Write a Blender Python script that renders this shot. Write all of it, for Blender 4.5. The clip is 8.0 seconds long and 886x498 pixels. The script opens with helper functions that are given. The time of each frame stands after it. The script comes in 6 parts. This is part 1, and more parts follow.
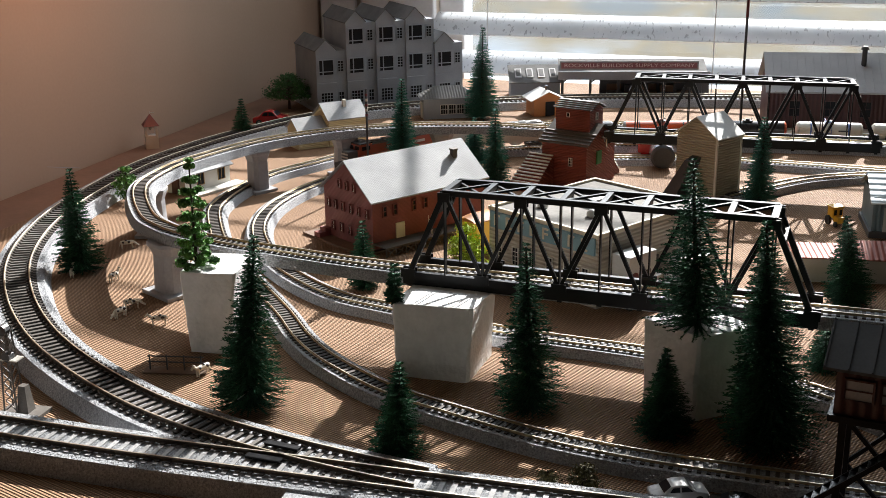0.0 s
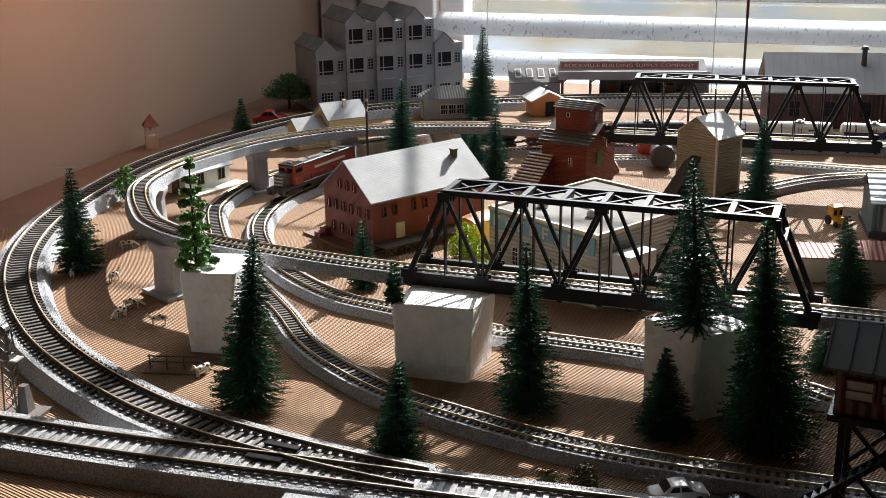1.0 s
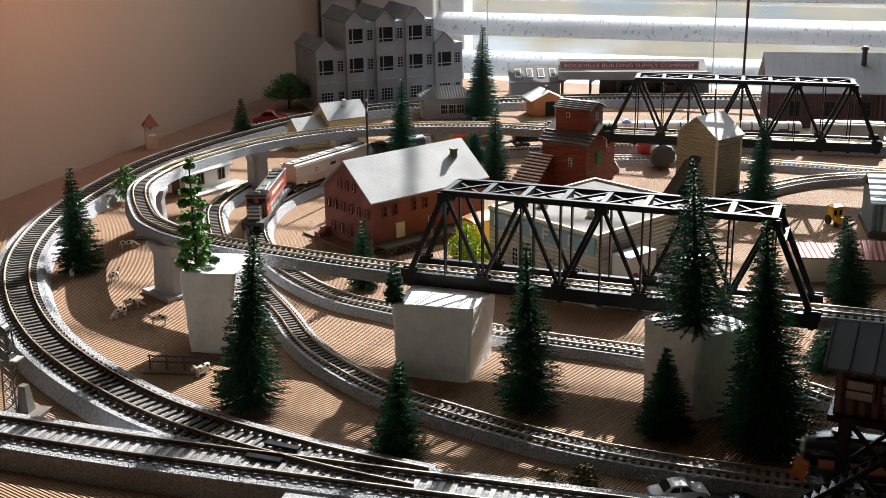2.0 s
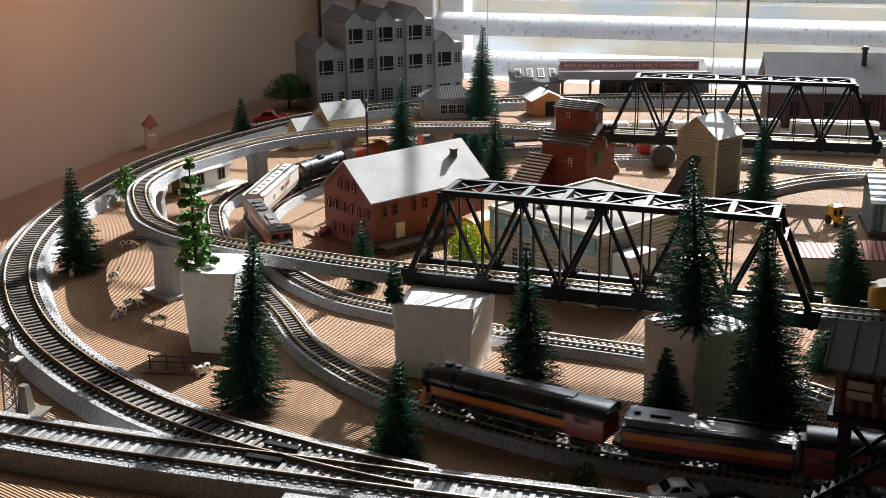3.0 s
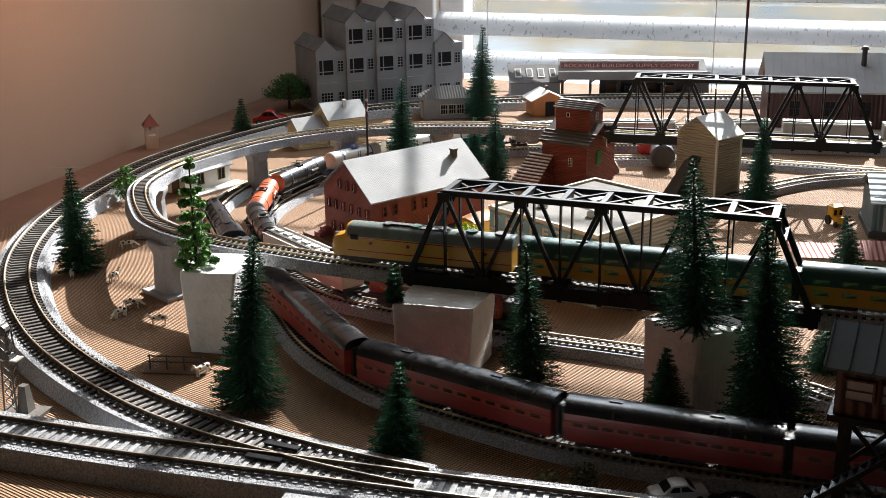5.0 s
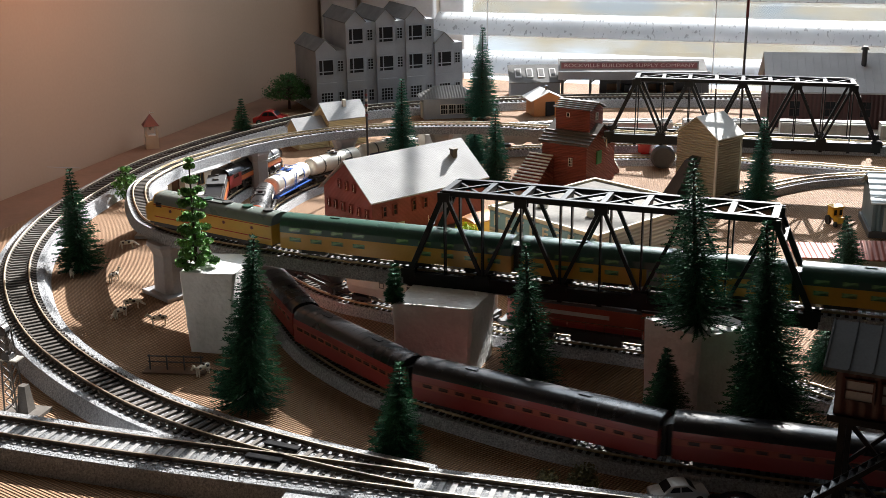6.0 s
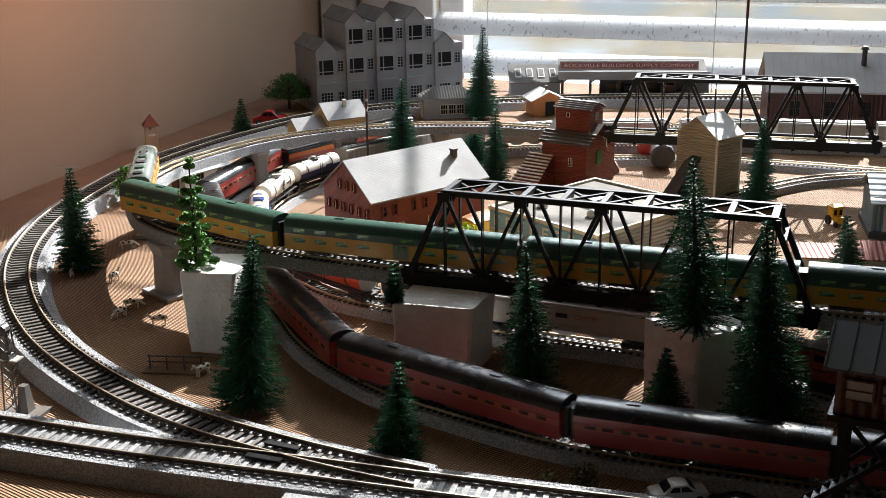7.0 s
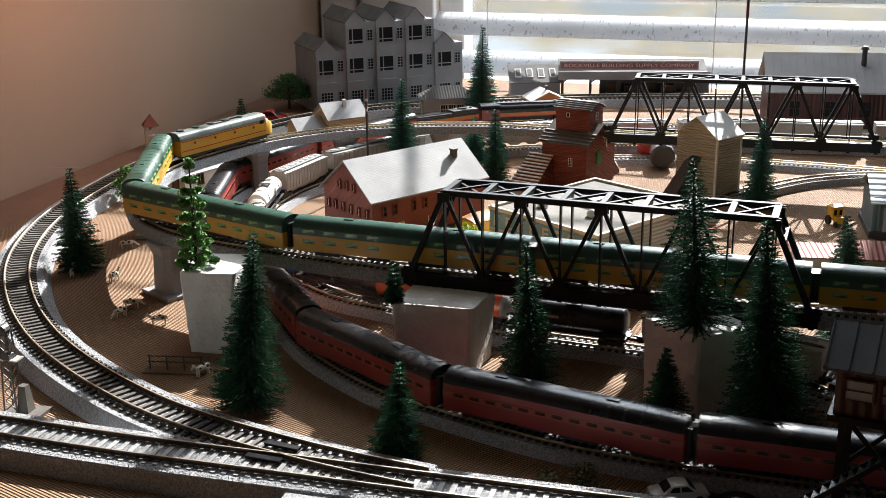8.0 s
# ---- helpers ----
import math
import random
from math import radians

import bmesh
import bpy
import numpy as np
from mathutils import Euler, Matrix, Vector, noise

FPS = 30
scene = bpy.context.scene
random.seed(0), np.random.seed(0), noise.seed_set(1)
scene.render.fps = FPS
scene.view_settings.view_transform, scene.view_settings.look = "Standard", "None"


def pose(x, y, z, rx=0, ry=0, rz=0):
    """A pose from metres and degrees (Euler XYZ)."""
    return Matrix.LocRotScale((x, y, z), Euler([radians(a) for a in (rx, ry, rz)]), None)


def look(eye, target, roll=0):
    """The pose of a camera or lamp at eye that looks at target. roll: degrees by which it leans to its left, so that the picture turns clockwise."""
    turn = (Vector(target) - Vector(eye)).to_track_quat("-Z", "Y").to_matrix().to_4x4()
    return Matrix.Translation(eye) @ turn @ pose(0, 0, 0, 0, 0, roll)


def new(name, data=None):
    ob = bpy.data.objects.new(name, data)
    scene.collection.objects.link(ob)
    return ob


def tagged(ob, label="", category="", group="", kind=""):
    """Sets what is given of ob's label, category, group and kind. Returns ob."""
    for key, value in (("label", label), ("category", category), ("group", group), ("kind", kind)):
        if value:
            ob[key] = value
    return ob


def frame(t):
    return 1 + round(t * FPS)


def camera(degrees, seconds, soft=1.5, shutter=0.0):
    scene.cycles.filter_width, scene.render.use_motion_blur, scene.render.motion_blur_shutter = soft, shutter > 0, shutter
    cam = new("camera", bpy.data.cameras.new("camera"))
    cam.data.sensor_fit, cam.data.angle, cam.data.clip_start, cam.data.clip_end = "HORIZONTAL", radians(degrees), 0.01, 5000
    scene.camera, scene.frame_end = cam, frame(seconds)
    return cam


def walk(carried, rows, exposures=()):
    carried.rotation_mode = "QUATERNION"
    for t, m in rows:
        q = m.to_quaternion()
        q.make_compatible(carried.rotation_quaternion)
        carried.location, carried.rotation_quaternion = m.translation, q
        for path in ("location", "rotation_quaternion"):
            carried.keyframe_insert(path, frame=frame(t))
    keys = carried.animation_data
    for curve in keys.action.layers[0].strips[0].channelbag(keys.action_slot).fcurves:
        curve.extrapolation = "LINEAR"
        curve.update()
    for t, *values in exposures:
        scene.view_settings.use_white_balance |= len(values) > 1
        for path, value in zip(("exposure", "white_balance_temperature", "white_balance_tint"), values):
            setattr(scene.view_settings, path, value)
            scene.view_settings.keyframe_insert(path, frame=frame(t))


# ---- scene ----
# ---- camera ----
cam = camera(41.86, 8.0, 0.85, 0.2)
EYE = pose(0, 0, 0.2924, 90 - 17.764, 0, 0) @ pose(0, 0, 0, 0, 0, -0.694)
walk(cam, [(0, EYE), (8.0, EYE)], [(0, 1.56), (2.0, 1.58), (5.0, 1.68), (8.0, 1.72)])

# ---- light ----
SUN_EL, SUN_AZ = radians(32), math.atan2(0.43, 0.903)  # azimuth from +y towards +x
world = bpy.data.worlds.new("world")
scene.world = world
world.use_nodes = True
wn = world.node_tree.nodes
sky = wn.new("ShaderNodeTexSky")
sky.sky_type, sky.sun_disc = "NISHITA", False
sky.sun_elevation, sky.sun_rotation = SUN_EL, SUN_AZ
world.node_tree.links.new(sky.outputs[0], wn["Background"].inputs[0])
wn["Background"].inputs[1].default_value = 0.12
sun = new("sun", bpy.data.lights.new("sun", "SUN"))
sun.data.energy, sun.data.angle, sun.data.color = 5.0, radians(0.6), (1.0, 0.97, 0.93)
toward = Vector((math.sin(SUN_AZ) * math.cos(SUN_EL), math.cos(SUN_AZ) * math.cos(SUN_EL), math.sin(SUN_EL)))
sun.matrix_world = look(tuple(toward * 6), (0, 0, 0))

# room axes: the window wall runs along RX, the side wall along RY
TURN = radians(-18)
RX = Vector((math.cos(TURN), math.sin(TURN), 0))
RY = Vector((-math.sin(TURN), math.cos(TURN), 0))
ROOM = Matrix.Translation((-0.19, 1.86, 0)) @ Matrix.Rotation(TURN, 4, "Z")  # the far left corner of the room

skylight = new("window_skylight", bpy.data.lights.new("window_skylight", "AREA"))
skylight.data.shape, skylight.data.size, skylight.data.size_y = "RECTANGLE", 0.68, 0.9
skylight.data.energy, skylight.data.color = 3.2, (0.82, 0.92, 1.0)
skylight.matrix_world = ROOM @ pose(0.56, -0.16, 0.95, -70, 0, 0)
lamp_light = new("side_lamp", bpy.data.lights.new("side_lamp", "SPOT"))
lamp_light.data.energy, lamp_light.data.color, lamp_light.data.shadow_soft_size = 1.0, (1.0, 0.44, 0.18), 0.05
lamp_light.data.spot_size, lamp_light.data.spot_blend = radians(125), 1.0
lamp_light.matrix_world = look((-0.22, 1.10, 0.40), (-0.43, 1.17, 0.28))


# ---- geometry helpers ----
class Geo:
    """Vertices and faces of one mesh."""

    def __init__(self):
        self.v, self.f, self.smooth = [], [], False

    def add(self, verts, faces):
        k = len(self.v)
        self.v += [tuple(q) for q in verts]
        self.f += [tuple(i + k for i in face) for face in faces]
        return self

    def box(self, cx, cy, cz, sx, sy, sz, rz=0.0):
        c, s = math.cos(radians(rz)), math.sin(radians(rz))
        pts = []
        for dz in (-0.5, 0.5):
            for dx, dy in ((-0.5, -0.5), (0.5, -0.5), (0.5, 0.5), (-0.5, 0.5)):
                x, y = dx * sx, dy * sy
                pts.append((cx + x * c - y * s, cy + x * s + y * c, cz + dz * sz))
        return self.add(pts, [(3, 2, 1, 0), (4, 5, 6, 7), (0, 1, 5, 4), (1, 2, 6, 5), (2, 3, 7, 6), (3, 0, 4, 7)])

    def beam(self, a, b, w, h):
        a, b = Vector(a), Vector(b)
        d = (b - a).normalized()
        side = d.cross(Vector((0, 0, 1)))
        side = side.normalized() if side.length > 1e-4 else Vector((1, 0, 0))
        up = side.cross(d)
        pts = [e + side * i * w / 2 + up * j * h / 2 for e in (a, b) for i, j in ((-1, -1), (1, -1), (1, 1), (-1, 1))]
        return self.add(pts, [(0, 1, 2, 3), (7, 6, 5, 4), (0, 4, 5, 1), (1, 5, 6, 2), (2, 6, 7, 3), (3, 7, 4, 0)])

    def tube(self, a, b, r, r2=None, n=10):
        a, b = Vector(a), Vector(b)
        r2 = r if r2 is None else r2
        d = (b - a).normalized()
        side = d.cross(Vector((0, 0, 1)))
        side = side.normalized() if side.length > 1e-4 else Vector((1, 0, 0))
        up = side.cross(d)
        pts = [e + (side * math.cos(math.tau * i / n) + up * math.sin(math.tau * i / n)) * q for e, q in ((a, r), (b, r2)) for i in range(n)]
        faces = [(i, (i + 1) % n, n + (i + 1) % n, n + i) for i in range(n)]
        return self.add(pts, faces + [tuple(range(n))[::-1], tuple(range(n, 2 * n))])

    def loft(self, rings, closed=True, caps=True):
        n = len(rings[0])
        pts = [q for ring in rings for q in ring]
        faces = []
        for k in range(len(rings) - 1):
            for i in range(n if closed else n - 1):
                j = (i + 1) % n
                faces.append((k * n + i, k * n + j, (k + 1) * n + j, (k + 1) * n + i))
        if caps and closed:
            faces += [tuple(range(n))[::-1], tuple(range((len(rings) - 1) * n, len(rings) * n))]
        return self.add(pts, faces)

    def prism(self, profile, y0, y1):
        """A profile of (x, z), drawn out along y."""
        return self.loft([[(x, y0, z) for x, z in profile], [(x, y1, z) for x, z in profile]])

    def extrude(self, outline, z0, z1):
        return self.loft([[(x, y, z0) for x, y in outline], [(x, y, z1) for x, y in outline]])

    def ball(self, c, r, n=10, m=7, sz=1.0):
        rings = []
        for k in range(m + 1):
            a = math.pi * k / m
            q = max(math.sin(a), 0.02) * r
            rings.append([(c[0] + q * math.cos(math.tau * i / n), c[1] + q * math.sin(math.tau * i / n), c[2] - math.cos(a) * r * sz) for i in range(n)])
        return self.loft(rings)

    def mesh(self, name):
        me = bpy.data.meshes.new(name)
        me.from_pydata(self.v, [], self.f)
        bm = bmesh.new()
        bm.from_mesh(me)
        bmesh.ops.recalc_face_normals(bm, faces=bm.faces)
        bm.to_mesh(me)
        bm.free()
        if self.smooth:
            me.shade_smooth()
            me.set_sharp_from_angle(angle=radians(40))
        return me


def part(name, geo, material, parent=None, label="", bevel=0.0, smooth=False, m=None):
    """One mesh object, under a thing or a part."""
    geo.smooth = smooth
    me = geo.mesh(name)
    me.materials.append(material)
    ob = new(name, me)
    if parent is not None:
        ob.parent = parent
    if m is not None:
        ob.matrix_basis = m
    if bevel:
        mod = ob.modifiers.new("bevel", "BEVEL")
        mod.width, mod.segments, mod.limit_method, mod.angle_limit = bevel, 2, "ANGLE", radians(35)
    if label:
        tagged(ob, label)
    return ob


def thing(name, label, category, m=None, group="", kind=""):
    ob = new(name)
    ob.empty_display_size = 0.01
    if m is not None:
        ob.matrix_basis = m
    return tagged(ob, label, category, group, kind)


def structure(name, geo, material, label, m=None, bevel=0.0, smooth=False):
    return tagged(part(name, geo, material, None, "", bevel, smooth, m), label, kind="structure")


def twin(ob, parent, m):
    """Another object on the same mesh."""
    o = new(ob.name.split(".")[0], ob.data)
    o.parent, o.matrix_basis = parent, m
    return o


# ---- materials ----
def material(name, colour, other=None, rough=0.6, metal=0.0, fine=900.0, broad=40.0, bump=0.15, mix=0.5, random_tint=0.0, spec=0.5, coat=0.0, island=False):
    """A surface with a fine and a broad variation between two colours, relief and uneven gloss."""
    ma = bpy.data.materials.new(name)
    ma.use_nodes = True
    nodes, links = ma.node_tree.nodes, ma.node_tree.links
    bsdf = nodes["Principled BSDF"]
    other = other or tuple(c * 0.72 for c in colour)
    co = nodes.new("ShaderNodeTexCoord")
    small, large = nodes.new("ShaderNodeTexNoise"), nodes.new("ShaderNodeTexNoise")
    small.inputs["Scale"].default_value, small.inputs["Detail"].default_value = fine, 4
    large.inputs["Scale"].default_value, large.inputs["Detail"].default_value = broad, 5
    for n in (small, large):
        links.new(co.outputs["Object"], n.inputs["Vector"])
    add = nodes.new("ShaderNodeMath")
    add.operation = "MULTIPLY_ADD"
    links.new(small.outputs["Fac"], add.inputs[0])
    add.inputs[1].default_value = 0.55
    links.new(large.outputs["Fac"], add.inputs[2])
    ramp = nodes.new("ShaderNodeMapRange")
    ramp.inputs["From Min"].default_value, ramp.inputs["From Max"].default_value = 0.55, 1.0
    ramp.inputs["To Max"].default_value = mix * 2
    links.new(add.outputs[0], ramp.inputs["Value"])
    blend = nodes.new("ShaderNodeMix")
    blend.data_type = "RGBA"
    blend.inputs["A"].default_value, blend.inputs["B"].default_value = (*colour, 1), (*other, 1)
    links.new(ramp.outputs[0], blend.inputs["Factor"])
    out = blend.outputs["Result"]
    if random_tint:
        src = nodes.new("ShaderNodeNewGeometry").outputs["Random Per Island"] if island else nodes.new("ShaderNodeObjectInfo").outputs["Random"]
        hsv = nodes.new("ShaderNodeHueSaturation")
        mr = nodes.new("ShaderNodeMapRange")
        mr.inputs["To Min"].default_value, mr.inputs["To Max"].default_value = 1 - random_tint, 1 + random_tint
        links.new(src, mr.inputs["Value"])
        links.new(mr.outputs[0], hsv.inputs["Value"])
        links.new(out, hsv.inputs["Color"])
        out = hsv.outputs["Color"]
    links.new(out, bsdf.inputs["Base Color"])
    gloss = nodes.new("ShaderNodeMapRange")
    gloss.inputs["To Min"].default_value, gloss.inputs["To Max"].default_value = max(0.03, rough - 0.12), min(1.0, rough + 0.12)
    links.new(large.outputs["Fac"], gloss.inputs["Value"])
    links.new(gloss.outputs[0], bsdf.inputs["Roughness"])
    bsdf.inputs["Metallic"].default_value = metal
    bsdf.inputs["Specular IOR Level"].default_value = spec
    bsdf.inputs["Coat Weight"].default_value = coat
    if bump:
        b = nodes.new("ShaderNodeBump")
        b.inputs["Strength"].default_value, b.inputs["Distance"].default_value = bump, 0.0006
        links.new(small.outputs["Fac"], b.inputs["Height"])
        links.new(b.outputs[0], bsdf.inputs["Normal"])
    return ma


def ribbed(ma, axis, period, depth, dark=0.0, angle=0.0, duty="SIN"):
    """Adds parallel ribs (corrugation, boards, roof sheets) to a material, along one axis of the object."""
    nodes, links = ma.node_tree.nodes, ma.node_tree.links
    bsdf = nodes["Principled BSDF"]
    co = next(n for n in nodes if n.bl_idname == "ShaderNodeTexCoord")
    mp = nodes.new("ShaderNodeMapping")
    mp.inputs["Rotation"].default_value = (0, 0, angle)
    links.new(co.outputs["Object"], mp.inputs["Vector"])
    wave = nodes.new("ShaderNodeTexWave")
    wave.wave_type, wave.bands_direction, wave.wave_profile = "BANDS", axis, duty
    wave.inputs["Scale"].default_value = math.pi / (10 * period)
    wave.inputs["Distortion"].default_value = 0.25
    wave.inputs["Detail"].default_value = 1.0
    links.new(mp.outputs[0], wave.inputs["Vector"])
    b = nodes.new("ShaderNodeBump")
    b.inputs["Strength"].default_value, b.inputs["Distance"].default_value = 1.0, depth
    links.new(wave.outputs["Fac"], b.inputs["Height"])
    old = bsdf.inputs["Normal"].links
    if old:
        links.new(old[0].from_socket, b.inputs["Normal"])
    links.new(b.outputs[0], bsdf.inputs["Normal"])
    # groove shade painted in: the wave's troughs multiply the base colour darker
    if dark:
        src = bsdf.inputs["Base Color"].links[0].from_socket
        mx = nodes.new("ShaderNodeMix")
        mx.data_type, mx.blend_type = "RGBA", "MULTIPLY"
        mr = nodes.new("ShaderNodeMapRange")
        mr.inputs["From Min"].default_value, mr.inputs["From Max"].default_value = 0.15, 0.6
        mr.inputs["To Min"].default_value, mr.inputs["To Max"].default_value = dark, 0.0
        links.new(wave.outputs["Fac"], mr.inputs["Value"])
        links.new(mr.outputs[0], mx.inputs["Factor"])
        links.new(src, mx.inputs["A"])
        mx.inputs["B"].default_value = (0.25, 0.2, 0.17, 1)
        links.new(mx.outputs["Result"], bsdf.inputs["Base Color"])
    return ma


def glass(name, tint=(0.9, 0.95, 1.0)):
    ma = bpy.data.materials.new(name)
    ma.use_nodes = True
    nodes, links = ma.node_tree.nodes, ma.node_tree.links
    tr, gl, mx = nodes.new("ShaderNodeBsdfTransparent"), nodes.new("ShaderNodeBsdfGlossy"), nodes.new("ShaderNodeMixShader")
    tr.inputs[0].default_value = (*tint, 1)
    gl.inputs["Roughness"].default_value = 0.03
    fr = nodes.new("ShaderNodeFresnel")
    links.new(fr.outputs[0], mx.inputs[0])
    links.new(tr.outputs[0], mx.inputs[1])
    links.new(gl.outputs[0], mx.inputs[2])
    links.new(mx.outputs[0], nodes["Material Output"].inputs[0])
    return ma


M = {}
# both rib passes also paint shade into the mat's grooves
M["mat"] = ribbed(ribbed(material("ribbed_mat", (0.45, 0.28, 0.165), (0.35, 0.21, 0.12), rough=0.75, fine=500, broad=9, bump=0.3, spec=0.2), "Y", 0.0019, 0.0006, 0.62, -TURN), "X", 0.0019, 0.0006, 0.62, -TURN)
M["table"] = material("dark_brown_board", (0.17, 0.085, 0.05), (0.11, 0.055, 0.03), rough=0.55, fine=200, broad=12)
M["wall"] = material("tan_wall_paint", (0.36, 0.25, 0.18), (0.32, 0.222, 0.16), rough=0.85, fine=300, broad=3, bump=0.1)
M["room"] = material("pale_wall_paint", (0.62, 0.55, 0.47), (0.56, 0.5, 0.42), rough=0.9, fine=200, broad=3, bump=0.05)
M["white"] = material("white_window_paint", (0.8, 0.81, 0.82), (0.72, 0.73, 0.74), rough=0.4, fine=300, broad=8, bump=0.05)
M["slat"] = material("white_blind_slat", (0.80, 0.84, 0.88), (0.62, 0.66, 0.71), rough=0.4, fine=60, broad=14, bump=0.05, mix=0.3)
sn, sk = M["slat"].node_tree.nodes, M["slat"].node_tree.links  # darker grey flecks along the slats
fleck, fmap, fstep, fmix = sn.new("ShaderNodeTexNoise"), sn.new("ShaderNodeMapping"), sn.new("ShaderNodeMapRange"), sn.new("ShaderNodeMix")
fmap.inputs["Scale"].default_value, fmap.inputs["Rotation"].default_value = (1.0, 0.42, 1.0), (0, 0, 0.5)
fleck.inputs["Scale"].default_value, fleck.inputs["Detail"].default_value = 250.0, 1.0
fstep.inputs["From Min"].default_value, fstep.inputs["From Max"].default_value, fstep.inputs["To Max"].default_value = 0.62, 0.70, 0.8
fmix.data_type = "RGBA"
fmix.inputs["B"].default_value = (0.36, 0.39, 0.43, 1)
sk.new(next(n for n in sn if n.bl_idname == "ShaderNodeTexCoord").outputs["Object"], fmap.inputs["Vector"])
sk.new(fmap.outputs[0], fleck.inputs["Vector"])
sk.new(fleck.outputs["Fac"], fstep.inputs["Value"])
sk.new(fstep.outputs[0], fmix.inputs["Factor"])
sk.new(sn["Principled BSDF"].inputs["Base Color"].links[0].from_socket, fmix.inputs["A"])
sk.new(fmix.outputs["Result"], sn["Principled BSDF"].inputs["Base Color"])
M["roadbed"] = material("grey_ballast_roadbed", (0.55, 0.565, 0.59), (0.24, 0.248, 0.262), rough=0.9, fine=1500, broad=800, bump=1.0, mix=0.55, spec=0.2)
for nd in M["roadbed"].node_tree.nodes:
    if nd.bl_idname == "ShaderNodeBump":
        nd.inputs["Distance"].default_value = 0.0016
M["rail_side"] = material("brown_painted_rail_side", (0.15, 0.115, 0.08), (0.07, 0.053, 0.04), rough=0.5, fine=400, broad=60)
M["rail_gold"] = material("yellowed_nickel_rail", (0.66, 0.54, 0.34), (0.40, 0.31, 0.19), rough=0.42, metal=1.0, fine=400, broad=60, bump=0.05)
M["tie_brown"] = material("brown_black_tie", (0.095, 0.082, 0.072), (0.045, 0.039, 0.035), rough=0.75, fine=900, broad=80, random_tint=0.3)
M["grain"] = material("pale_grey_ballast_grain", (0.54, 0.55, 0.57), (0.33, 0.335, 0.345), rough=0.9, bump=0, random_tint=0.35, island=True, spec=0.2)
# dark on purpose: unseen walls in it throw little light back
M["low_bounce_tan"] = material("dark_tan_wall_paint", (0.13, 0.105, 0.085), (0.11, 0.09, 0.072), rough=0.9, fine=200, broad=3, bump=0.05)
M["rail"] = material("nickel_silver_rail", (0.68, 0.62, 0.50), (0.42, 0.36, 0.27), rough=0.45, metal=1.0, fine=400, broad=30, bump=0.05)
M["tie"] = material("dark_brown_tie", (0.055, 0.042, 0.035), (0.03, 0.024, 0.02), rough=0.7, fine=900, broad=60, random_tint=0.25)
M["tie_grey"] = material("grey_weathered_tie", (0.55, 0.55, 0.55), (0.30, 0.30, 0.30), rough=0.8, fine=900, broad=80, random_tint=0.25)
M["black"] = material("black_bridge_plastic", (0.004, 0.004, 0.005), (0.008, 0.008, 0.010), rough=0.42, fine=700, broad=60, bump=0.1, spec=0.22)
M["darkgrey"] = material("dark_grey_plastic", (0.05, 0.052, 0.056), (0.035, 0.036, 0.04), rough=0.5)
M["foam"] = material("white_foam_block", (0.86, 0.86, 0.85), (0.74, 0.74, 0.73), rough=0.7, fine=420, broad=120, bump=1.0)
for nd in M["foam"].node_tree.nodes:
    if nd.bl_idname == "ShaderNodeBump":
        nd.inputs["Distance"].default_value = 0.0007
fn, fl_ = M["foam"].node_tree.nodes, M["foam"].node_tree.links  # the beads of the foam
bead, bead_bump = fn.new("ShaderNodeTexVoronoi"), fn.new("ShaderNodeBump")
bead.inputs["Scale"].default_value = 330.0
bead_bump.inputs["Strength"].default_value, bead_bump.inputs["Distance"].default_value = 0.28, 0.0010
bead_bump.invert = True
fl_.new(next(n for n in fn if n.bl_idname == "ShaderNodeTexCoord").outputs["Object"], bead.inputs["Vector"])
fl_.new(bead.outputs["Distance"], bead_bump.inputs["Height"])
fl_.new(fn["Principled BSDF"].inputs["Normal"].links[0].from_socket, bead_bump.inputs["Normal"])
fl_.new(bead_bump.outputs[0], fn["Principled BSDF"].inputs["Normal"])
M["pier"] = material("grey_pier_plastic", (0.36, 0.36, 0.37), (0.28, 0.28, 0.29), rough=0.5, fine=500, broad=50)
M["needle"] = material("dark_green_needles", (0.050, 0.155, 0.080), (0.015, 0.056, 0.037), rough=0.7, spec=0.12, fine=300, broad=50, bump=0, random_tint=0.5, island=True)
M["needle_blue"] = material("blue_green_needles", (0.055, 0.185, 0.13), (0.03, 0.108, 0.083), rough=0.7, spec=0.12, fine=300, broad=50, bump=0, random_tint=0.4, island=True)
M["leaf"] = material("bright_green_foliage", (0.14, 0.33, 0.055), (0.05, 0.16, 0.03), rough=0.7, fine=500, broad=80, bump=0, random_tint=0.4, island=True)
M["leaf_dark"] = material("mid_green_foliage", (0.04, 0.15, 0.03), (0.02, 0.075, 0.018), rough=0.7, fine=500, broad=80, bump=0, random_tint=0.4, island=True)
M["leaf_yellow"] = material("yellow_green_foliage", (0.40, 0.50, 0.025), (0.24, 0.34, 0.02), rough=0.7, fine=500, broad=80, bump=0, random_tint=0.35, island=True)
M["leaf_olive"] = material("olive_foliage", (0.11, 0.095, 0.03), (0.05, 0.045, 0.018), rough=0.8, fine=500, broad=80, bump=0, random_tint=0.4, island=True)
M["bark"] = material("brown_bark", (0.05, 0.032, 0.02), (0.025, 0.017, 0.012), rough=0.85)

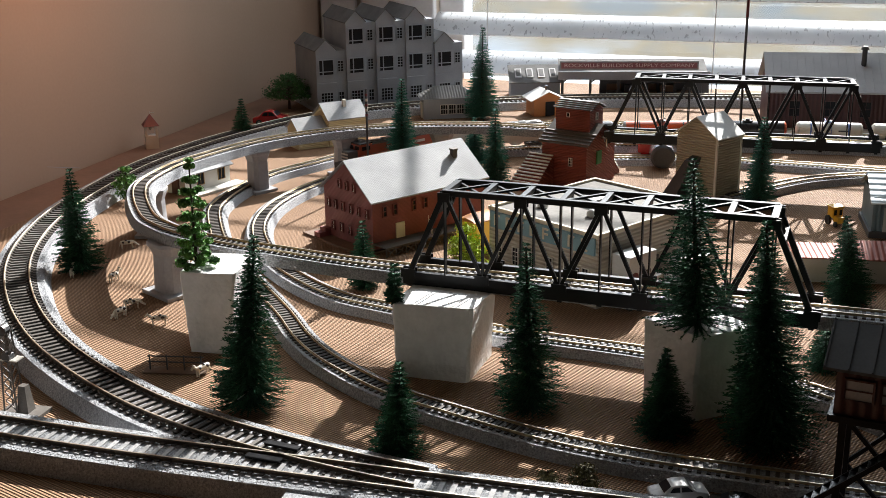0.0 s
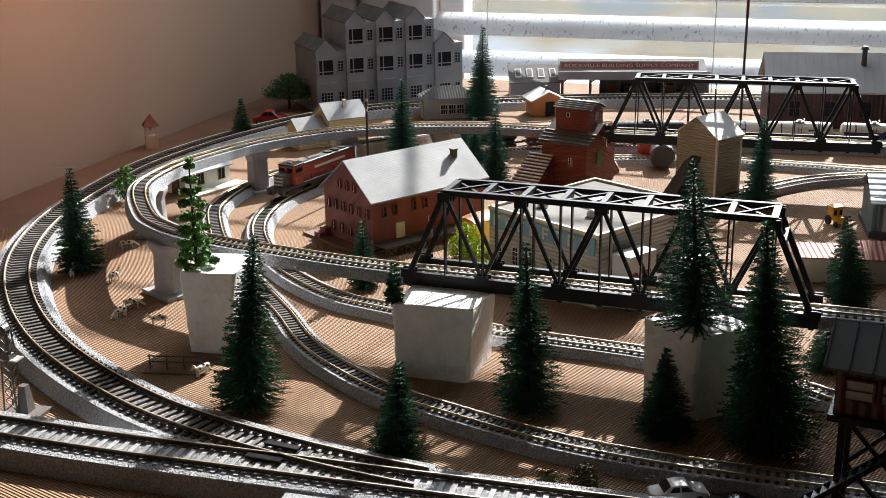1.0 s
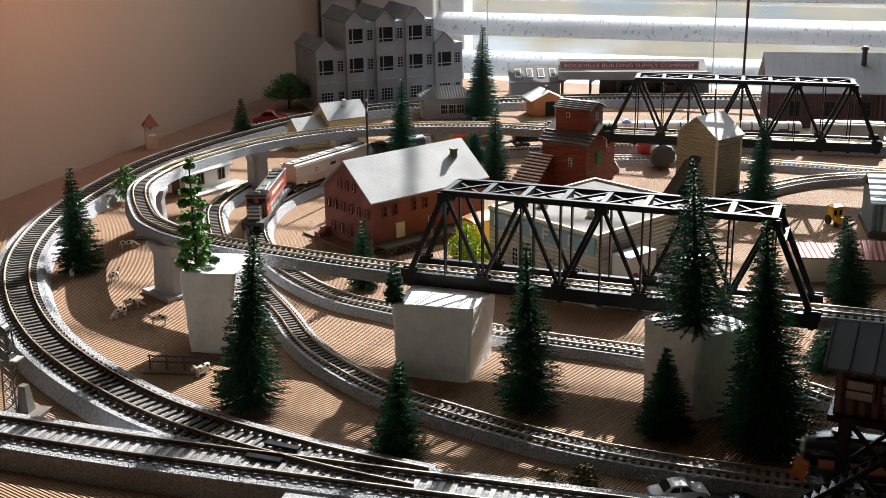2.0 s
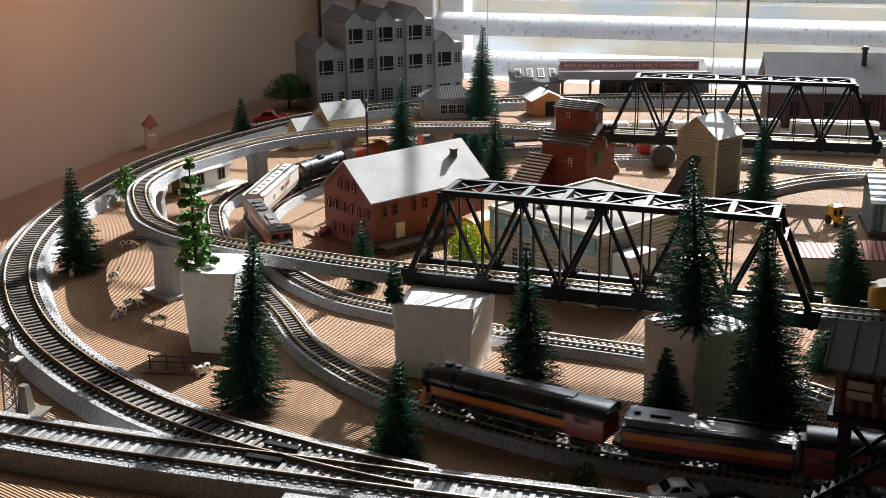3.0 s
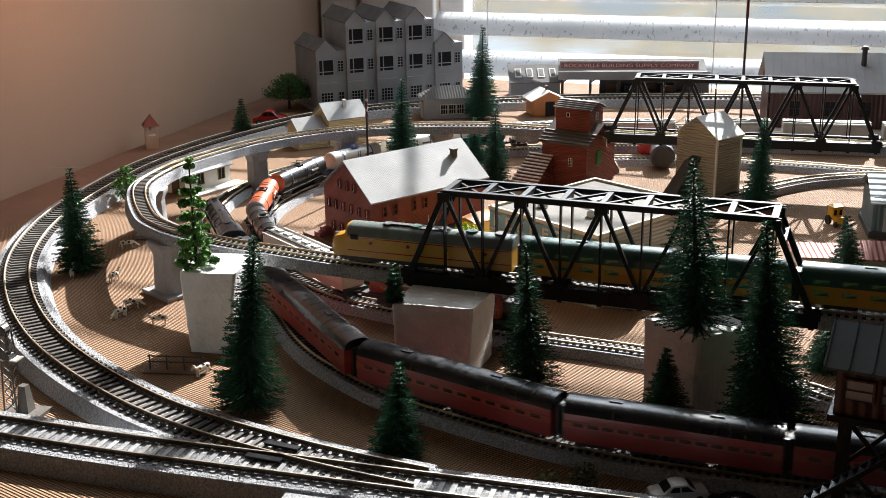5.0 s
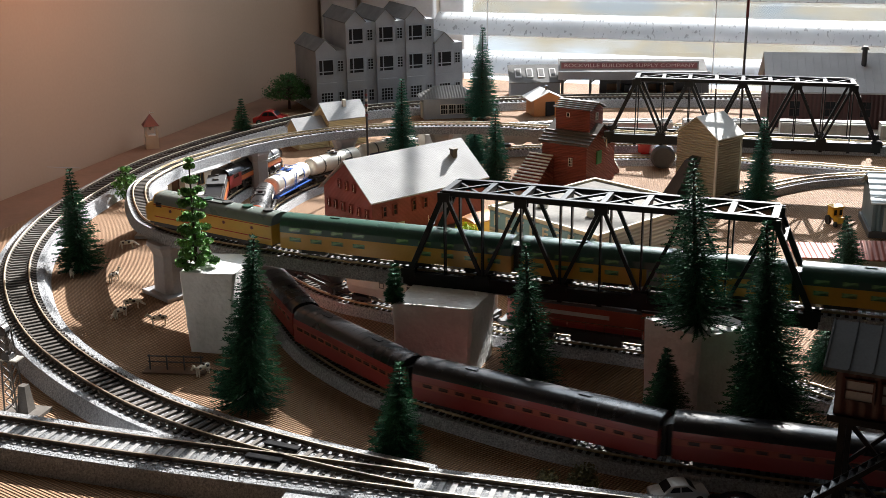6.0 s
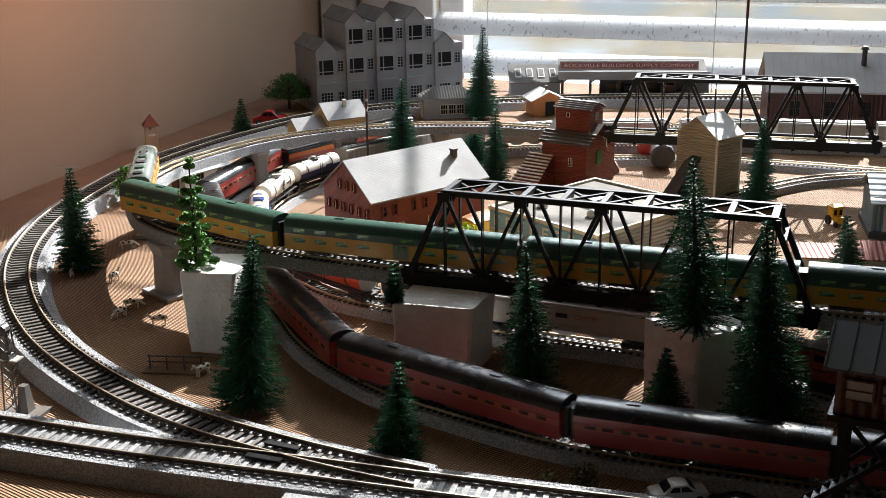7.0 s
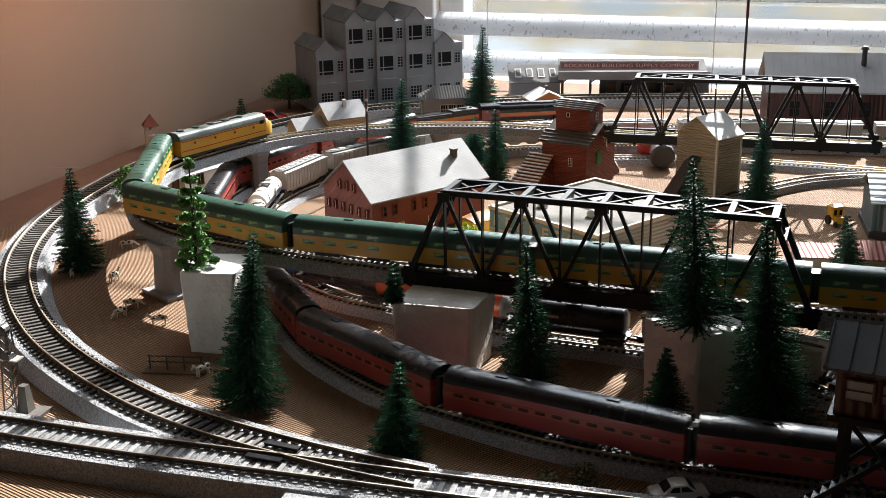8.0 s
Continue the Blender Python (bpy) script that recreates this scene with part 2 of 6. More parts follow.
# ---- the room ----
W_L, W_R = 0.19, 0.96  # window opening, over the table top; W_R is unseen, set to shade the right
g = Geo().box(1.0, 0.06, -0.445, 4.4, 0.12, 0.79)
structure("wall_north_below", g, M["room"], "pale painted wall below the window", ROOM)
# the unseen wall right of W_R keeps sun off the table's near right
g = Geo().box(-0.505, 0.06, 0.75, 1.39, 0.12, 1.6).box(2.08, 0.06, 0.75, 2.24, 0.12, 1.6).box(1.0, 0.06, 1.625, 4.4, 0.12, 0.15)
structure("wall_north", g, M["room"], "pale painted wall around the window", ROOM)
structure("wall_west", Geo().box(-0.06, -1.75, 0.43, 0.12, 3.5, 2.54), M["wall"], "tan painted side wall in warm light", ROOM)
# unseen south and east walls, darkened to hold down the fill light
structure("wall_south", Geo().box(1.3, -3.56, 0.43, 2.9, 0.12, 2.54), M["low_bounce_tan"], "unseen plain wall, dark tan to cut bounced light", ROOM)
structure("wall_east", Geo().box(2.76, -1.75, 0.43, 0.12, 3.5, 2.54), M["low_bounce_tan"], "unseen plain wall, dark tan to cut bounced light", ROOM)
structure("ceiling", Geo().box(1.3, -1.75, 1.74, 3.0, 3.8, 0.08), M["room"], "pale painted ceiling", ROOM)
structure("floor", Geo().box(1.3, -1.75, -0.87, 3.0, 3.8, 0.06), M["table"], "dark brown floor", ROOM)

# the table with its ribbed mat
table = thing("layout_table", "large brown board table under the railway", "table")
part("tabletop", Geo().box(1.1, -0.73, -0.022, 2.18, 1.44, 0.04), M["table"], table, m=ROOM)
for lx, ly in ((0.1, -0.1), (2.1, -0.1), (0.1, -1.38), (2.1, -1.38)):
    part("leg", Geo().box(lx, ly, -0.441, 0.06, 0.06, 0.798), M["table"], table, m=ROOM)
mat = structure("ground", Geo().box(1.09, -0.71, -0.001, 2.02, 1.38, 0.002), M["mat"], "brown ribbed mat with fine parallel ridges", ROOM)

# window frame, panes and blind
win = thing("window_1", "wide white window with a horizontal slatted blind", "window", ROOM, kind="structure")
g = Geo()
for x in (W_L + 0.02, W_R - 0.02):
    g.box(x, 0.05, 0.75, 0.04, 0.05, 1.6)
for z in (-0.03, 1.53):
    g.box(0.575, 0.05, z, 0.76, 0.046, 0.04)
part("window_frame", g, M["white"], win, bevel=0.003)
part("window_casing", Geo().box(0.135, -0.008, 0.75, 0.12, 0.016, 1.62).box(0.035, -0.005, 0.75, 0.06, 0.01, 1.62).box(0.575, -0.008, 1.58, 1.0, 0.016, 0.06).box(1.015, -0.008, 0.75, 0.12, 0.016, 1.62), M["white"], win, bevel=0.003)
part("window_sill", Geo().box(0.575, -0.02, -0.058, 1.0, 0.09, 0.018), M["white"], win, bevel=0.003)
M["pane"] = glass("window_glass")
pane = part("pane", Geo().box((W_L + W_R) / 2, 0.06, 0.75, W_R - W_L - 0.08, 0.003, 1.52), M["pane"], win)
pane.visible_shadow = False
blind = thing("window_blind", "white slatted blind with tilted slats and cords", "blind", ROOM)
SLAT_PITCH, SLAT_W, SLAT_TILT = 0.0555, 0.050, 32
slat_geo = Geo()
prof = [(u / 6 * SLAT_W, 0.0035 * (1 - (u / 3) ** 2)) for u in range(-3, 4)]
ring = prof + [(x, z - 0.0022) for x, z in prof[::-1]]
slat_geo.loft([[(x, y, z) for y, z in ring] for x in (0.21, 0.965)])
slat0 = part("slat", slat_geo, M["slat"], blind, smooth=True, m=pose(0, -0.06, -0.022, SLAT_TILT))
for k in range(1, 28):
    twin(slat0, blind, pose(0, -0.06, -0.022 + k * SLAT_PITCH, SLAT_TILT))
for x in (0.30, 0.62, 0.90):
    part("cord", Geo().tube((x, -0.09, -0.04), (x, -0.09, 1.5), 0.0009, n=6), M["white"], blind)
part("head_rail", Geo().box(0.588, -0.06, 1.525, 0.76, 0.05, 0.04), M["white"], blind, bevel=0.002)

# the yard outside: a soft backdrop of lawn, wall and sky, its daylight emitted
yard = bpy.data.materials.new("yard_backdrop")
yard.use_nodes = True
yn, yl = yard.node_tree.nodes, yard.node_tree.links
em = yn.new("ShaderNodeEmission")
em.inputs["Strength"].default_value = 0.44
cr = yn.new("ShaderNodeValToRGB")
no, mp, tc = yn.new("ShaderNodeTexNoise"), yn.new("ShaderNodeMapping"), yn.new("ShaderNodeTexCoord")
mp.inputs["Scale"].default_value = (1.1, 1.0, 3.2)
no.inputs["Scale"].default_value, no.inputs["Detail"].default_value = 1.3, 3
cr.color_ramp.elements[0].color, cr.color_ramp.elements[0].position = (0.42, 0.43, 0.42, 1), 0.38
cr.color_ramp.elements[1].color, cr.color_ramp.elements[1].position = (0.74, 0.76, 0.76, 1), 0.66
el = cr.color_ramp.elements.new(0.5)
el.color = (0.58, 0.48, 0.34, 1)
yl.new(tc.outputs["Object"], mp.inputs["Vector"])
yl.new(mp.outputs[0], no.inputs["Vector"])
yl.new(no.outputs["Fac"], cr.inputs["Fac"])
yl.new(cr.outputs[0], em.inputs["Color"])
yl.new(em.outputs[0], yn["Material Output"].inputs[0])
structure("backdrop", Geo().box(2.0, 4.2, -0.9, 9.0, 0.02, 2.3), yard, "glowing backdrop of a blurred yard far outside the window", ROOM)


# ---- tracks ----
def spline(ctrl, step=0.004):
    """A smooth way through a few plan points, at even steps: [(point, direction)]."""
    q = [Vector((*c, 0)) if len(c) == 2 else Vector(c) for c in ctrl]
    q = [q[0] * 2 - q[1]] + q + [q[-1] * 2 - q[-2]]
    raw = []
    for i in range(1, len(q) - 2):
        p0, p1, p2, p3 = q[i - 1:i + 3]
        n = 24
        for k in range(n):
            t = k / n
            raw.append(0.5 * (2 * p1 + (p2 - p0) * t + (2 * p0 - 5 * p1 + 4 * p2 - p3) * t * t + (3 * p1 - p0 - 3 * p2 + p3) * t ** 3))
    raw.append(q[-2])
    for _ in range(6):
        raw = [raw[0]] + [(raw[i - 1] + raw[i] * 2 + raw[i + 1]) / 4 for i in range(1, len(raw) - 1)] + [raw[-1]]
    length = [0.0]
    for a, b in zip(raw, raw[1:]):
        length.append(length[-1] + (b - a).length)
    out, j = [], 0
    n = max(2, int(length[-1] / step))
    for k in range(n + 1):
        s = length[-1] * k / n
        while j < len(length) - 2 and length[j + 1] < s:
            j += 1
        t = (s - length[j]) / max(1e-9, length[j + 1] - length[j])
        out.append(raw[j].lerp(raw[j + 1], t))
    return out


class Way:
    """A track's centre line, with places by their distance along it."""

    def __init__(self, ctrl, z):
        self.p, self.z = spline(ctrl), z
        self.s = [0.0]
        for a, b in zip(self.p, self.p[1:]):
            self.s.append(self.s[-1] + (b - a).length)
        self.total = self.s[-1]

    def at(self, s):
        if s <= 0:
            d = (self.p[1] - self.p[0]).normalized()
            return self.p[0] + d * s
        if s >= self.total:
            d = (self.p[-1] - self.p[-2]).normalized()
            return self.p[-1] + d * (s - self.total)
        k = min(int(s / self.total * (len(self.p) - 1)), len(self.p) - 2)
        while k < len(self.p) - 2 and self.s[k + 1] < s:
            k += 1
        while k > 0 and self.s[k] > s:
            k -= 1
        return self.p[k].lerp(self.p[k + 1], (s - self.s[k]) / (self.s[k + 1] - self.s[k]))

    def near(self, x, y):
        return min(range(len(self.p)), key=lambda i: (self.p[i] - Vector((x, y, 0))).length) * self.total / (len(self.p) - 1)


def sweep(way, profile, s0=None, s1=None):
    g = Geo()
    rings = []
    a = way.p
    for i, q in enumerate(a):
        if s0 is not None and way.s[i] < s0 or s1 is not None and way.s[i] > s1:
            continue
        d = (a[min(i + 1, len(a) - 1)] - a[max(i - 1, 0)]).normalized()
        nrm = Vector((-d.y, d.x, 0))
        rings.append([q + nrm * u + Vector((0, 0, w)) for u, w in profile])
    return g.loft(rings)


def track(name, label, way, base, gauge, half, bed, tie, pitch, tie_mat, single, fill=0.7):
    """A sectional track: roadbed from base up, ties, two rails. tie: length, width, height. single: the stretch whose ties are objects of their own."""
    z, th = way.z, thing(name, label, "track")
    head = gauge * (0.036 if gauge > 0.012 else 0.045)
    rail_h = gauge * 0.14
    tie_top = z - rail_h
    crown = tie_top - tie[2] * fill
    prof = [(-half, base), (-half * 0.80, crown), (half * 0.80, crown), (half, base)]
    if bed:
        part("roadbed", sweep(way, prof), M["roadbed"], th)
    for sgn in (-1, 1):
        c = sgn * (gauge / 2 + head)
        rp = [(c - head * 1.6, tie_top), (c - head * 1.6, tie_top + rail_h * 0.15), (c - head * 0.5, tie_top + rail_h * 0.3), (c - head * 0.5, tie_top + rail_h * 0.62), (c - head, tie_top + rail_h * 0.7), (c - head, z),
              (c + head, z), (c + head, tie_top + rail_h * 0.7), (c + head * 0.5, tie_top + rail_h * 0.62), (c + head * 0.5, tie_top + rail_h * 0.3), (c + head * 1.6, tie_top + rail_h * 0.15), (c + head * 1.6, tie_top)]
        rail = part("rail", sweep(way, rp), M["rail_side"] if gauge > 0.012 else M["rail_gold"], th)
        hp = [(c - head * 0.95, z + 0.00002), (c - head * 0.6, z + 0.00022), (c + head * 0.6, z + 0.00022), (c + head * 0.95, z + 0.00002)]
        part("rail_head", sweep(way, hp), M["rail"], rail, "worn bright rail head")
    n = int(way.total / pitch)
    one = Geo().box(0, 0, tie_top - tie[2] / 2, tie[1], tie[0], tie[2])
    lot, first, count = Geo(), None, 0
    for k in range(n):
        s = (k + 0.5) * pitch
        q, d = way.at(s), way.at(s + 0.002) - way.at(s - 0.002)
        ang = math.degrees(math.atan2(d.y, d.x))
        if single[0] <= s <= single[1] and count < 300:
            count += 1
            m = pose(q.x, q.y, 0, 0, 0, ang + random.uniform(-0.6, 0.6))
            if first is None:
                first = part("tie", one, tie_mat, th, m=m)
            else:
                twin(first, th, m)
        else:
            lot.box(q.x, q.y, tie_top - tie[2] / 2, tie[1], tie[0], tie[2], ang)
    if gauge > 0.012:  # spike plates on both sides of each rail
        plates = Geo()
        for k in range(n):
            q, d = way.at((k + 0.5) * pitch), way.at((k + 0.5) * pitch + 0.002) - way.at((k + 0.5) * pitch - 0.002)
            nrm = Vector((-d.y, d.x, 0)).normalized()
            for sgn in (-1, 1):
                e = q + nrm * sgn * (gauge / 2 + head)
                plates.box(e.x, e.y, tie_top + 0.0004, 0.0026, 0.0052, 0.0008, math.degrees(math.atan2(d.y, d.x)))
        tagged(part("spike_plate", plates, M["tie_brown"], th), kind="stuff")
        grains = Geo()  # loose ballast on the shoulders
        for k in range(9000):
            s = random.uniform(0.0, way.total)
            q, d = way.at(s), way.at(s + 0.002) - way.at(s - 0.002)
            nrm = Vector((-d.y, d.x, 0)).normalized()
            u = random.uniform(0.64, 0.99)
            zz = crown if u < 0.8 else base + (crown - base) * (1 - u) / 0.2
            e = q + nrm * half * u * random.choice((-1, 1))
            r, a = random.uniform(0.00035, 0.0007), random.uniform(0, 2)
            pts = [(e.x + r * math.cos(a + i * 2.094), e.y + r * math.sin(a + i * 2.094), zz - 0.0001) for i in range(3)]
            grains.add(pts + [(e.x, e.y, zz + r * 0.9)], [(0, 1, 3), (1, 2, 3), (2, 0, 3), (2, 1, 0)])
        tagged(part("ballast", grains, M["grain"], th), kind="stuff")
    if lot.v:
        tagged(part("tie_run", lot, tie_mat, th), kind="stuff")
    return th


# ways: the wide-gauge loop and its siding, and three narrow-gauge lines
BRIDGE_TURN = -0.35
W_LOOP = Way([(0.66, 1.46), (0.45, 1.52), (0.25, 1.54), (0.09, 1.53), (-0.07, 1.492), (-0.155, 1.438), (-0.21, 1.375), (-0.265, 1.29), (-0.31, 1.19), (-0.331, 1.10), (-0.344, 1.003), (-0.342, 0.924), (-0.328, 0.848), (-0.299, 0.771), (-0.262, 0.704), (-0.221, 0.651), (-0.177, 0.606), (-0.138, 0.575), (-0.10, 0.5515), (-0.055, 0.5275), (-0.012, 0.508)], 0.013)
W_FRONT = Way([(-0.50, 0.657), (-0.242, 0.571), (-0.174, 0.549), (-0.125, 0.535), (-0.080, 0.5225), (-0.012, 0.503), (0.06, 0.483), (0.20, 0.444), (0.5, 0.36)], 0.013)
W_HIGH = Way([(1.02, 1.05), (1.12, 0.85), (1.08, 0.64), (0.92, 0.50), (0.74, 0.475), (0.58, 0.512), (0.42, 0.5645), (0.2165, 0.6345), (0.10, 0.6762), (0.0064, 0.7102), (-0.031, 0.7225), (-0.070, 0.739), (-0.110, 0.759), (-0.153, 0.781), (-0.190, 0.807), (-0.210, 0.828), (-0.226, 0.853), (-0.246, 0.910), (-0.253, 0.955), (-0.243, 1.007), (-0.228, 1.041), (-0.183, 1.108), (-0.132, 1.149), (-0.082, 1.172), (-0.018, 1.183), (0.040, 1.180), (0.097, 1.162), (0.192, 1.126), (0.424, 1.064), (0.60, 1.02), (0.8, 0.97)], 0.051)
W_OUTER = Way([(1.0, 1.35), (1.22, 1.15), (1.30, 0.88), (1.26, 0.58), (1.10, 0.37), (0.88, 0.31), (0.66, 0.348), (0.45, 0.419), (0.30, 0.469), (0.18, 0.509), (0.147, 0.5195), (0.10, 0.5365), (0.054, 0.559), (0.001, 0.595), (-0.0355, 0.624), (-0.0715, 0.668), (-0.093, 0.706), (-0.1135, 0.757), (-0.150, 0.835), (-0.182, 0.91), (-0.2065, 1.006), (-0.206, 1.053), (-0.195, 1.10), (-0.1745, 1.15), (-0.133, 1.200), (-0.098, 1.245), (-0.05, 1.303), (0.01, 1.352), (0.09, 1.380), (0.2, 1.385), (0.4, 1.325), (0.66, 1.25)], 0.0085)
W_INNER = Way([(0.80, 0.52), (1.0, 0.57), (1.13, 0.74), (1.13, 0.93), (1.05, 1.05), (0.90, 1.12), (0.66, 1.19), (0.40, 1.25), (0.25, 1.265), (0.15, 1.263), (0.06, 1.248), (-0.02, 1.213), (-0.08, 1.163), (-0.124, 1.108), (-0.146, 1.0625), (-0.158, 1.018), (-0.160, 0.968), (-0.1505, 0.918), (-0.130, 0.862), (-0.103, 0.817), (-0.0725, 0.782), (-0.0375, 0.7595), (0.04, 0.712), (0.123, 0.6765), (0.170, 0.652), (0.212, 0.617), (0.25, 0.57), (0.32, 0.47)], 0.0085)
HO = dict(base=0.0, gauge=0.0165, half=0.0235, bed=True, tie=(0.0275, 0.0026, 0.0022), pitch=0.0064)
NN = dict(base=0.0, gauge=0.009, half=0.0125, bed=True, tie=(0.0152, 0.0021, 0.0012), pitch=0.0047)
track("loop_track", "wide curved model track on a grey ballasted roadbed", W_LOOP, tie_mat=M["tie_brown"], single=(0.0, 9.0), fill=0.62, **HO)
siding = track("siding_track", "wide straight model track joining the loop at a turnout", W_FRONT, tie_mat=M["tie_grey"], single=(0.0, 9.0), fill=0.3, **HO)
part("roadbed_wing", Geo().box(0.0, 0.463, 0.0046, 0.17, 0.030, 0.0092, -15.5), M["roadbed"], siding, bevel=0.0006)
for x, y, a in ((-0.0926, 0.5304, -20), (-0.0848, 0.5438, -24)):
    part("frog_plate", Geo().box(x, y, 0.0117, 0.020, 0.0040, 0.0014, a), M["black"], siding, "black plastic turnout plate")
track("outer_track", "narrow model track on a grey roadbed lying on the mat", W_OUTER, tie_mat=M["tie"], single=(W_OUTER.near(0.45, 0.419), 9.0), **NN)
track("inner_track", "narrow model track curving behind the red warehouse", W_INNER, tie_mat=M["tie"], single=(W_INNER.near(-0.02, 1.213), 9.0), **NN)
W_YARD = Way([(0.16, 1.205), (0.24, 1.2), (0.34, 1.175), (0.442, 1.133), (0.62, 1.05)], 0.0085)
W_SPUR = Way([(0.265, 1.045), (0.312, 1.075), (0.37, 1.106), (0.45, 1.115), (0.62, 1.085)], 0.0085)
track("yard_track", "narrow model track with bright rails on a dark roadbed", W_YARD, tie_mat=M["tie"], single=(0.0, 0.0), **NN)
track("spur_track", "narrow curved spur track on a dark roadbed", W_SPUR, tie_mat=M["tie"], single=(0.0, 0.0), **NN)
track("elevated_track", "raised narrow model track carried on piers and foam blocks", W_HIGH, tie_mat=M["tie"], single=(W_HIGH.near(0.26, 0.62), 9.0), **{**NN, "base": 0.0415})


# ---- bridges ----
def truss_bridge(m):
    """A through truss of ten panels; x along the track, z = 0 at the lower chord."""
    P, H, W = 0.0248, 0.0551, 0.0295
    th = thing("truss_bridge", "black plastic through-truss railway bridge with riveted members", "bridge", m, "truss bridges")
    for y in (0.0, W):
        part("top_chord", Geo().beam((-0.001, y, H), (8 * P + 0.001, y, H), 0.0036, 0.0038), M["black"], th, bevel=0.0004)
        part("bottom_chord", Geo().beam((-1.15 * P, y, -0.003), (9.15 * P, y, -0.003), 0.004, 0.0085), M["black"], th, bevel=0.0004)
        for a, b in (((-P, -0.001), (0, H)), ((9 * P, -0.001), (8 * P, H))):
            part("end_post", Geo().beam((a[0], y, a[1]), (b[0], y, b[1]), 0.0034, 0.0034), M["black"], th, bevel=0.0003)
        post = None
        for i in range(9):
            g = Geo().beam((0, y - 0.0009, 0), (0, y - 0.0009, H), 0.0009, 0.0020).beam((0, y + 0.0009, 0), (0, y + 0.0009, H), 0.0009, 0.0020).beam((0, y, 0), (0, y, H), 0.0009, 0.0008)
            if post is None:
                post = part("post", g, M["black"], th, m=pose(i * P, 0, 0))
            else:
                twin(post, th, pose(i * P, 0, 0))
        for i in range(0, 8):
            up = i % 2 == 0
            a, b = ((i * P, y, H), ((i + 1) * P, y, 0)) if up else ((i * P, y, 0), ((i + 1) * P, y, H))
            part("diagonal", Geo().beam(a, b, 0.0020, 0.0022), M["black"], th)
        for i in range(0, 9, 2):
            g = Geo()
            for dy in (-0.0022, 0.0022):
                g.box(i * P, y + dy, H - 0.0025, 0.0078, 0.0006, 0.0058)
            part("gusset", g, M["black"], th)
        for i in range(-1, 10, 2):
            part("gusset", Geo().box(i * P, y - 0.0022, 0.0005, 0.0095, 0.0006, 0.006).box(i * P, y + 0.0022, 0.0005, 0.0095, 0.0006, 0.006), M["black"], th)
    for i in range(9):
        part("top_strut", Geo().beam((i * P, 0, H), (i * P, W, H), 0.004 if i in (0, 8) else 0.0034, 0.003), M["black"], th)
    for i in range(8):
        part("lateral_brace", Geo().beam((i * P, 0.001, H + 0.0005), ((i + 1) * P, W - 0.001, H + 0.0005), 0.0016, 0.0014), M["black"], th)
        part("lateral_brace", Geo().beam((i * P, W - 0.001, H - 0.0005), ((i + 1) * P, 0.001, H - 0.0005), 0.0016, 0.0014), M["black"], th)
    for i, sx in ((0, -1), (8, 1)):  # portals
        e = Vector((sx * P, 0, -H)).normalized()
        q = Vector((i * P, 0, H)) + e * 0.014
        part("portal", Geo().beam((q.x, 0, q.z), (q.x, W, q.z), 0.003, 0.003).beam((i * P, 0.001, H), (q.x, W / 2, q.z), 0.0014, 0.0014).beam((i * P, W - 0.001, H), (q.x, W / 2, q.z), 0.0014, 0.0014), M["black"], th)
    part("deck", Geo().box(4 * P, W / 2, -0.0045, 10.3 * P, W - 0.004, 0.003), M["black"], th)
    for i in range(-1, 10):
        part("floor_beam", Geo().box(i * P, W / 2, -0.0065, 0.003, W, 0.005), M["black"], th)
    return th


CA, SA = math.cos(BRIDGE_TURN), math.sin(BRIDGE_TURN)
truss_bridge(pose(0.0014, 0.6964, 0.0509, 0, 0, math.degrees(BRIDGE_TURN)))
truss_bridge(pose(0.1884, 1.1097, 0.0509, 0, 0, math.degrees(-0.2504)))


# ---- supports ----
def foam_block(name, label, low, high, h_front, h_back):
    """A hand-cut foam block: outlines below and above, the top sloping from front to back."""
    th = thing(name, label, "block", group="foam blocks")
    rings, n = [], 9
    for k in range(n + 1):
        t = k / n
        ring = []
        for i in range(len(low)):
            a, b = Vector((*low[i], 0)).lerp(Vector((*high[i], 0)), t), Vector((*low[(i + 1) % len(low)], 0)).lerp(Vector((*high[(i + 1) % len(low)], 0)), t)
            for u in range(6):
                q = a.lerp(b, 0.04 + 0.92 * u / 5)
                top = h_front + (h_back - h_front) * min(1, max(0, (q.y - min(y for x, y in high)) / 0.045))
                z = t * top
                j = 0.0008 * noise.noise(Vector((q.x * 160, q.y * 160, z * 160)))
                ring.append((q.x + j, q.y + j, z + (0.0007 * noise.noise(q * 300) if k == n else 0)))
        rings.append(ring)
    part("block", Geo().loft(rings), M["foam"], th, smooth=False)
    return th


foam_block("foam_block", "rough white foam block carrying the end of the bridge", [(-0.030, 0.657), (0.0145, 0.645), (0.031, 0.690), (-0.016, 0.706)], [(-0.032, 0.662), (0.017, 0.648), (0.033, 0.692), (-0.018, 0.708)], 0.0468, 0.0434)
foam_block("foam_block", "rough white foam block with a small green tree on top", [(-0.166, 0.700), (-0.138, 0.694), (-0.128, 0.735), (-0.160, 0.742)], [(-0.1695, 0.702), (-0.133, 0.697), (-0.124, 0.742), (-0.163, 0.748)], 0.054, 0.052)
foam_block("foam_block", "white foam block shaded by tall conifers beside the bridge", [(0.115, 0.619), (0.139, 0.589), (0.174, 0.604), (0.155, 0.636)], [(0.114, 0.620), (0.140, 0.588), (0.175, 0.602), (0.154, 0.636)], 0.0515, 0.0510)


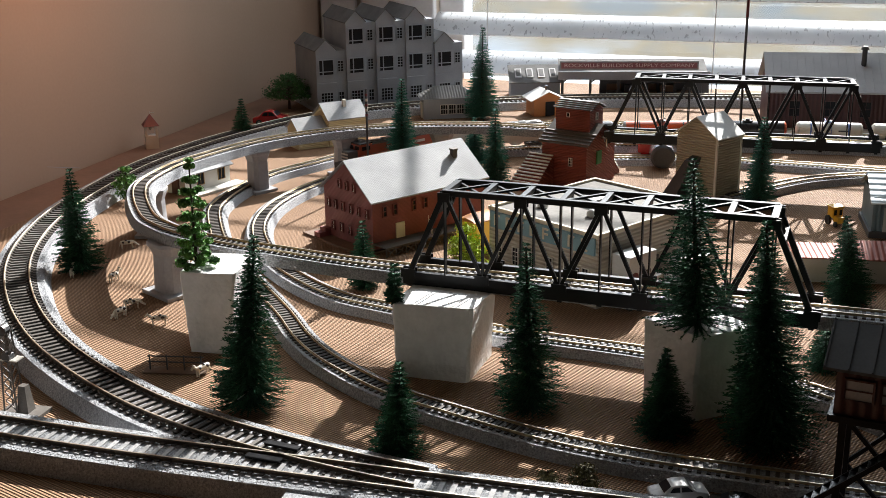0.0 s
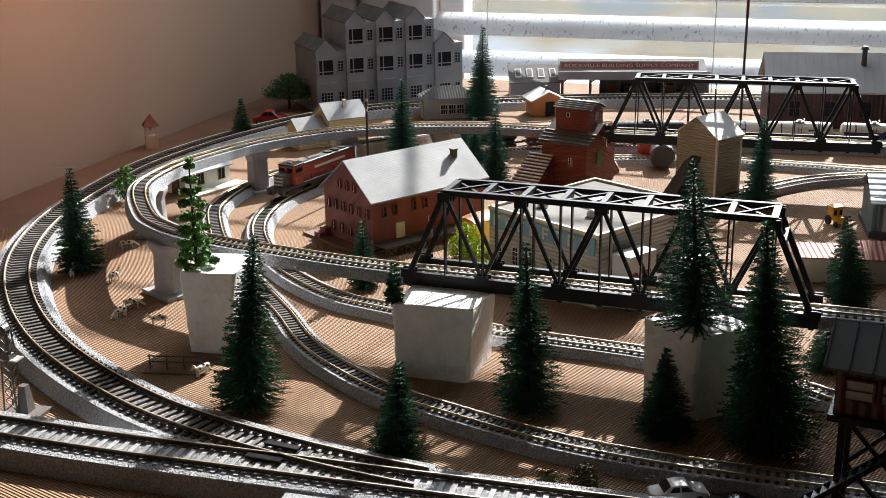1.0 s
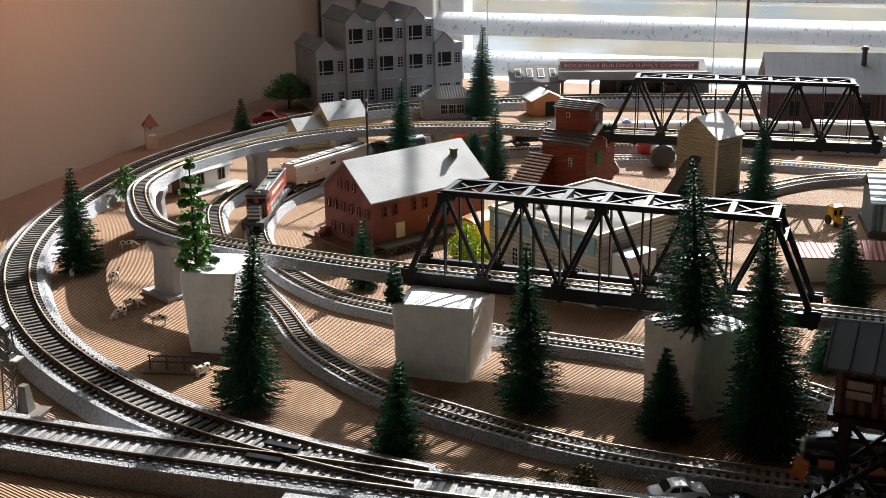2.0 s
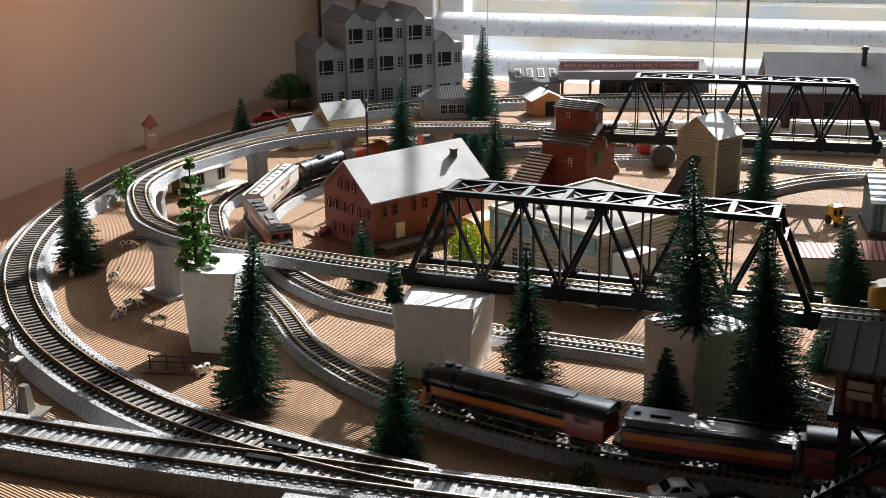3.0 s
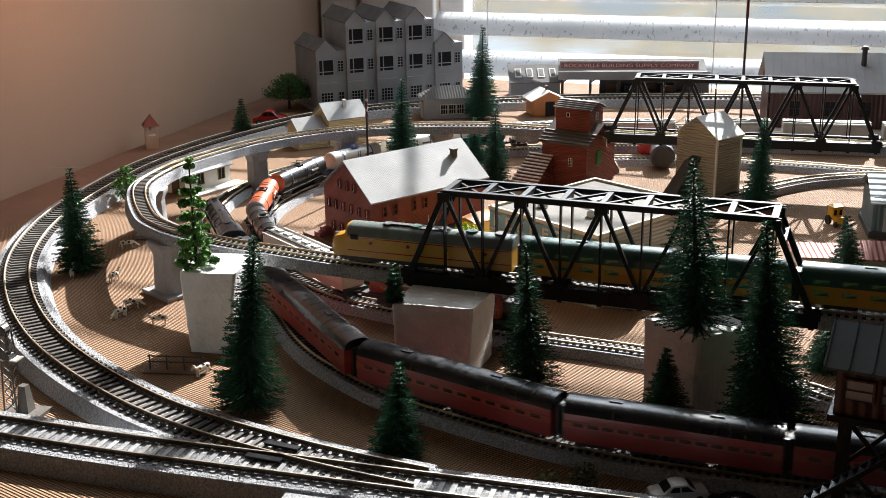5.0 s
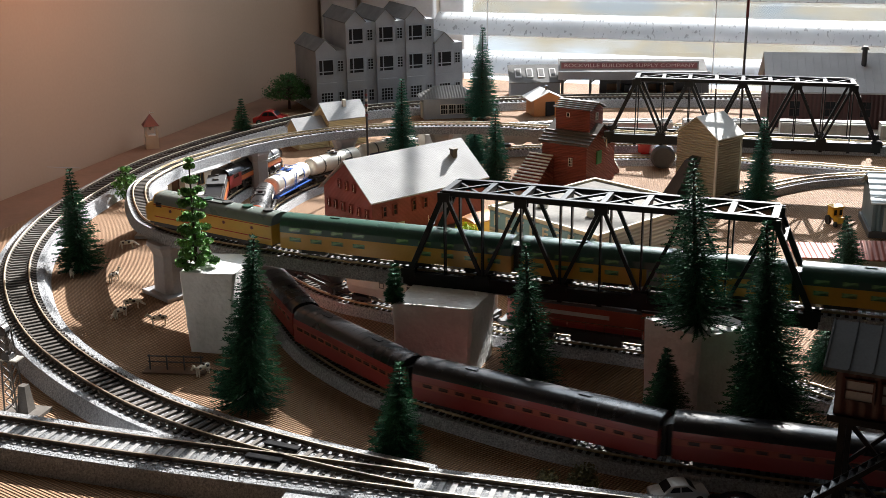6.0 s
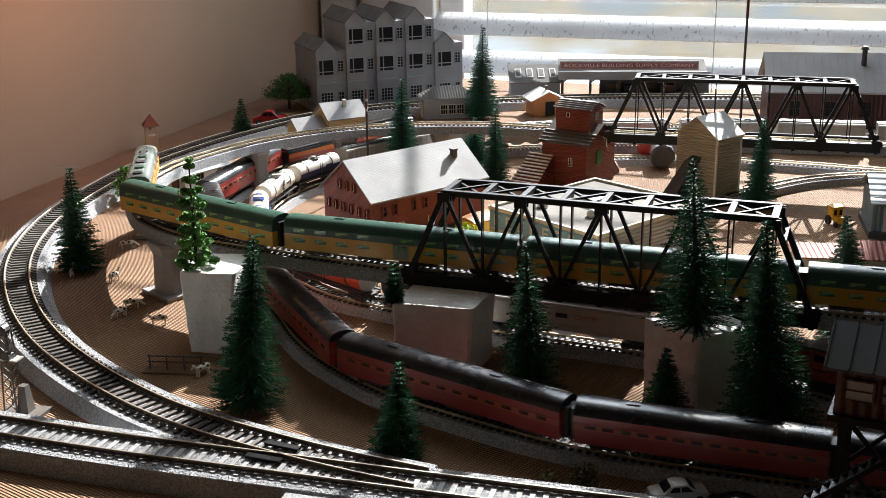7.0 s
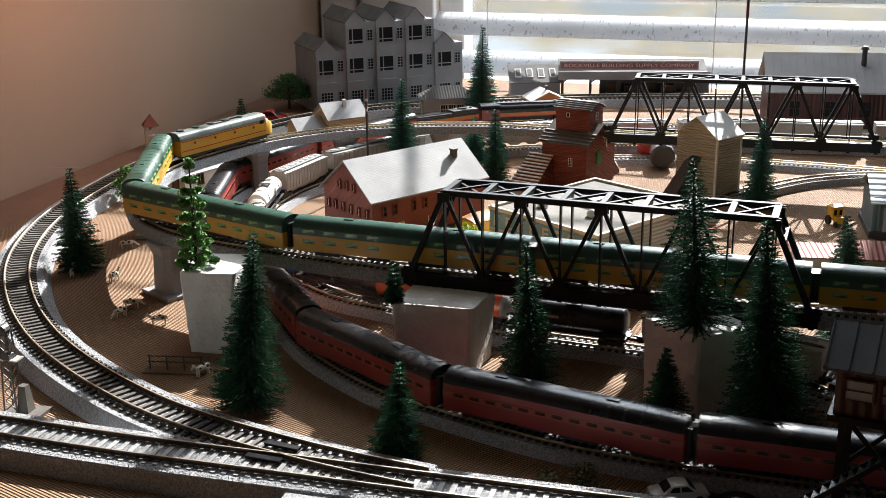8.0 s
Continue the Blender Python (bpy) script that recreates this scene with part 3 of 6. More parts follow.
def pier(x, y, turn, top, w):
    th = thing("bridge_pier", "grey plastic pier with a flared cap under the raised track", "pier", pose(x, y, 0, 0, 0, turn), "bridge piers")
    part("footing", Geo().box(0, 0, 0.0015, w * 1.35, w * 1.3, 0.003), M["pier"], th, bevel=0.0005)
    oct_ = lambda r, z, c=0.62: [(r * u, r * v, z) for u, v in ((-c, -1), (c, -1), (1, -c), (1, c), (c, 1), (-c, 1), (-1, c), (-1, -c))]
    part("column", Geo().loft([oct_(w * 0.46, 0.003), oct_(w * 0.42, top * 0.74), oct_(w * 0.42, top * 0.76)]), M["pier"], th)
    part("cap", Geo().loft([oct_(w * 0.43, top * 0.76), oct_(w * 0.52, top * 0.9), oct_(w * 0.56, top * 0.93), oct_(w * 0.56, top)]), M["pier"], th, bevel=0.0004)
    for k in range(5):
        part("block_course", Geo().box(w * 0.40, 0, 0.008 + k * top * 0.13, w * 0.06, w * 0.5, top * 0.1), M["pier"], th)
    return th


for x, y, a, w in ((-0.201, 0.815, -45, 0.026), (-0.181, 1.108, 45, 0.020), (-0.250, 0.965, 88, 0.022), (0.0, 1.183, 0, 0.022), (0.13, 1.150, -18, 0.022), (0.455, 1.056, -15, 0.024), (0.26, 0.6195, -19, 0.024), (-0.1, 1.166, 25, 0.022)):
    pier(x, y, a, 0.0413, w)


# ---- plants ----
def conifer(x, y, z, h, r, ma, label, lean=0.0, dense=1.0, trunk=0.0):
    """A bottle-brush conifer: tapered trunk and whorls of drooping needle twigs."""
    th = thing("conifer", label, "tree", pose(x, y, z, 0, lean, 0) @ pose(0, 0, 0, 0, 0, random.uniform(0, 360)), "conifers")
    part("trunk", Geo().tube((0, 0, 0), (0, 0, h * 0.97), h * 0.022, h * 0.005, 7), M["bark"], th)
    g = Geo()
    tiers = max(6, int(h / 0.0029))
    for k in range(tiers):
        t = k / (tiers - 1)
        zz = h * (0.035 + trunk + (0.945 - trunk) * t)
        rad = r * 1.14 * (1 - t) ** 0.86 * (0.90 + 0.16 * random.random()) * min(1.0, 0.74 + 4.5 * t) + 0.0012
        n = int((14 + 30 * (1 - t)) * dense)
        turn = random.uniform(0, math.tau)
        for i in range(n):
            a = turn + math.tau * (i + random.uniform(-0.3, 0.3)) / n
            out = rad * random.uniform(0.74, 1.10)
            c, s = math.cos(a), math.sin(a)
            z0 = zz + random.uniform(-0.0006, 0.0006)
            tip = out * random.uniform(-0.20, 0.10)
            o, d = Vector((0, 0, z0)), Vector((c * out, s * out, tip))
            side = Vector((-s, c, 0))
            g.add([o - side * 0.0008, o + side * 0.0008, o + d], [(0, 1, 2)])
            m = max(2, int(out / 0.0011))
            for j in range(m):
                b = (j + random.random()) / m
                if b < 0.15:
                    continue
                q = o + d * b
                ln = 0.0030 * (1.15 - 0.45 * b) * random.uniform(0.75, 1.2)
                for sg in (-1, 1):
                    e = Vector((c, s, 0)) * ln * 0.78 + side * sg * ln * random.uniform(0.25, 0.62) + Vector((0, 0, ln * random.uniform(-0.35, 0.45)))
                    w = side.cross(e).normalized() * 0.0003 + side * 0.00026
                    g.add([q - w, q + w, q + e], [(0, 1, 2)])
    part("crown", g, ma, th)
    return th


DK, BL = M["needle"], M["needle_blue"]
for row in ((-0.114, 0.616, 0, 0.106, 0.0205, DK, "tall dark green bristly conifer standing on the mat", 0.95, 4.9), (-0.025, 0.552, 0, 0.055, 0.0135, DK, "small dark green conifer beside the front track", 1.2, 2.0),
            (0.050, 0.607, 0, 0.102, 0.0190, DK, "tall dark green conifer before the truss bridge", 0.75, -2.5), (0.175, 0.557, 0, 0.129, 0.0250, DK, "tallest near-black conifer before the foam block", 1.3, -5.6),
            (0.121, 0.574, 0, 0.051, 0.0150, DK, "small dark conifer in the shade of a foam block", 1.2, -1.5), (-0.286, 0.870, 0, 0.083, 0.0180, DK, "dark green conifer inside the loop of track"),
            (-0.059, 0.822, 0, 0.052, 0.0120, DK, "small green conifer before the red warehouse"), (0.289, 0.771, 0, 0.067, 0.0175, DK, "dark green conifer beside the tiled roof", 1.1, -7.0),
            (-0.040, 1.135, 0, 0.106, 0.0180, BL, "blue-green conifer behind the warehouse roof"), (0.051, 1.456, 0, 0.116, 0.0215, BL, "tall blue-green conifer before the bright window"),
            (0.053, 1.120, 0, 0.077, 0.0150, BL, "blue-green conifer behind the warehouse roof"), (0.036, 1.215, 0, 0.050, 0.0130, BL, "small blue-green conifer in a group"),
            (0.292, 1.028, 0, 0.085, 0.0140, BL, "slim blue-green conifer beside the tan tower"), (-0.236, 1.352, 0, 0.048, 0.0120, DK, "small dark conifer beside the loop track"),
            (0.142, 0.604, 0.051, 0.099, 0.0245, DK, "tall dark conifer standing on a foam block", 0.55, -4.5), (-0.030, 0.6655, 0.0464, 0.0235, 0.0046, DK, "tiny slim conifer on a foam block", 2.2),
            (0.235, 0.660, 0, 0.034, 0.0120, DK, "small conifer beyond the front track"), (0.158, 0.745, 0, 0.026, 0.0050, DK, "tiny conifer beside the parked truck")):
    conifer(*row[:7], lean=row[8] if len(row) > 8 else random.uniform(-1.2, 1.2), dense=row[7] if len(row) > 7 else 1.0)


wire = thing("thin_wire", "thin pale wire caught on a conifer top", "wire", pose(-0.2915, 0.8690, 0.0836))
part("strand", Geo().tube((-0.0125, 0, 0.0006), (0.0135, 0, -0.0006), 0.00018, n=6), M["pier"], wire)
stick = thing("gate_arm", "thin pale crossing arm leaning by the track", "arm", pose(-0.118, 0.602, 0.011, 0, -12, 52))
part("rod", Geo().tube((0, 0, 0), (0.013, 0, 0), 0.0003, n=6), M["foam"], stick)


def clump(g, c, r, n, size):
    """A cloud of small leaf flakes round a point."""
    for _ in range(n):
        d = Vector((random.gauss(0, 1), random.gauss(0, 1), random.gauss(0, 1))).normalized()
        q = Vector(c) + Vector((d.x * 1.15, d.y * 1.15, d.z * 0.62)) * r * random.uniform(0.35, 1.25)
        u = d.cross(Vector((random.random(), random.random(), random.random() + 0.1))).normalized()
        w = d.cross(u)
        s = size * random.uniform(0.6, 1.4)
        g.add([q - u * s, q + w * s * 0.7 + d * s * 0.3, q + u * s, q - w * s * 0.7 + d * s * 0.4], [(0, 1, 2, 3)])


def clump_tree(x, y, z, h, label, ma, levels, size=0.0011, category="tree", stem=0.02, trunk_r=0.0012):
    """A tree or bush whose crown is made of leafy clumps: (share of height, how many, reach, clump radius)."""
    th = thing("leafy_tree" if category == "tree" else "bush", label, category, pose(x, y, z, 0, 0, random.uniform(0, 360)))
    tr, g = Geo().tube((0, 0, 0), (0, 0, h * 0.92), trunk_r, trunk_r * 0.4, 7), Geo()
    for share, n, reach, r in levels:
        for i in range(n):
            a = math.tau * (i + random.random() * 0.6) / n
            q = (math.cos(a) * reach * random.uniform(0.7, 1.1), math.sin(a) * reach * random.uniform(0.7, 1.1), h * share + random.uniform(-0.1, 0.1) * h * 0.2)
            tr.tube((0, 0, max(0.0, min(q[2] - r, h * 0.9))), q, trunk_r * 0.45, trunk_r * 0.2, 5)
            clump(g, q, r * random.uniform(0.95, 1.35), 75, size * 1.1)
    part("trunk", tr, M["bark"], th)
    part("crown", g, ma, th)
    return th


clump_tree(-0.160, 0.714, 0.0535, 0.072, "slim green tree with leafy tiers on a foam block", M["leaf"], [(0.05, 9, 0.011, 0.0028), (0.13, 8, 0.0095, 0.0026), (0.24, 8, 0.0088, 0.0026), (0.36, 7, 0.0078, 0.0026), (0.48, 7, 0.0068, 0.0025), (0.60, 6, 0.0058, 0.0025), (0.71, 5, 0.0046, 0.0024), (0.82, 4, 0.0034, 0.0022), (0.92, 3, 0.0018, 0.0020), (1.0, 1, 0.0004, 0.0018)])
clump_tree(-0.302, 1.075, 0, 0.036, "small fresh green tree between the tracks", M["leaf"], [(0.2, 4, 0.008, 0.004), (0.45, 6, 0.01, 0.004), (0.65, 4, 0.006, 0.0036), (0.88, 2, 0.002, 0.003)])
clump_tree(-0.203, 1.535, 0, 0.046, "rounded green tree beside the grey row of houses", M["leaf_dark"], [(0.42, 14, 0.025, 0.0062), (0.58, 14, 0.024, 0.0072), (0.76, 11, 0.017, 0.0076), (0.93, 6, 0.008, 0.007)], trunk_r=0.002)
clump_tree(0.018, 0.855, 0, 0.040, "yellow-green rounded bush beside the warehouse", M["leaf_yellow"], [(0.15, 9, 0.0125, 0.005), (0.4, 9, 0.0125, 0.005), (0.62, 7, 0.009, 0.005), (0.86, 3, 0.003, 0.0045)], category="bush")
clump_tree(0.051, 0.517, 0, 0.010, "low olive bush beside the front track", M["leaf_olive"], [(0.35, 5, 0.004, 0.003), (0.75, 3, 0.002, 0.0028)], 0.0008, "bush")
clump_tree(0.069, 0.516, 0, 0.014, "low olive bush beside the front track", M["leaf_olive"], [(0.3, 6, 0.005, 0.0035), (0.7, 4, 0.003, 0.0032)], 0.0008, "bush")

# ---- buildings ----
M["brickred"] = ribbed(material("red_brick_plastic", (0.23, 0.055, 0.046), (0.16, 0.04, 0.034), rough=0.55, fine=700, broad=50, bump=0.2), "Z", 0.0011, 0.0001, 0.10)
M["barnred"] = ribbed(material("barn_red_boards", (0.26, 0.06, 0.035), (0.19, 0.045, 0.03), rough=0.55, fine=700, broad=50), "Z", 0.0016, 0.0004, 0.3)
M["roofgrey"] = ribbed(material("pale_grey_roof", (0.33, 0.34, 0.35), (0.24, 0.25, 0.26), rough=0.6, fine=600, broad=30, bump=0.3, spec=0.2), "Y", 0.0013, 0.00005, 0.06)
M["roofgrey"] = ribbed(M["roofgrey"], "X", 0.0016, 0.00006, 0.05)
M["tanside"] = ribbed(material("tan_siding", (0.42, 0.38, 0.29), (0.34, 0.30, 0.23), rough=0.6, fine=600, broad=40), "Z", 0.0024, 0.0006, 0.3)
M["creamwall"] = ribbed(material("cream_siding", (0.50, 0.46, 0.38), (0.42, 0.38, 0.31), rough=0.6, fine=600, broad=40), "Z", 0.003, 0.0005, 0.25)
M["whiteroof"] = material("white_roof", (0.70, 0.70, 0.69), (0.58, 0.58, 0.57), rough=0.55, spec=0.3, fine=400, broad=60, bump=0.3)
M["greywall"] = material("grey_house_plastic", (0.29, 0.32, 0.365), (0.24, 0.265, 0.305), rough=0.55, fine=600, broad=40)
M["greyroof"] = material("grey_shingle_roof", (0.15, 0.15, 0.15), (0.11, 0.11, 0.11), rough=0.8, spec=0.1, fine=700, broad=60, bump=0.4)
M["brownroof"] = material("dark_slat_roof", (0.105, 0.085, 0.065), (0.06, 0.05, 0.04), rough=0.6, fine=700, broad=70)
M["yellowwall"] = ribbed(material("pale_yellow_siding", (0.60, 0.52, 0.30), (0.52, 0.45, 0.26), rough=0.6), "Z", 0.002, 0.0004, 0.2)
M["window"] = material("dark_window_pane", (0.006, 0.007, 0.010), (0.012, 0.013, 0.017), rough=0.4, bump=0, spec=0.15)
M["trim"] = material("pale_trim", (0.66, 0.64, 0.58), (0.56, 0.54, 0.49), rough=0.5)
M["cream"] = material("cream_plastic", (0.66, 0.60, 0.44), (0.58, 0.52, 0.38), rough=0.5)
M["orange"] = material("orange_plastic", (0.50, 0.20, 0.045), (0.40, 0.15, 0.035), rough=0.45)
M["yellow"] = material("yellow_plastic", (0.72, 0.42, 0.03), (0.62, 0.35, 0.025), rough=0.4)
M["blue"] = ribbed(material("slate_blue_boards", (0.10, 0.17, 0.21), (0.075, 0.13, 0.165), rough=0.55), "X", 0.004, 0.0004, 0.2)
M["bluesign"] = material("faded_blue_lettering", (0.20, 0.36, 0.42), (0.15, 0.28, 0.34), rough=0.5)
M["green"] = material("green_door_paint", (0.05, 0.26, 0.09), (0.035, 0.19, 0.065), rough=0.5)
M["darkred"] = ribbed(material("dark_red_boards", (0.07, 0.015, 0.014), (0.05, 0.011, 0.011), rough=0.5), "X", 0.005, 0.0004, 0.25)
M["metalroof"] = material("grey_metal_roof", (0.44, 0.44, 0.45), (0.36, 0.36, 0.37), rough=0.65, spec=0.2)
M["tile"] = ribbed(material("red_tile_roof", (0.42, 0.12, 0.085), (0.32, 0.09, 0.065), rough=0.55), "X", 0.0042, 0.001, 0.3)
M["red"] = material("glossy_red_paint", (0.42, 0.014, 0.016), (0.34, 0.012, 0.013), rough=0.22, bump=0, coat=0.5)
M["tower_roof"] = material("grey_seamed_roof", (0.10, 0.105, 0.11), (0.07, 0.073, 0.078), rough=0.75, spec=0.2, bump=0.03)
# sky reflected in the signal box panes, painted as a pale colour
M["frosted"] = material("pale_frosted_pane", (0.42, 0.43, 0.44), (0.30, 0.31, 0.32), rough=0.3, bump=0)
M["maroon"] = material("maroon_roof", (0.13, 0.016, 0.020), (0.09, 0.012, 0.015), rough=0.5)
M["silver"] = material("silver_grey_paint", (0.45, 0.45, 0.46), (0.38, 0.38, 0.39), rough=0.25, metal=0.6, bump=0)
M["blackpaint"] = material("glossy_black_paint", (0.008, 0.008, 0.009), (0.014, 0.014, 0.015), rough=0.18, bump=0, coat=0.4)
M["rubber"] = material("black_rubber", (0.012, 0.012, 0.012), (0.02, 0.02, 0.02), rough=0.8)
M["brownwood"] = material("brown_wood", (0.16, 0.09, 0.05), (0.10, 0.055, 0.03), rough=0.7)
M["cow"] = material("cream_white_plastic", (0.72, 0.66, 0.55), (0.62, 0.56, 0.46), rough=0.5)


def window_at(parent, m, w, h, frame_mat, bars=(1, 1), depth=0.0008, heavy=0.0006, name="window", pane_mat=None):
    """A window on a wall: x across, z up, -y outward. Frame with bars, and a recessed pane below it."""
    g = Geo()
    g.box(-w / 2, -depth / 2, 0, heavy, depth, h + heavy).box(w / 2, -depth / 2, 0, heavy, depth, h + heavy).box(0, -depth / 2, -h / 2, w, depth, heavy).box(0, -depth / 2, h / 2, w, depth, heavy)
    for i in range(1, bars[0]):
        g.box(-w / 2 + w * i / bars[0], -depth * 0.4, 0, heavy * 0.6, depth * 0.7, h)
    for j in range(1, bars[1]):
        g.box(0, -depth * 0.4, -h / 2 + h * j / bars[1], w, depth * 0.7, heavy * 0.6)
    fr = part(name, g, frame_mat, parent, m=m)
    part("pane", Geo().box(0, 0.0002, 0, w, 0.0008, h), pane_mat or M["window"], fr)
    return fr


def gable_walls(L, D, eave, ridge, along="x"):
    """Walls with gables as one solid body; the ridge runs along x (gables at x = 0 and L) or along y."""
    if along == "x":
        prof = [(0, 0), (D, 0), (D, eave), (D / 2, ridge), (0, eave)]
        return Geo().loft([[(x, y, z) for y, z in prof] for x in (0, L)])
    prof = [(0, 0), (L, 0), (L, eave), (L / 2, ridge), (0, eave)]
    return Geo().loft([[(x, y, z) for x, z in prof] for y in (0, D)])


def gable_roof(parent, L, D, eave, ridge, over, thick, ma, along="x", label=""):
    """Two roof slopes, each a slab, meeting at the ridge."""
    span = D if along == "x" else L
    run = L if along == "x" else D
    sl = (ridge - eave) / (span / 2)
    for sg in (0, 1):
        e0 = -over if sg == 0 else span + over
        pts = [(e0, eave - sl * over), (span / 2, ridge), (span / 2, ridge + thick), (e0, eave - sl * over + thick)]
        if along == "x":
            g = Geo().loft([[(x, y, z + 0.0002) for y, z in pts] for x in (-over, run + over)])
        else:
            g = Geo().loft([[(x, y, z + 0.0002) for x, z in pts] for y in (-over, run + over)])
        part("roof_slope", g, ma, parent, label)


# the red warehouse
wh = thing("warehouse", "long red brick warehouse with a pale ribbed roof", "building", pose(-0.057, 0.904, 0, 0, 0, 40))
L, D, EV, RG = 0.122, 0.068, 0.0445, 0.071
part("wall", gable_walls(L, D, EV, RG), M["brickred"], wh)
gable_roof(wh, L, D, EV, RG, 0.0035, 0.0012, M["roofgrey"], label="pale grey ribbed roof slope")
part("chimney", Geo().box(L * 0.86, D * 0.30, RG - 0.0090, 0.0046, 0.0046, 0.0105).box(L * 0.86, D * 0.30, RG - 0.0035, 0.0058, 0.0058, 0.0012), M["brownroof"], wh)
for z, ys in ((0.0125, (0.008, 0.019, 0.031, 0.043, 0.055)), (0.0315, (0.007, 0.018, 0.029, 0.040, 0.051, 0.061)), (0.0505, (0.024, 0.034, 0.044))):
    for y in ys:
        window_at(wh, pose(-0.0002, y, z, 0, 0, -90), 0.0036, 0.0072, M["brickred"], (1, 2), 0.0014, 0.0009)
        part("sash", Geo().box(-0.0006, y, z, 0.0005, 0.0005, 0.0066).box(-0.0006, y, z, 0.0005, 0.0034, 0.0005).box(-0.0006, y, z - 0.0032, 0.0005, 0.0034, 0.0006), M["trim"], wh)
for x in (0.012, 0.023, 0.043, 0.055, 0.078, 0.099):
    window_at(wh, pose(x, -0.0002, 0.033, 0, 0, 0), 0.004, 0.009, M["brickred"], (1, 2), 0.0014, 0.0008)
part("door", Geo().box(0.028, -0.0006, 0.0145, 0.009, 0.0012, 0.013), M["cream"], wh, "pale cream loading door")
dock = part("loading_dock", Geo().box(L * 0.5, -0.009, 0.0075, L, 0.018, 0.0012), M["brownroof"], wh, "dark timber loading dock on braced posts")
for k in range(12):
    x = L * (k + 0.5) / 12
    part("dock_brace", Geo().beam((x - 0.005, -0.0175, 0), (x + 0.005, -0.0175, 0.007), 0.0008, 0.0008).beam((x + 0.005, -0.0175, 0), (x - 0.005, -0.0175, 0.007), 0.0008, 0.0008).box(x - 0.005, -0.0175, 0.0035, 0.001, 0.001, 0.007), M["brownroof"], dock)
part("ladder", Geo().box(0.049, -0.012, 0.0165, 0.0006, 0.0006, 0.017).box(0.0525, -0.012, 0.0165, 0.0006, 0.0006, 0.017).box(0.0508, -0.012, 0.011, 0.0035, 0.0005, 0.0006).box(0.0508, -0.012, 0.0145, 0.0035, 0.0005, 0.0006).box(0.0508, -0.012, 0.018, 0.0035, 0.0005, 0.0006).box(0.0508, -0.012, 0.0215, 0.0035, 0.0005, 0.0006), M["trim"], wh, "white ladder")
part("base_slab", Geo().box(L / 2 - 0.006, D / 2 + 0.006, 0.001, L + 0.014, D + 0.020, 0.002), M["brownwood"], wh)
part("step", Geo().box(-0.006, D - 0.004, 0.004, 0.012, 0.008, 0.004).box(-0.003, D - 0.004, 0.007, 0.006, 0.008, 0.004), M["brickred"], wh)

# the red grain elevator
el = thing("grain_elevator", "barn-red timber grain elevator with a roof cupola", "building", pose(0.140, 1.095, 0, 0, 0, 54))
L, D = 0.058, 0.050
part("wall", gable_walls(L, D, 0.0445, 0.060, "y"), M["barnred"], el)
gable_roof(el, L, D, 0.0445, 0.060, 0.003, 0.0008, M["brownroof"], "y")
cup = part("cupola", Geo().add([(x + L * 0.27, y + 0.006, z + 0.052) for x, y, z in gable_walls(L * 0.46, D - 0.012, 0.023, 0.0295, "y").v], gable_walls(L * 0.46, D - 0.012, 0.023, 0.0295, "y").f), M["barnred"], el)
for sg in (-1, 1):
    for k in range(7):
        t = (k + 0.5) / 7
        x = L / 2 + sg * (L / 2 + 0.003) * t
        z = 0.060 - (0.0175) * t + 0.0014
        if t > 0.42:
            part("roof_batten", Geo().box(x, D / 2, z, 0.0026, D + 0.007, 0.0011), M["brownroof"], el)
    for k in range(5):
        t = (k + 0.5) / 5
        part("cupola_batten", Geo().box(L / 2 + sg * L * 0.25 * t, D / 2, 0.0822 - 0.0072 * t, 0.0026, D - 0.006, 0.001), M["brownroof"], cup)
window_at(el, pose(-0.0002, D * 0.35, 0.026, 0, 0, -90), 0.004, 0.008, M["trim"], (2, 3))
window_at(cup, pose(L / 2, 0.0058, 0.068, 0, 0, 0), 0.004, 0.007, M["trim"], (2, 2))
window_at(cup, pose(L * 0.268, D * 0.6, 0.069, 0, 0, -90), 0.003, 0.004, M["trim"], (1, 1))
part("door", Geo().box(L * 0.42, -0.0006, 0.0285, 0.009, 0.0012, 0.013), M["green"], el, "bright green hatch")
part("spout", Geo().tube((L * 0.5, -0.001, 0.048), (L * 0.5, -0.006, 0.047), 0.0014).tube((L * 0.5, -0.006, 0.047), (L * 0.5, -0.006, 0.038), 0.0010), M["silver"], el, "metal spout")
for nm, pts in (("lean_to", [(-0.001, D * 0.72, 0.031), (-0.001, D * 1.25, 0.031), (-0.036, D * 1.35, 0.003), (-0.036, D * 0.72, 0.003)]), ("lean_to", [(L + 0.001, 0.006, 0.026), (L + 0.001, D - 0.006, 0.026), (L + 0.024, D - 0.006, 0.003), (L + 0.024, 0.006, 0.003)])):
    a, b, c, d = (Vector(q) for q in pts)
    lt = part(nm, Geo().add([a, b, c, d, (a.x, a.y, 0), (b.x, b.y, 0), (c.x, c.y, 0), (d.x, d.y, 0)], [(0, 1, 2, 3), (0, 3, 7, 4), (1, 5, 6, 2), (2, 6, 7, 3), (0, 4, 5, 1), (4, 7, 6, 5)]), M["barnred"], el)
    for k in range(11):
        t = (k + 0.5) / 11
        part("roof_board", Geo().beam(a.lerp(d, t) + Vector((0, 0, 0.0009)), b.lerp(c, t) + Vector((0, 0, 0.0009)), 0.0019, 0.0012), M["trim"], lt)

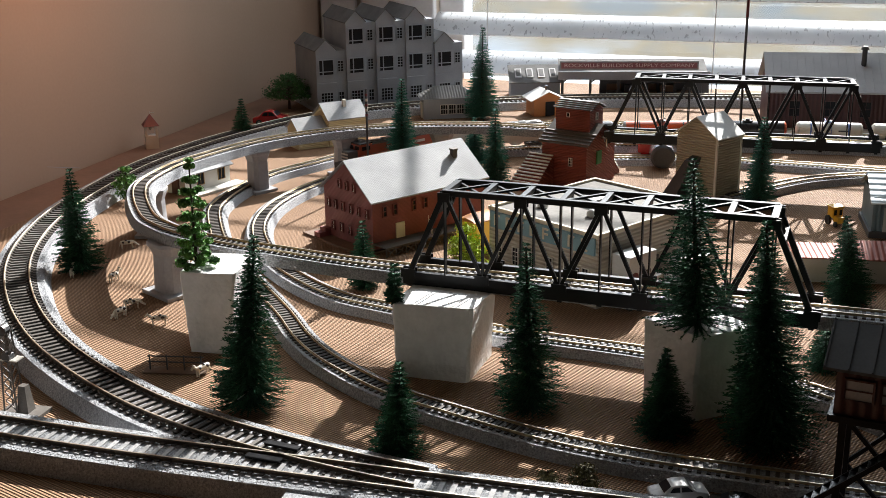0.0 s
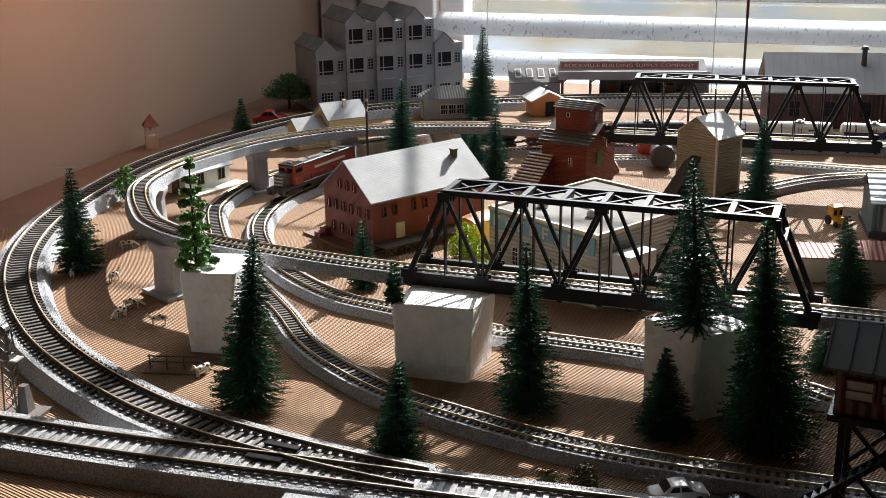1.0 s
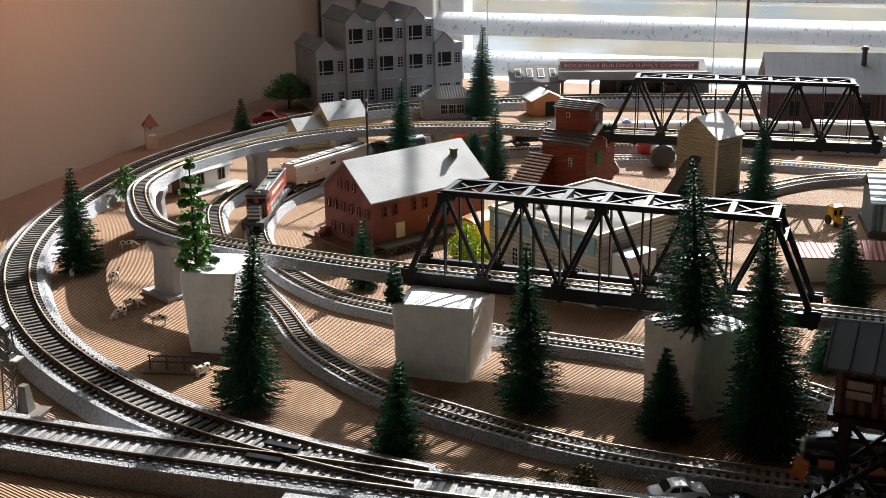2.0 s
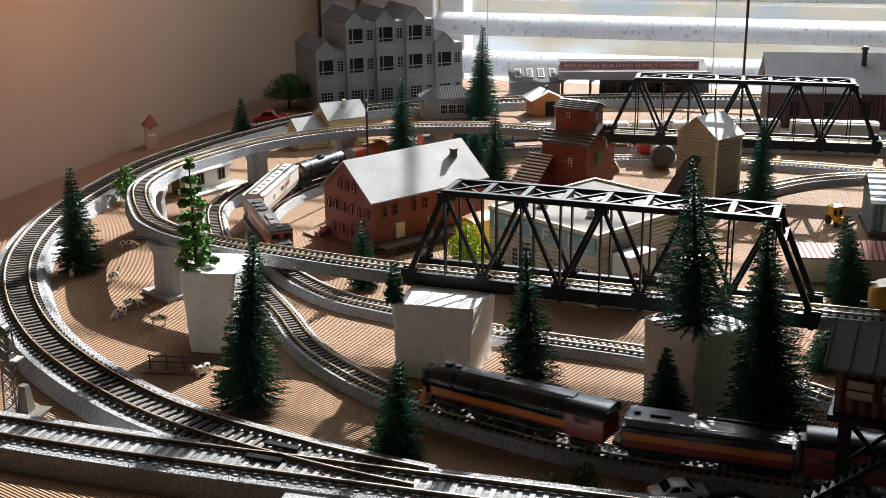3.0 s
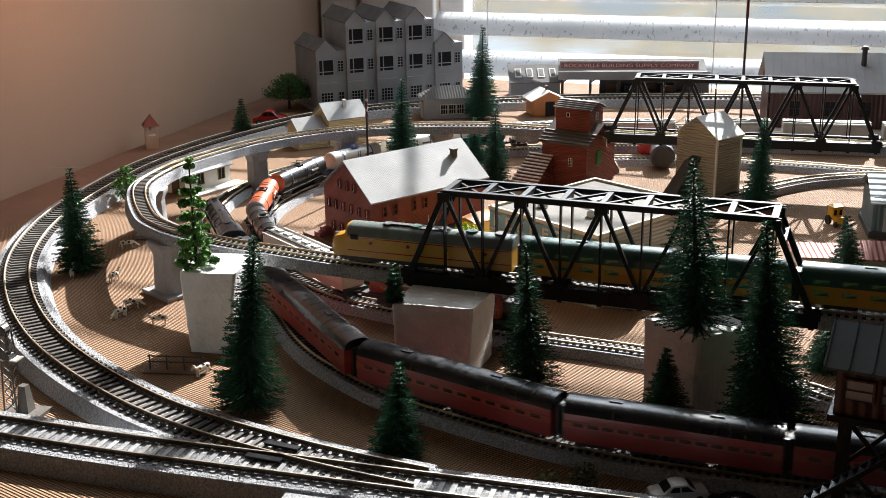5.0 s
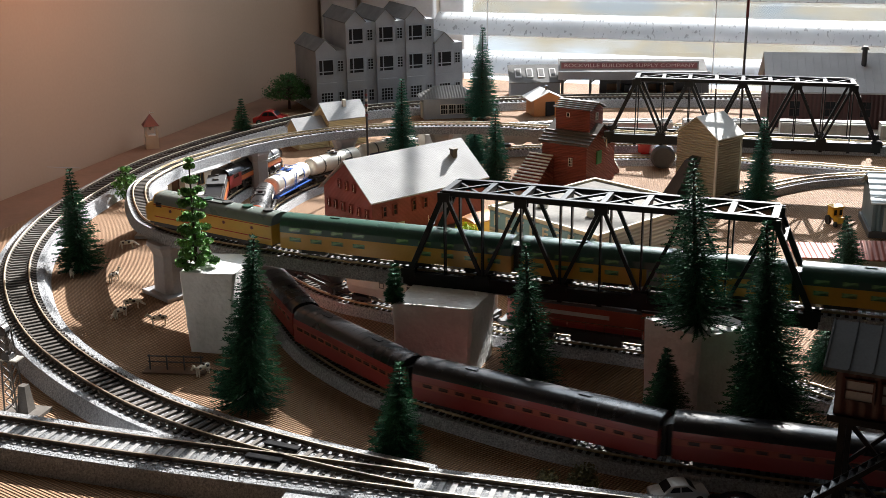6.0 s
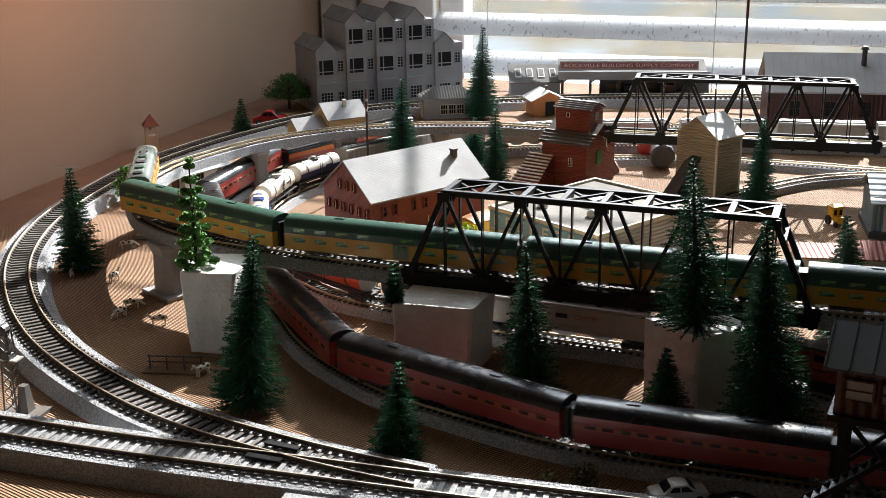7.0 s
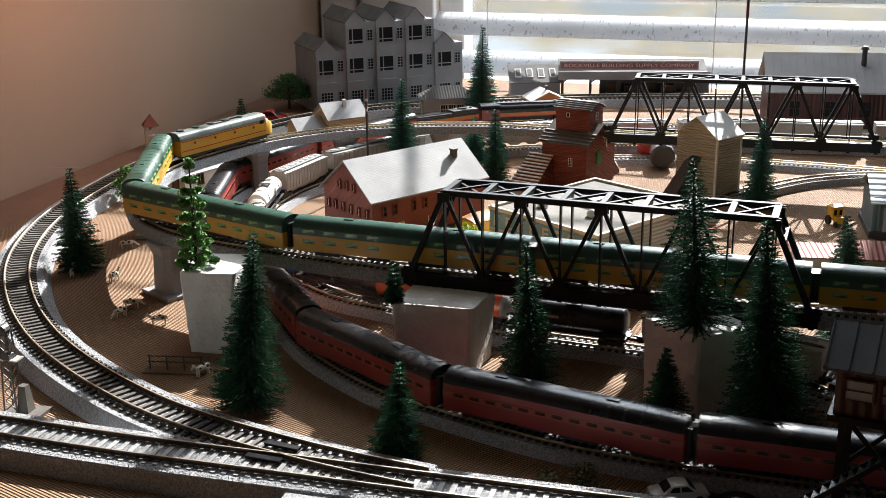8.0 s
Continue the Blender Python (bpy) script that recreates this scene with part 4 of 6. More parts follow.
# the tan tower
tt = thing("tan_tower", "tan clapboard tower with a bright white roof", "building", pose(0.252, 1.037, 0, 0, 0, 40))
L, D = 0.036, 0.046
part("wall", gable_walls(L, D, 0.0625, 0.079), M["tanside"], tt)
gable_roof(tt, L, D, 0.0625, 0.079, 0.0025, 0.001, M["whiteroof"], label="white roof slope in full sun")
part("chute", Geo().add([(-0.0008, D * 0.35, 0.043), (-0.0008, D * 0.58, 0.043), (-0.0008, D * 1.0, 0.004), (-0.0008, D * 0.66, 0.004), (-0.012, D * 0.35, 0.040), (-0.012, D * 0.58, 0.040), (-0.022, D * 1.0, 0.002), (-0.022, D * 0.66, 0.002)], [(0, 1, 2, 3), (4, 7, 6, 5), (0, 4, 5, 1), (1, 5, 6, 2), (2, 6, 7, 3), (3, 7, 4, 0)]), M["darkgrey"], tt, "dark sloping chute")
for x in (0, L):
    part("corner_board", Geo().box(x, 0, 0.031, 0.002, 0.002, 0.062), M["trim"], tt)

# the flat-roofed factory
fb = thing("factory", "flat-roofed cream factory with blue roof-edge lettering", "building", pose(0.108, 0.768, 0, 0, 0, 42))
L, D, H = 0.122, 0.108, 0.052
part("wall", Geo().box(L / 2, D / 2, H / 2, L, D, H), M["creamwall"], fb)
part("roof_sheet", Geo().box(L / 2, D / 2, H + 0.0006, L - 0.004, D - 0.004, 0.0012), material("grey_felt_roof", (0.24, 0.23, 0.215), (0.16, 0.155, 0.145), rough=0.9, spec=0.1, fine=500, broad=50), fb, "grey felt roof")
part("parapet", Geo().box(L / 2, 0.0008, H + 0.0015, L + 0.002, 0.0022, 0.003).box(L / 2, D - 0.0008, H + 0.0015, L + 0.002, 0.0022, 0.003).box(0.0008, D / 2, H + 0.0015, 0.0022, D, 0.003).box(L - 0.0008, D / 2, H + 0.0015, 0.0022, D, 0.003), M["cream"], fb)
part("roof_hatch", Geo().box(L * 0.55, D * 0.55, H + 0.004, 0.022, 0.016, 0.006), M["roofgrey"], fb, bevel=0.001)
part("vent_pipe", Geo().tube((L * 0.72, D * 0.4, H), (L * 0.72, D * 0.4, H + 0.009), 0.0024), M["darkgrey"], fb)
part("vent", Geo().ball((L * 0.3, D * 0.35, H + 0.003), 0.004), M["whiteroof"], fb, smooth=True)
part("vent", Geo().ball((L * 0.25, D * 0.75, H + 0.003), 0.0045), M["whiteroof"], fb, smooth=True)
sign = part("name_board", Geo().box(-0.0006, D * 0.5, H - 0.0065, 0.0012, D * 0.96, 0.0125), M["bluesign"], fb, "faded blue name board with cream strokes")
for k in range(8):
    y = D * (0.91 - 0.115 * k)
    g = Geo().box(-0.0015, y + 0.0022, H - 0.0065, 0.0008, 0.0016, 0.0086).box(-0.0015, y, H - 0.0028, 0.0008, 0.0055, 0.0015)
    if k % 2:
        g.box(-0.0015, y, H - 0.0102, 0.0008, 0.0055, 0.0015)
    if k % 3:
        g.box(-0.0015, y - 0.0004, H - 0.0065, 0.0008, 0.004, 0.0015)
    part("letter_bar", g, M["cream"], sign)
for k in range(6):
    window_at(fb, pose(-0.0002, D * (0.1 + 0.16 * k), 0.021, 0, 0, -90), 0.006, 0.014, M["trim"], (2, 4))
for x, w in ((0.02, 0.012), (0.06, 0.016)):
    part("door", Geo().box(x, -0.0006, 0.013, w, 0.0012, 0.026), M["darkgrey"], fb, "dark doorway")

# the grey row of houses
rowh = thing("row_houses", "grey plastic row of five gabled town houses", "building", pose(-0.162, 1.506, 0, 0, 0, 23))
UW = 0.0420
for k in range(5):
    tall = 1 <= k <= 3
    h, rg = (0.115, 0.129) if tall else (0.081, 0.094)
    w0, dep = k * UW, 0.094
    bay = UW * 0.64
    un = part("house", Geo().add([(x + w0, y, z) for x, y, z in gable_walls(bay, dep, h, rg, "y").v], gable_walls(bay, dep, h, rg, "y").f).box(w0 + bay + (UW - bay) / 2, dep / 2 + 0.002, (h - 0.002) / 2, UW - bay, dep - 0.004, h - 0.002), M["greywall"], rowh)
    for sg in (0, 1):
        e0, e1 = (w0 - 0.0015, w0 + bay / 2) if sg == 0 else (w0 + bay + 0.0015, w0 + bay / 2)
        part("roof_slope", Geo().loft([[(e0, y, h - 0.0012), (e1, y, rg), (e1, y, rg + 0.0008), (e0, y, h - 0.0004)] for y in (-0.0015, dep)]), M["greyroof"], un)
    for z in ((0.0965, 0.0585, 0.0175) if tall else (0.0585, 0.0175)):
        big = z > 0.03
        if big:
            window_at(un, pose(w0 + bay / 2, -0.0002, z, 0, 0, 0), 0.0200, 0.0200, M["greywall"], (1, 1), 0.0012, 0.001)
            part("window_bar", Geo().box(w0 + bay / 2, -0.0008, z - 0.0055, 0.0200, 0.001, 0.0012).box(w0 + bay / 2 - 0.0045, -0.0008, z, 0.0013, 0.001, 0.0200), M["greywall"], un)
            window_at(un, pose(w0 + bay + (UW - bay) / 2, 0.0038, z, 0, 0, 0), 0.0080, 0.0145, M["greywall"], (2, 4), 0.001, 0.0011)
        else:
            window_at(un, pose(w0 + bay / 2, -0.0002, z, 0, 0, 0), 0.0165, 0.0165, M["greywall"], (4, 4), 0.001, 0.0011)
            window_at(un, pose(w0 + bay + (UW - bay) / 2, 0.0038, z, 0, 0, 0), 0.0075, 0.0150, M["greywall"], (2, 3), 0.001, 0.0011)
    part("storey_ledge", Geo().box(w0 + bay / 2, -0.0008, 0.0375, bay, 0.0016, 0.0016), M["greywall"], un)
part("plinth", Geo().box(2.5 * UW, 0.047, 0.0015, 5 * UW + 0.006, 0.104, 0.003), M["greywall"], rowh)

# the yellow house with its wing
yh = thing("yellow_house", "pale yellow two-storey house with grey shingle roofs", "house", pose(-0.128, 1.300, 0, 0, 0, 30))
part("wall", gable_walls(0.054, 0.046, 0.035, 0.051), M["yellowwall"], yh)
gable_roof(yh, 0.054, 0.046, 0.035, 0.051, 0.003, 0.001, M["roofgrey"])
part("wing", Geo().add([(x - 0.042, y + 0.004, z) for x, y, z in gable_walls(0.042, 0.036, 0.0245, 0.036).v], gable_walls(0.042, 0.036, 0.0245, 0.036).f), M["yellowwall"], yh)
for sg in (-1, 1):
    part("wing_roof", Geo().loft([[(x, 0.022 + sg * 0.021, 0.0228), (x, 0.022, 0.0362), (x, 0.022, 0.0372), (x, 0.022 + sg * 0.021, 0.0238)] for x in (-0.0445, -0.001)]), M["roofgrey"], yh)
yh.scale = (0.87, 0.87, 0.92)
part("chimney", Geo().box(0.030, 0.016, 0.050, 0.004, 0.004, 0.010), M["trim"], yh)
for x in (0.010, 0.024, 0.040):
    window_at(yh, pose(x, -0.0002, 0.014), 0.006, 0.010, M["trim"], (2, 2))

# the grey shed with a hipped roof
gs = thing("grey_shed", "low grey shed with a hipped ribbed roof", "building", pose(-0.022, 1.452, 0, 0, 0, 10))
part("wall", Geo().box(0.033, 0.016, 0.0135, 0.066, 0.032, 0.027), M["greywall"], gs)
part("roof", Geo().add([(-0.004, -0.004, 0.0265), (0.070, -0.004, 0.0265), (0.070, 0.036, 0.0265), (-0.004, 0.036, 0.0265), (0.018, 0.016, 0.040), (0.050, 0.016, 0.040)], [(0, 1, 5, 4), (1, 2, 5), (2, 3, 4, 5), (3, 0, 4), (3, 2, 1, 0)]), ribbed(M["greyroof"].copy(), "X", 0.0035, 0.0003, 0.1), gs)
for k in range(4):
    window_at(gs, pose(0.026 + k * 0.0105, -0.0002, 0.012), 0.009, 0.012, M["trim"], (3, 2))
part("door", Geo().box(-0.0006, 0.016, 0.010, 0.0012, 0.010, 0.020), M["trim"], gs)

# the orange hut
hut = thing("orange_hut", "small orange hut with a white gabled roof", "building", pose(0.118, 1.462, 0, 0, 0, 12))
part("wall", gable_walls(0.038, 0.034, 0.022, 0.031, "y"), M["orange"], hut)
gable_roof(hut, 0.038, 0.034, 0.022, 0.031, 0.005, 0.001, M["whiteroof"], "y")
part("doorway", Geo().box(0.0215, -0.0006, 0.0095, 0.012, 0.0012, 0.018), M["window"], hut, "dark open doorway")
part("roof_post", Geo().box(0.020, 0.012, 0.034, 0.003, 0.003, 0.007), M["blackpaint"], hut)

# the building supply shed with its sign
bs = thing("supply_shed", "open-fronted grey supply shed under a long sign", "building", pose(0.163, 1.578, 0, 0, 0, -4))
part("roof", Geo().add([(-0.002, -0.004, 0.030), (0.20, -0.004, 0.030), (0.20, 0.05, 0.046), (-0.002, 0.05, 0.046), (-0.002, -0.004, 0.0325), (0.20, -0.004, 0.0325), (0.20, 0.05, 0.0485), (-0.002, 0.05, 0.0485)], [(3, 2, 1, 0), (4, 5, 6, 7), (0, 1, 5, 4), (1, 2, 6, 5), (2, 3, 7, 6), (3, 0, 4, 7)]), M["greyroof"], bs)
part("fascia", Geo().box(0.099, -0.005, 0.034, 0.204, 0.0016, 0.011), M["greywall"], bs)
for k in range(6):
    part("post", Geo().box(0.003 + k * 0.038, -0.002, 0.0147, 0.0035, 0.003, 0.0294).beam((0.003 + k * 0.038, -0.002, 0.024), (0.010 + k * 0.038, -0.002, 0.0295), 0.002, 0.002), M["darkgrey"], bs)
part("back_wall", Geo().box(0.130, 0.024, 0.018, 0.15, 0.002, 0.036), M["darkgrey"], bs)
sg_ = part("sign_board", Geo().box(0.092, -0.0062, 0.0482, 0.186, 0.0016, 0.0118), M["greywall"], bs, "long grey sign board with pale letters on a maroon strip")
part("sign_strip", Geo().box(0.092, -0.0073, 0.0482, 0.182, 0.0008, 0.0078), material("dull_maroon_strip", (0.30, 0.12, 0.15), rough=0.6), sg_)
tx = bpy.data.curves.new("lettering", "FONT")
tx.body, tx.size, tx.align_x, tx.align_y, tx.extrude = "ROCKVILLE BUILDING SUPPLY COMPANY", 0.0083, "CENTER", "CENTER", 0.0001
tx.materials.append(material("pale_pink_lettering", (0.80, 0.70, 0.72), rough=0.6))
lt = new("lettering", tx)
lt.parent, lt.matrix_basis = sg_, pose(0.092, -0.0079, 0.0482, 90) @ Matrix.Diagonal((1.13, 0.82, 1, 1))
for k in range(9):
    part("timber_block", Geo().box(0.075 + (k % 5) * 0.024, 0.02 + 0.012 * (k % 2), 0.005 + 0.009 * (k // 5), 0.02, 0.02, 0.009), M["brownwood"] if k % 3 else M["darkgrey"], bs)

gh = thing("glazed_shed", "grey workshop with four skylights in its sloping roof", "building", pose(0.096, 1.588, 0, 0, 0, 0))
gh.scale = (1, 1, 0.76)
part("wall", Geo().loft([[(x, 0, 0), (x, 0.045, 0), (x, 0.045, 0.050), (x, 0, 0.030)] for x in (0, 0.068)]), M["greywall"], gh)
part("roof", Geo().loft([[(x, -0.003, 0.0290), (x, 0.047, 0.0515), (x, 0.047, 0.053), (x, -0.003, 0.0305)] for x in (-0.002, 0.070)]), M["greyroof"], gh)
for k in range(4):
    sk = part("skylight", Geo().loft([[(x, 0.010, 0.0362), (x, 0.034, 0.0470), (x, 0.034, 0.0485), (x, 0.010, 0.0377)] for x in (0.007 + k * 0.016, 0.016 + k * 0.016)]), M["metalroof"], gh)
    part("pane", Geo().loft([[(x, 0.013, 0.0380), (x, 0.031, 0.0461), (x, 0.031, 0.0476), (x, 0.013, 0.0394)] for x in (0.0085 + k * 0.016, 0.0145 + k * 0.016)]), M["greyroof"], sk)

# the dark red station
st = thing("station", "dark red station building with a grey seamed metal roof", "building", pose(0.384, 1.343, 0, 0, 0, -9))
part("wall", Geo().box(0.15, 0.045, 0.026, 0.30, 0.08, 0.052), M["darkred"], st)
part("roof_slope", Geo().loft([[(x, -0.006, 0.0495), (x, 0.045, 0.0885), (x, 0.045, 0.0900), (x, -0.006, 0.0512)] for x in (-0.005, 0.305)]), M["metalroof"], st)
part("roof_slope", Geo().loft([[(x, 0.095, 0.0495), (x, 0.0452, 0.0885), (x, 0.0452, 0.0900), (x, 0.095, 0.0512)] for x in (-0.005, 0.305)]), M["metalroof"], st)
for k in range(34):
    part("roof_seam", Geo().beam((-0.004 + k * 0.0093, -0.006, 0.0515), (-0.004 + k * 0.0093, 0.045, 0.0903), 0.0007, 0.0009), M["metalroof"], st)
part("gable", Geo().add([(0.0, 0.005, 0.052), (0.0, 0.085, 0.052), (0.0, 0.045, 0.0885), (0.002, 0.005, 0.052), (0.002, 0.085, 0.052), (0.002, 0.045, 0.0885)], [(0, 2, 1), (3, 4, 5), (0, 1, 4, 3), (1, 2, 5, 4), (2, 0, 3, 5)]), M["darkred"], st)
part("stove_pipe", Geo().tube((0.108, 0.03, 0.072), (0.108, 0.03, 0.096), 0.003).tube((0.108, 0.03, 0.096), (0.108, 0.03, 0.100), 0.005, 0.003), M["darkgrey"], st)
part("platform", Geo().box(0.14, -0.014, 0.004, 0.30, 0.026, 0.008), M["trim"], st, "pale station platform edge")
for k in range(7):
    window_at(st, pose(0.03 + k * 0.04, 0.0046, 0.030), 0.012, 0.018, M["darkred"], (2, 2))

# the small fence by the cattle
fe = thing("field_fence", "thin dark two-rail fence on a clear base strip", "fence", pose(-0.168, 0.668, 0, 0, 0, -6))
part("base_strip", Geo().box(0, 0, 0.0005, 0.040, 0.010, 0.001), M["brownwood"], fe)
for k in range(4):
    part("post", Geo().box(-0.0165 + k * 0.011, 0, 0.0060, 0.0008, 0.0008, 0.010), M["darkgrey"], fe)
for z in (0.006, 0.0098):
    part("fence_rail", Geo().box(0, 0.0007, z, 0.036, 0.0005, 0.0007), M["darkgrey"], fe)

# tall mast with a red top
ms = thing("mast", "tall dark mast with a red painted top", "pole", pose(0.372, 1.420, 0))
part("shaft", Geo().tube((0, 0, 0), (0, 0, 0.128), 0.0018, 0.0016), M["darkgrey"], ms)
part("top", Geo().tube((0, 0, 0.128), (0, 0, 0.19), 0.0019, 0.0015), M["maroon"], ms, "dull red upper section")
pl = thing("signal_pole", "thin dark pole with pale rings behind the warehouse", "pole", pose(-0.0735, 1.125, 0))
part("shaft", Geo().tube((0, 0, 0), (0, 0, 0.097), 0.0011), M["darkgrey"], pl)
for k in range(5):
    part("ring", Geo().tube((0, 0, 0.070 + k * 0.005), (0, 0, 0.0725 + k * 0.005), 0.0014), M["trim"] if k % 2 else M["maroon"], pl)

# blue shed, tiled house, white cottage, bell tower
bb = thing("blue_shed", "slate-blue shed with a pale blue ribbed roof", "building", pose(0.3600, 0.931, 0, 0, 0, -12))
bb.scale = (1, 1, 0.88)
part("wall", Geo().box(0.045, 0.03, 0.020, 0.09, 0.06, 0.040), M["blue"], bb)
part("roof_slope", Geo().loft([[(x, -0.007, 0.0345), (x, 0.03, 0.054), (x, 0.03, 0.0555), (x, -0.007, 0.036)] for x in (-0.003, 0.093)]), ribbed(material("pale_blue_roof", (0.42, 0.52, 0.58), (0.34, 0.43, 0.48), rough=0.4), "Y", 0.007, 0.0004, 0.12), bb)
part("roof_slope", Geo().loft([[(x, 0.067, 0.0345), (x, 0.0302, 0.054), (x, 0.0302, 0.0555), (x, 0.067, 0.036)] for x in (-0.003, 0.093)]), M["roofgrey"], bb)
part("door", Geo().box(0.020, -0.0006, 0.016, 0.022, 0.0012, 0.027), material("pale_blue_door", (0.40, 0.45, 0.47), rough=0.5), bb, "pale grey-blue sliding door")
part("plinth", Geo().box(0.045, 0.03, 0.003, 0.094, 0.064, 0.006), M["darkgrey"], bb)

th_ = thing("tiled_house", "white house with a pinkish red tiled roof", "house", pose(0.266, 0.822, 0, 0, 0, -8))
th_.scale = (1, 0.6, 0.62)
part("wall", Geo().box(0.06, 0.03, 0.015, 0.12, 0.06, 0.030), M["trim"], th_)
for sg, y0 in ((0, -0.003), (1, 0.063)):
    part("roof_slope", Geo().loft([[(x, y0, 0.0295), (x, 0.03, 0.044), (x, 0.03, 0.0456), (x, y0, 0.0312)] for x in (0.044, 0.124)]), M["tile"], th_, "red tiled roof slope")
part("porch_roof", Geo().box(0.0205, 0.03, 0.0308, 0.047, 0.064, 0.0016), M["tile"], th_)

wc = thing("white_cottage", "small white cottage with a shingled roof", "house", pose(-0.250, 1.092, 0, 0, 0, 54))
part("wall", gable_walls(0.060, 0.026, 0.0205, 0.0265), M["trim"], wc)
gable_roof(wc, 0.060, 0.026, 0.0205, 0.0265, 0.003, 0.001, M["roofgrey"])
for x in (0.020, 0.048):
    window_at(wc, pose(x, -0.0002, 0.013), 0.009, 0.0115, material("ochre_frame", (0.4, 0.25, 0.1)), (2, 1))
part("door", Geo().box(-0.0006, 0.013, 0.009, 0.0012, 0.010, 0.018), material("brown_door", (0.13, 0.05, 0.03)), wc, "dark brown door")
part("porch", Geo().box(0.033, -0.008, 0.0012, 0.070, 0.016, 0.0024), M["trim"], wc)

bt = thing("bell_tower", "small white bell tower with a maroon pyramid roof", "tower", pose(-0.336, 1.318, -0.002, 0, 0, 20))
for dx in (-1, 1):
    for dy in (-1, 1):
        part("post", Geo().box(dx * 0.0072, dy * 0.0072, 0.026, 0.003, 0.003, 0.014), M["trim"], bt)
part("base", Geo().box(0, 0, 0.0095, 0.018, 0.018, 0.019), M["trim"], bt)
part("roof", Geo().add([(-0.0115, -0.0115, 0.033), (0.0115, -0.0115, 0.033), (0.0115, 0.0115, 0.033), (-0.0115, 0.0115, 0.033), (0, 0, 0.050)], [(0, 1, 4), (1, 2, 4), (2, 3, 4), (3, 0, 4), (3, 2, 1, 0)]), M["maroon"], bt, "maroon pyramid roof")
part("bell", Geo().ball((0, 0, 0.029), 0.003), M["rail"], bt)
bt.scale = (0.8, 0.8, 0.8)
part("vane", Geo().box(0.003, 0, 0.0515, 0.007, 0.0006, 0.0008).box(0, 0, 0.0515, 0.0006, 0.0006, 0.005), M["trim"], bt)

# the signal tower
sc = thing("signal_tower", "red signal box on tall braced posts with a seamed grey roof", "tower", pose(0.1632, 0.4425, 0, 0, 0, -26))
TW, TD, TZ = 0.075, 0.036, 0.0760
cab = part("cabin", Geo().box(TW / 2, TD / 2, TZ + 0.0105, TW, TD, 0.021), M["darkred"], sc)
for sgn, y0, y1 in ((0, -0.006, TD / 2), (1, TD + 0.006, TD / 2 + 0.0001)):
    rf = part("roof_slope", Geo().loft([[(x, y0, TZ + 0.0215), (x, y1, TZ + 0.034), (x, y1, TZ + 0.0352), (x, y0, TZ + 0.0228)] for x in (-0.005, TW + 0.005)]), M["tower_roof"], sc)
    for k in range(10):
        part("seam", Geo().beam((-0.0045 + k * 0.0094, y0, TZ + 0.0232), (-0.0045 + k * 0.0094, y1, TZ + 0.0356), 0.0006, 0.0008), M["tower_roof"], rf)
for k in range(5):
    window_at(cab, pose(0.0095 + k * 0.0145, -0.0002, TZ + 0.012), 0.0115, 0.0095, M["darkred"], (1, 2), 0.001, 0.0009, pane_mat=M["frosted"])
for x in (0.004, TW / 2, TW - 0.004):
    for y in (0.004, TD - 0.004):
        part("post", Geo().box(x, y, TZ / 2, 0.003, 0.003, TZ), M["black"], sc)
for y in (0.004, TD - 0.004):
    for k in range(2):
        x0, x1 = 0.004 + k * (TW / 2 - 0.004), 0.004 + (k + 1) * (TW / 2 - 0.004)
        for z0, z1 in ((0.004, TZ / 2), (TZ / 2, TZ - 0.002)):
            part("brace", Geo().beam((x0, y, z0), (x1, y, z1), 0.0016, 0.0018).beam((x0, y, z1), (x1, y, z0), 0.0016, 0.0018), M["black"], sc)
part("floor_beam", Geo().box(TW / 2, TD / 2, TZ - 0.0015, TW + 0.004, TD + 0.004, 0.003), M["black"], sc)
stair = part("stair", Geo().beam((-0.018, -0.007, 0.028), (0.030, -0.007, TZ - 0.004), 0.0008, 0.002).beam((-0.018, -0.0155, 0.028), (0.030, -0.0155, TZ - 0.004), 0.0008, 0.002).box(-0.018, -0.0112, 0.014, 0.002, 0.009, 0.028), M["black"], sc)
for k in range(14):
    t = (k + 0.5) / 14
    part("tread", Geo().box(-0.018 + 0.048 * t, -0.0112, 0.028 + (TZ - 0.032) * t, 0.0028, 0.008, 0.0006), M["black"], stair)

# the lattice signal
M["weathered"] = material("brown_grey_weathered_metal", (0.13, 0.115, 0.10), (0.06, 0.053, 0.047), rough=0.6)
ls = thing("lattice_signal", "brown-grey lattice signal mast on a base plate", "signal", pose(-0.249, 0.612, 0, 0, 0, -15))
part("base_plate", Geo().box(0.006, 0, 0.001, 0.026, 0.016, 0.002), M["weathered"], ls)
for x, y in ((-0.003, -0.003), (0.003, -0.003), (0.003, 0.003), (-0.003, 0.003)):
    part("leg", Geo().beam((x * 1.4, y * 1.4, 0.002), (x * 0.7, y * 0.7, 0.054), 0.0009, 0.0009), M["weathered"], ls)
for k in range(9):
    z0, z1 = 0.003 + k * 0.0056, 0.003 + (k + 1) * 0.0056
    part("lattice", Geo().beam((-0.003, -0.003, z0), (0.003, -0.003, z1), 0.0006, 0.0006).beam((0.003, -0.003, z0), (-0.003, -0.003, z1), 0.0006, 0.0006).beam((0.003, -0.003, z0), (0.003, 0.003, z1), 0.0006, 0.0006), M["weathered"], ls)
part("relay_box", Geo().loft([[(0.0075 + u * q, v * q, z) for u, v in ((-1, -1), (1, -1), (1, 1), (-1, 1))] for q, z in ((0.0036, 0.002), (0.0022, 0.018))]), M["weathered"], ls)
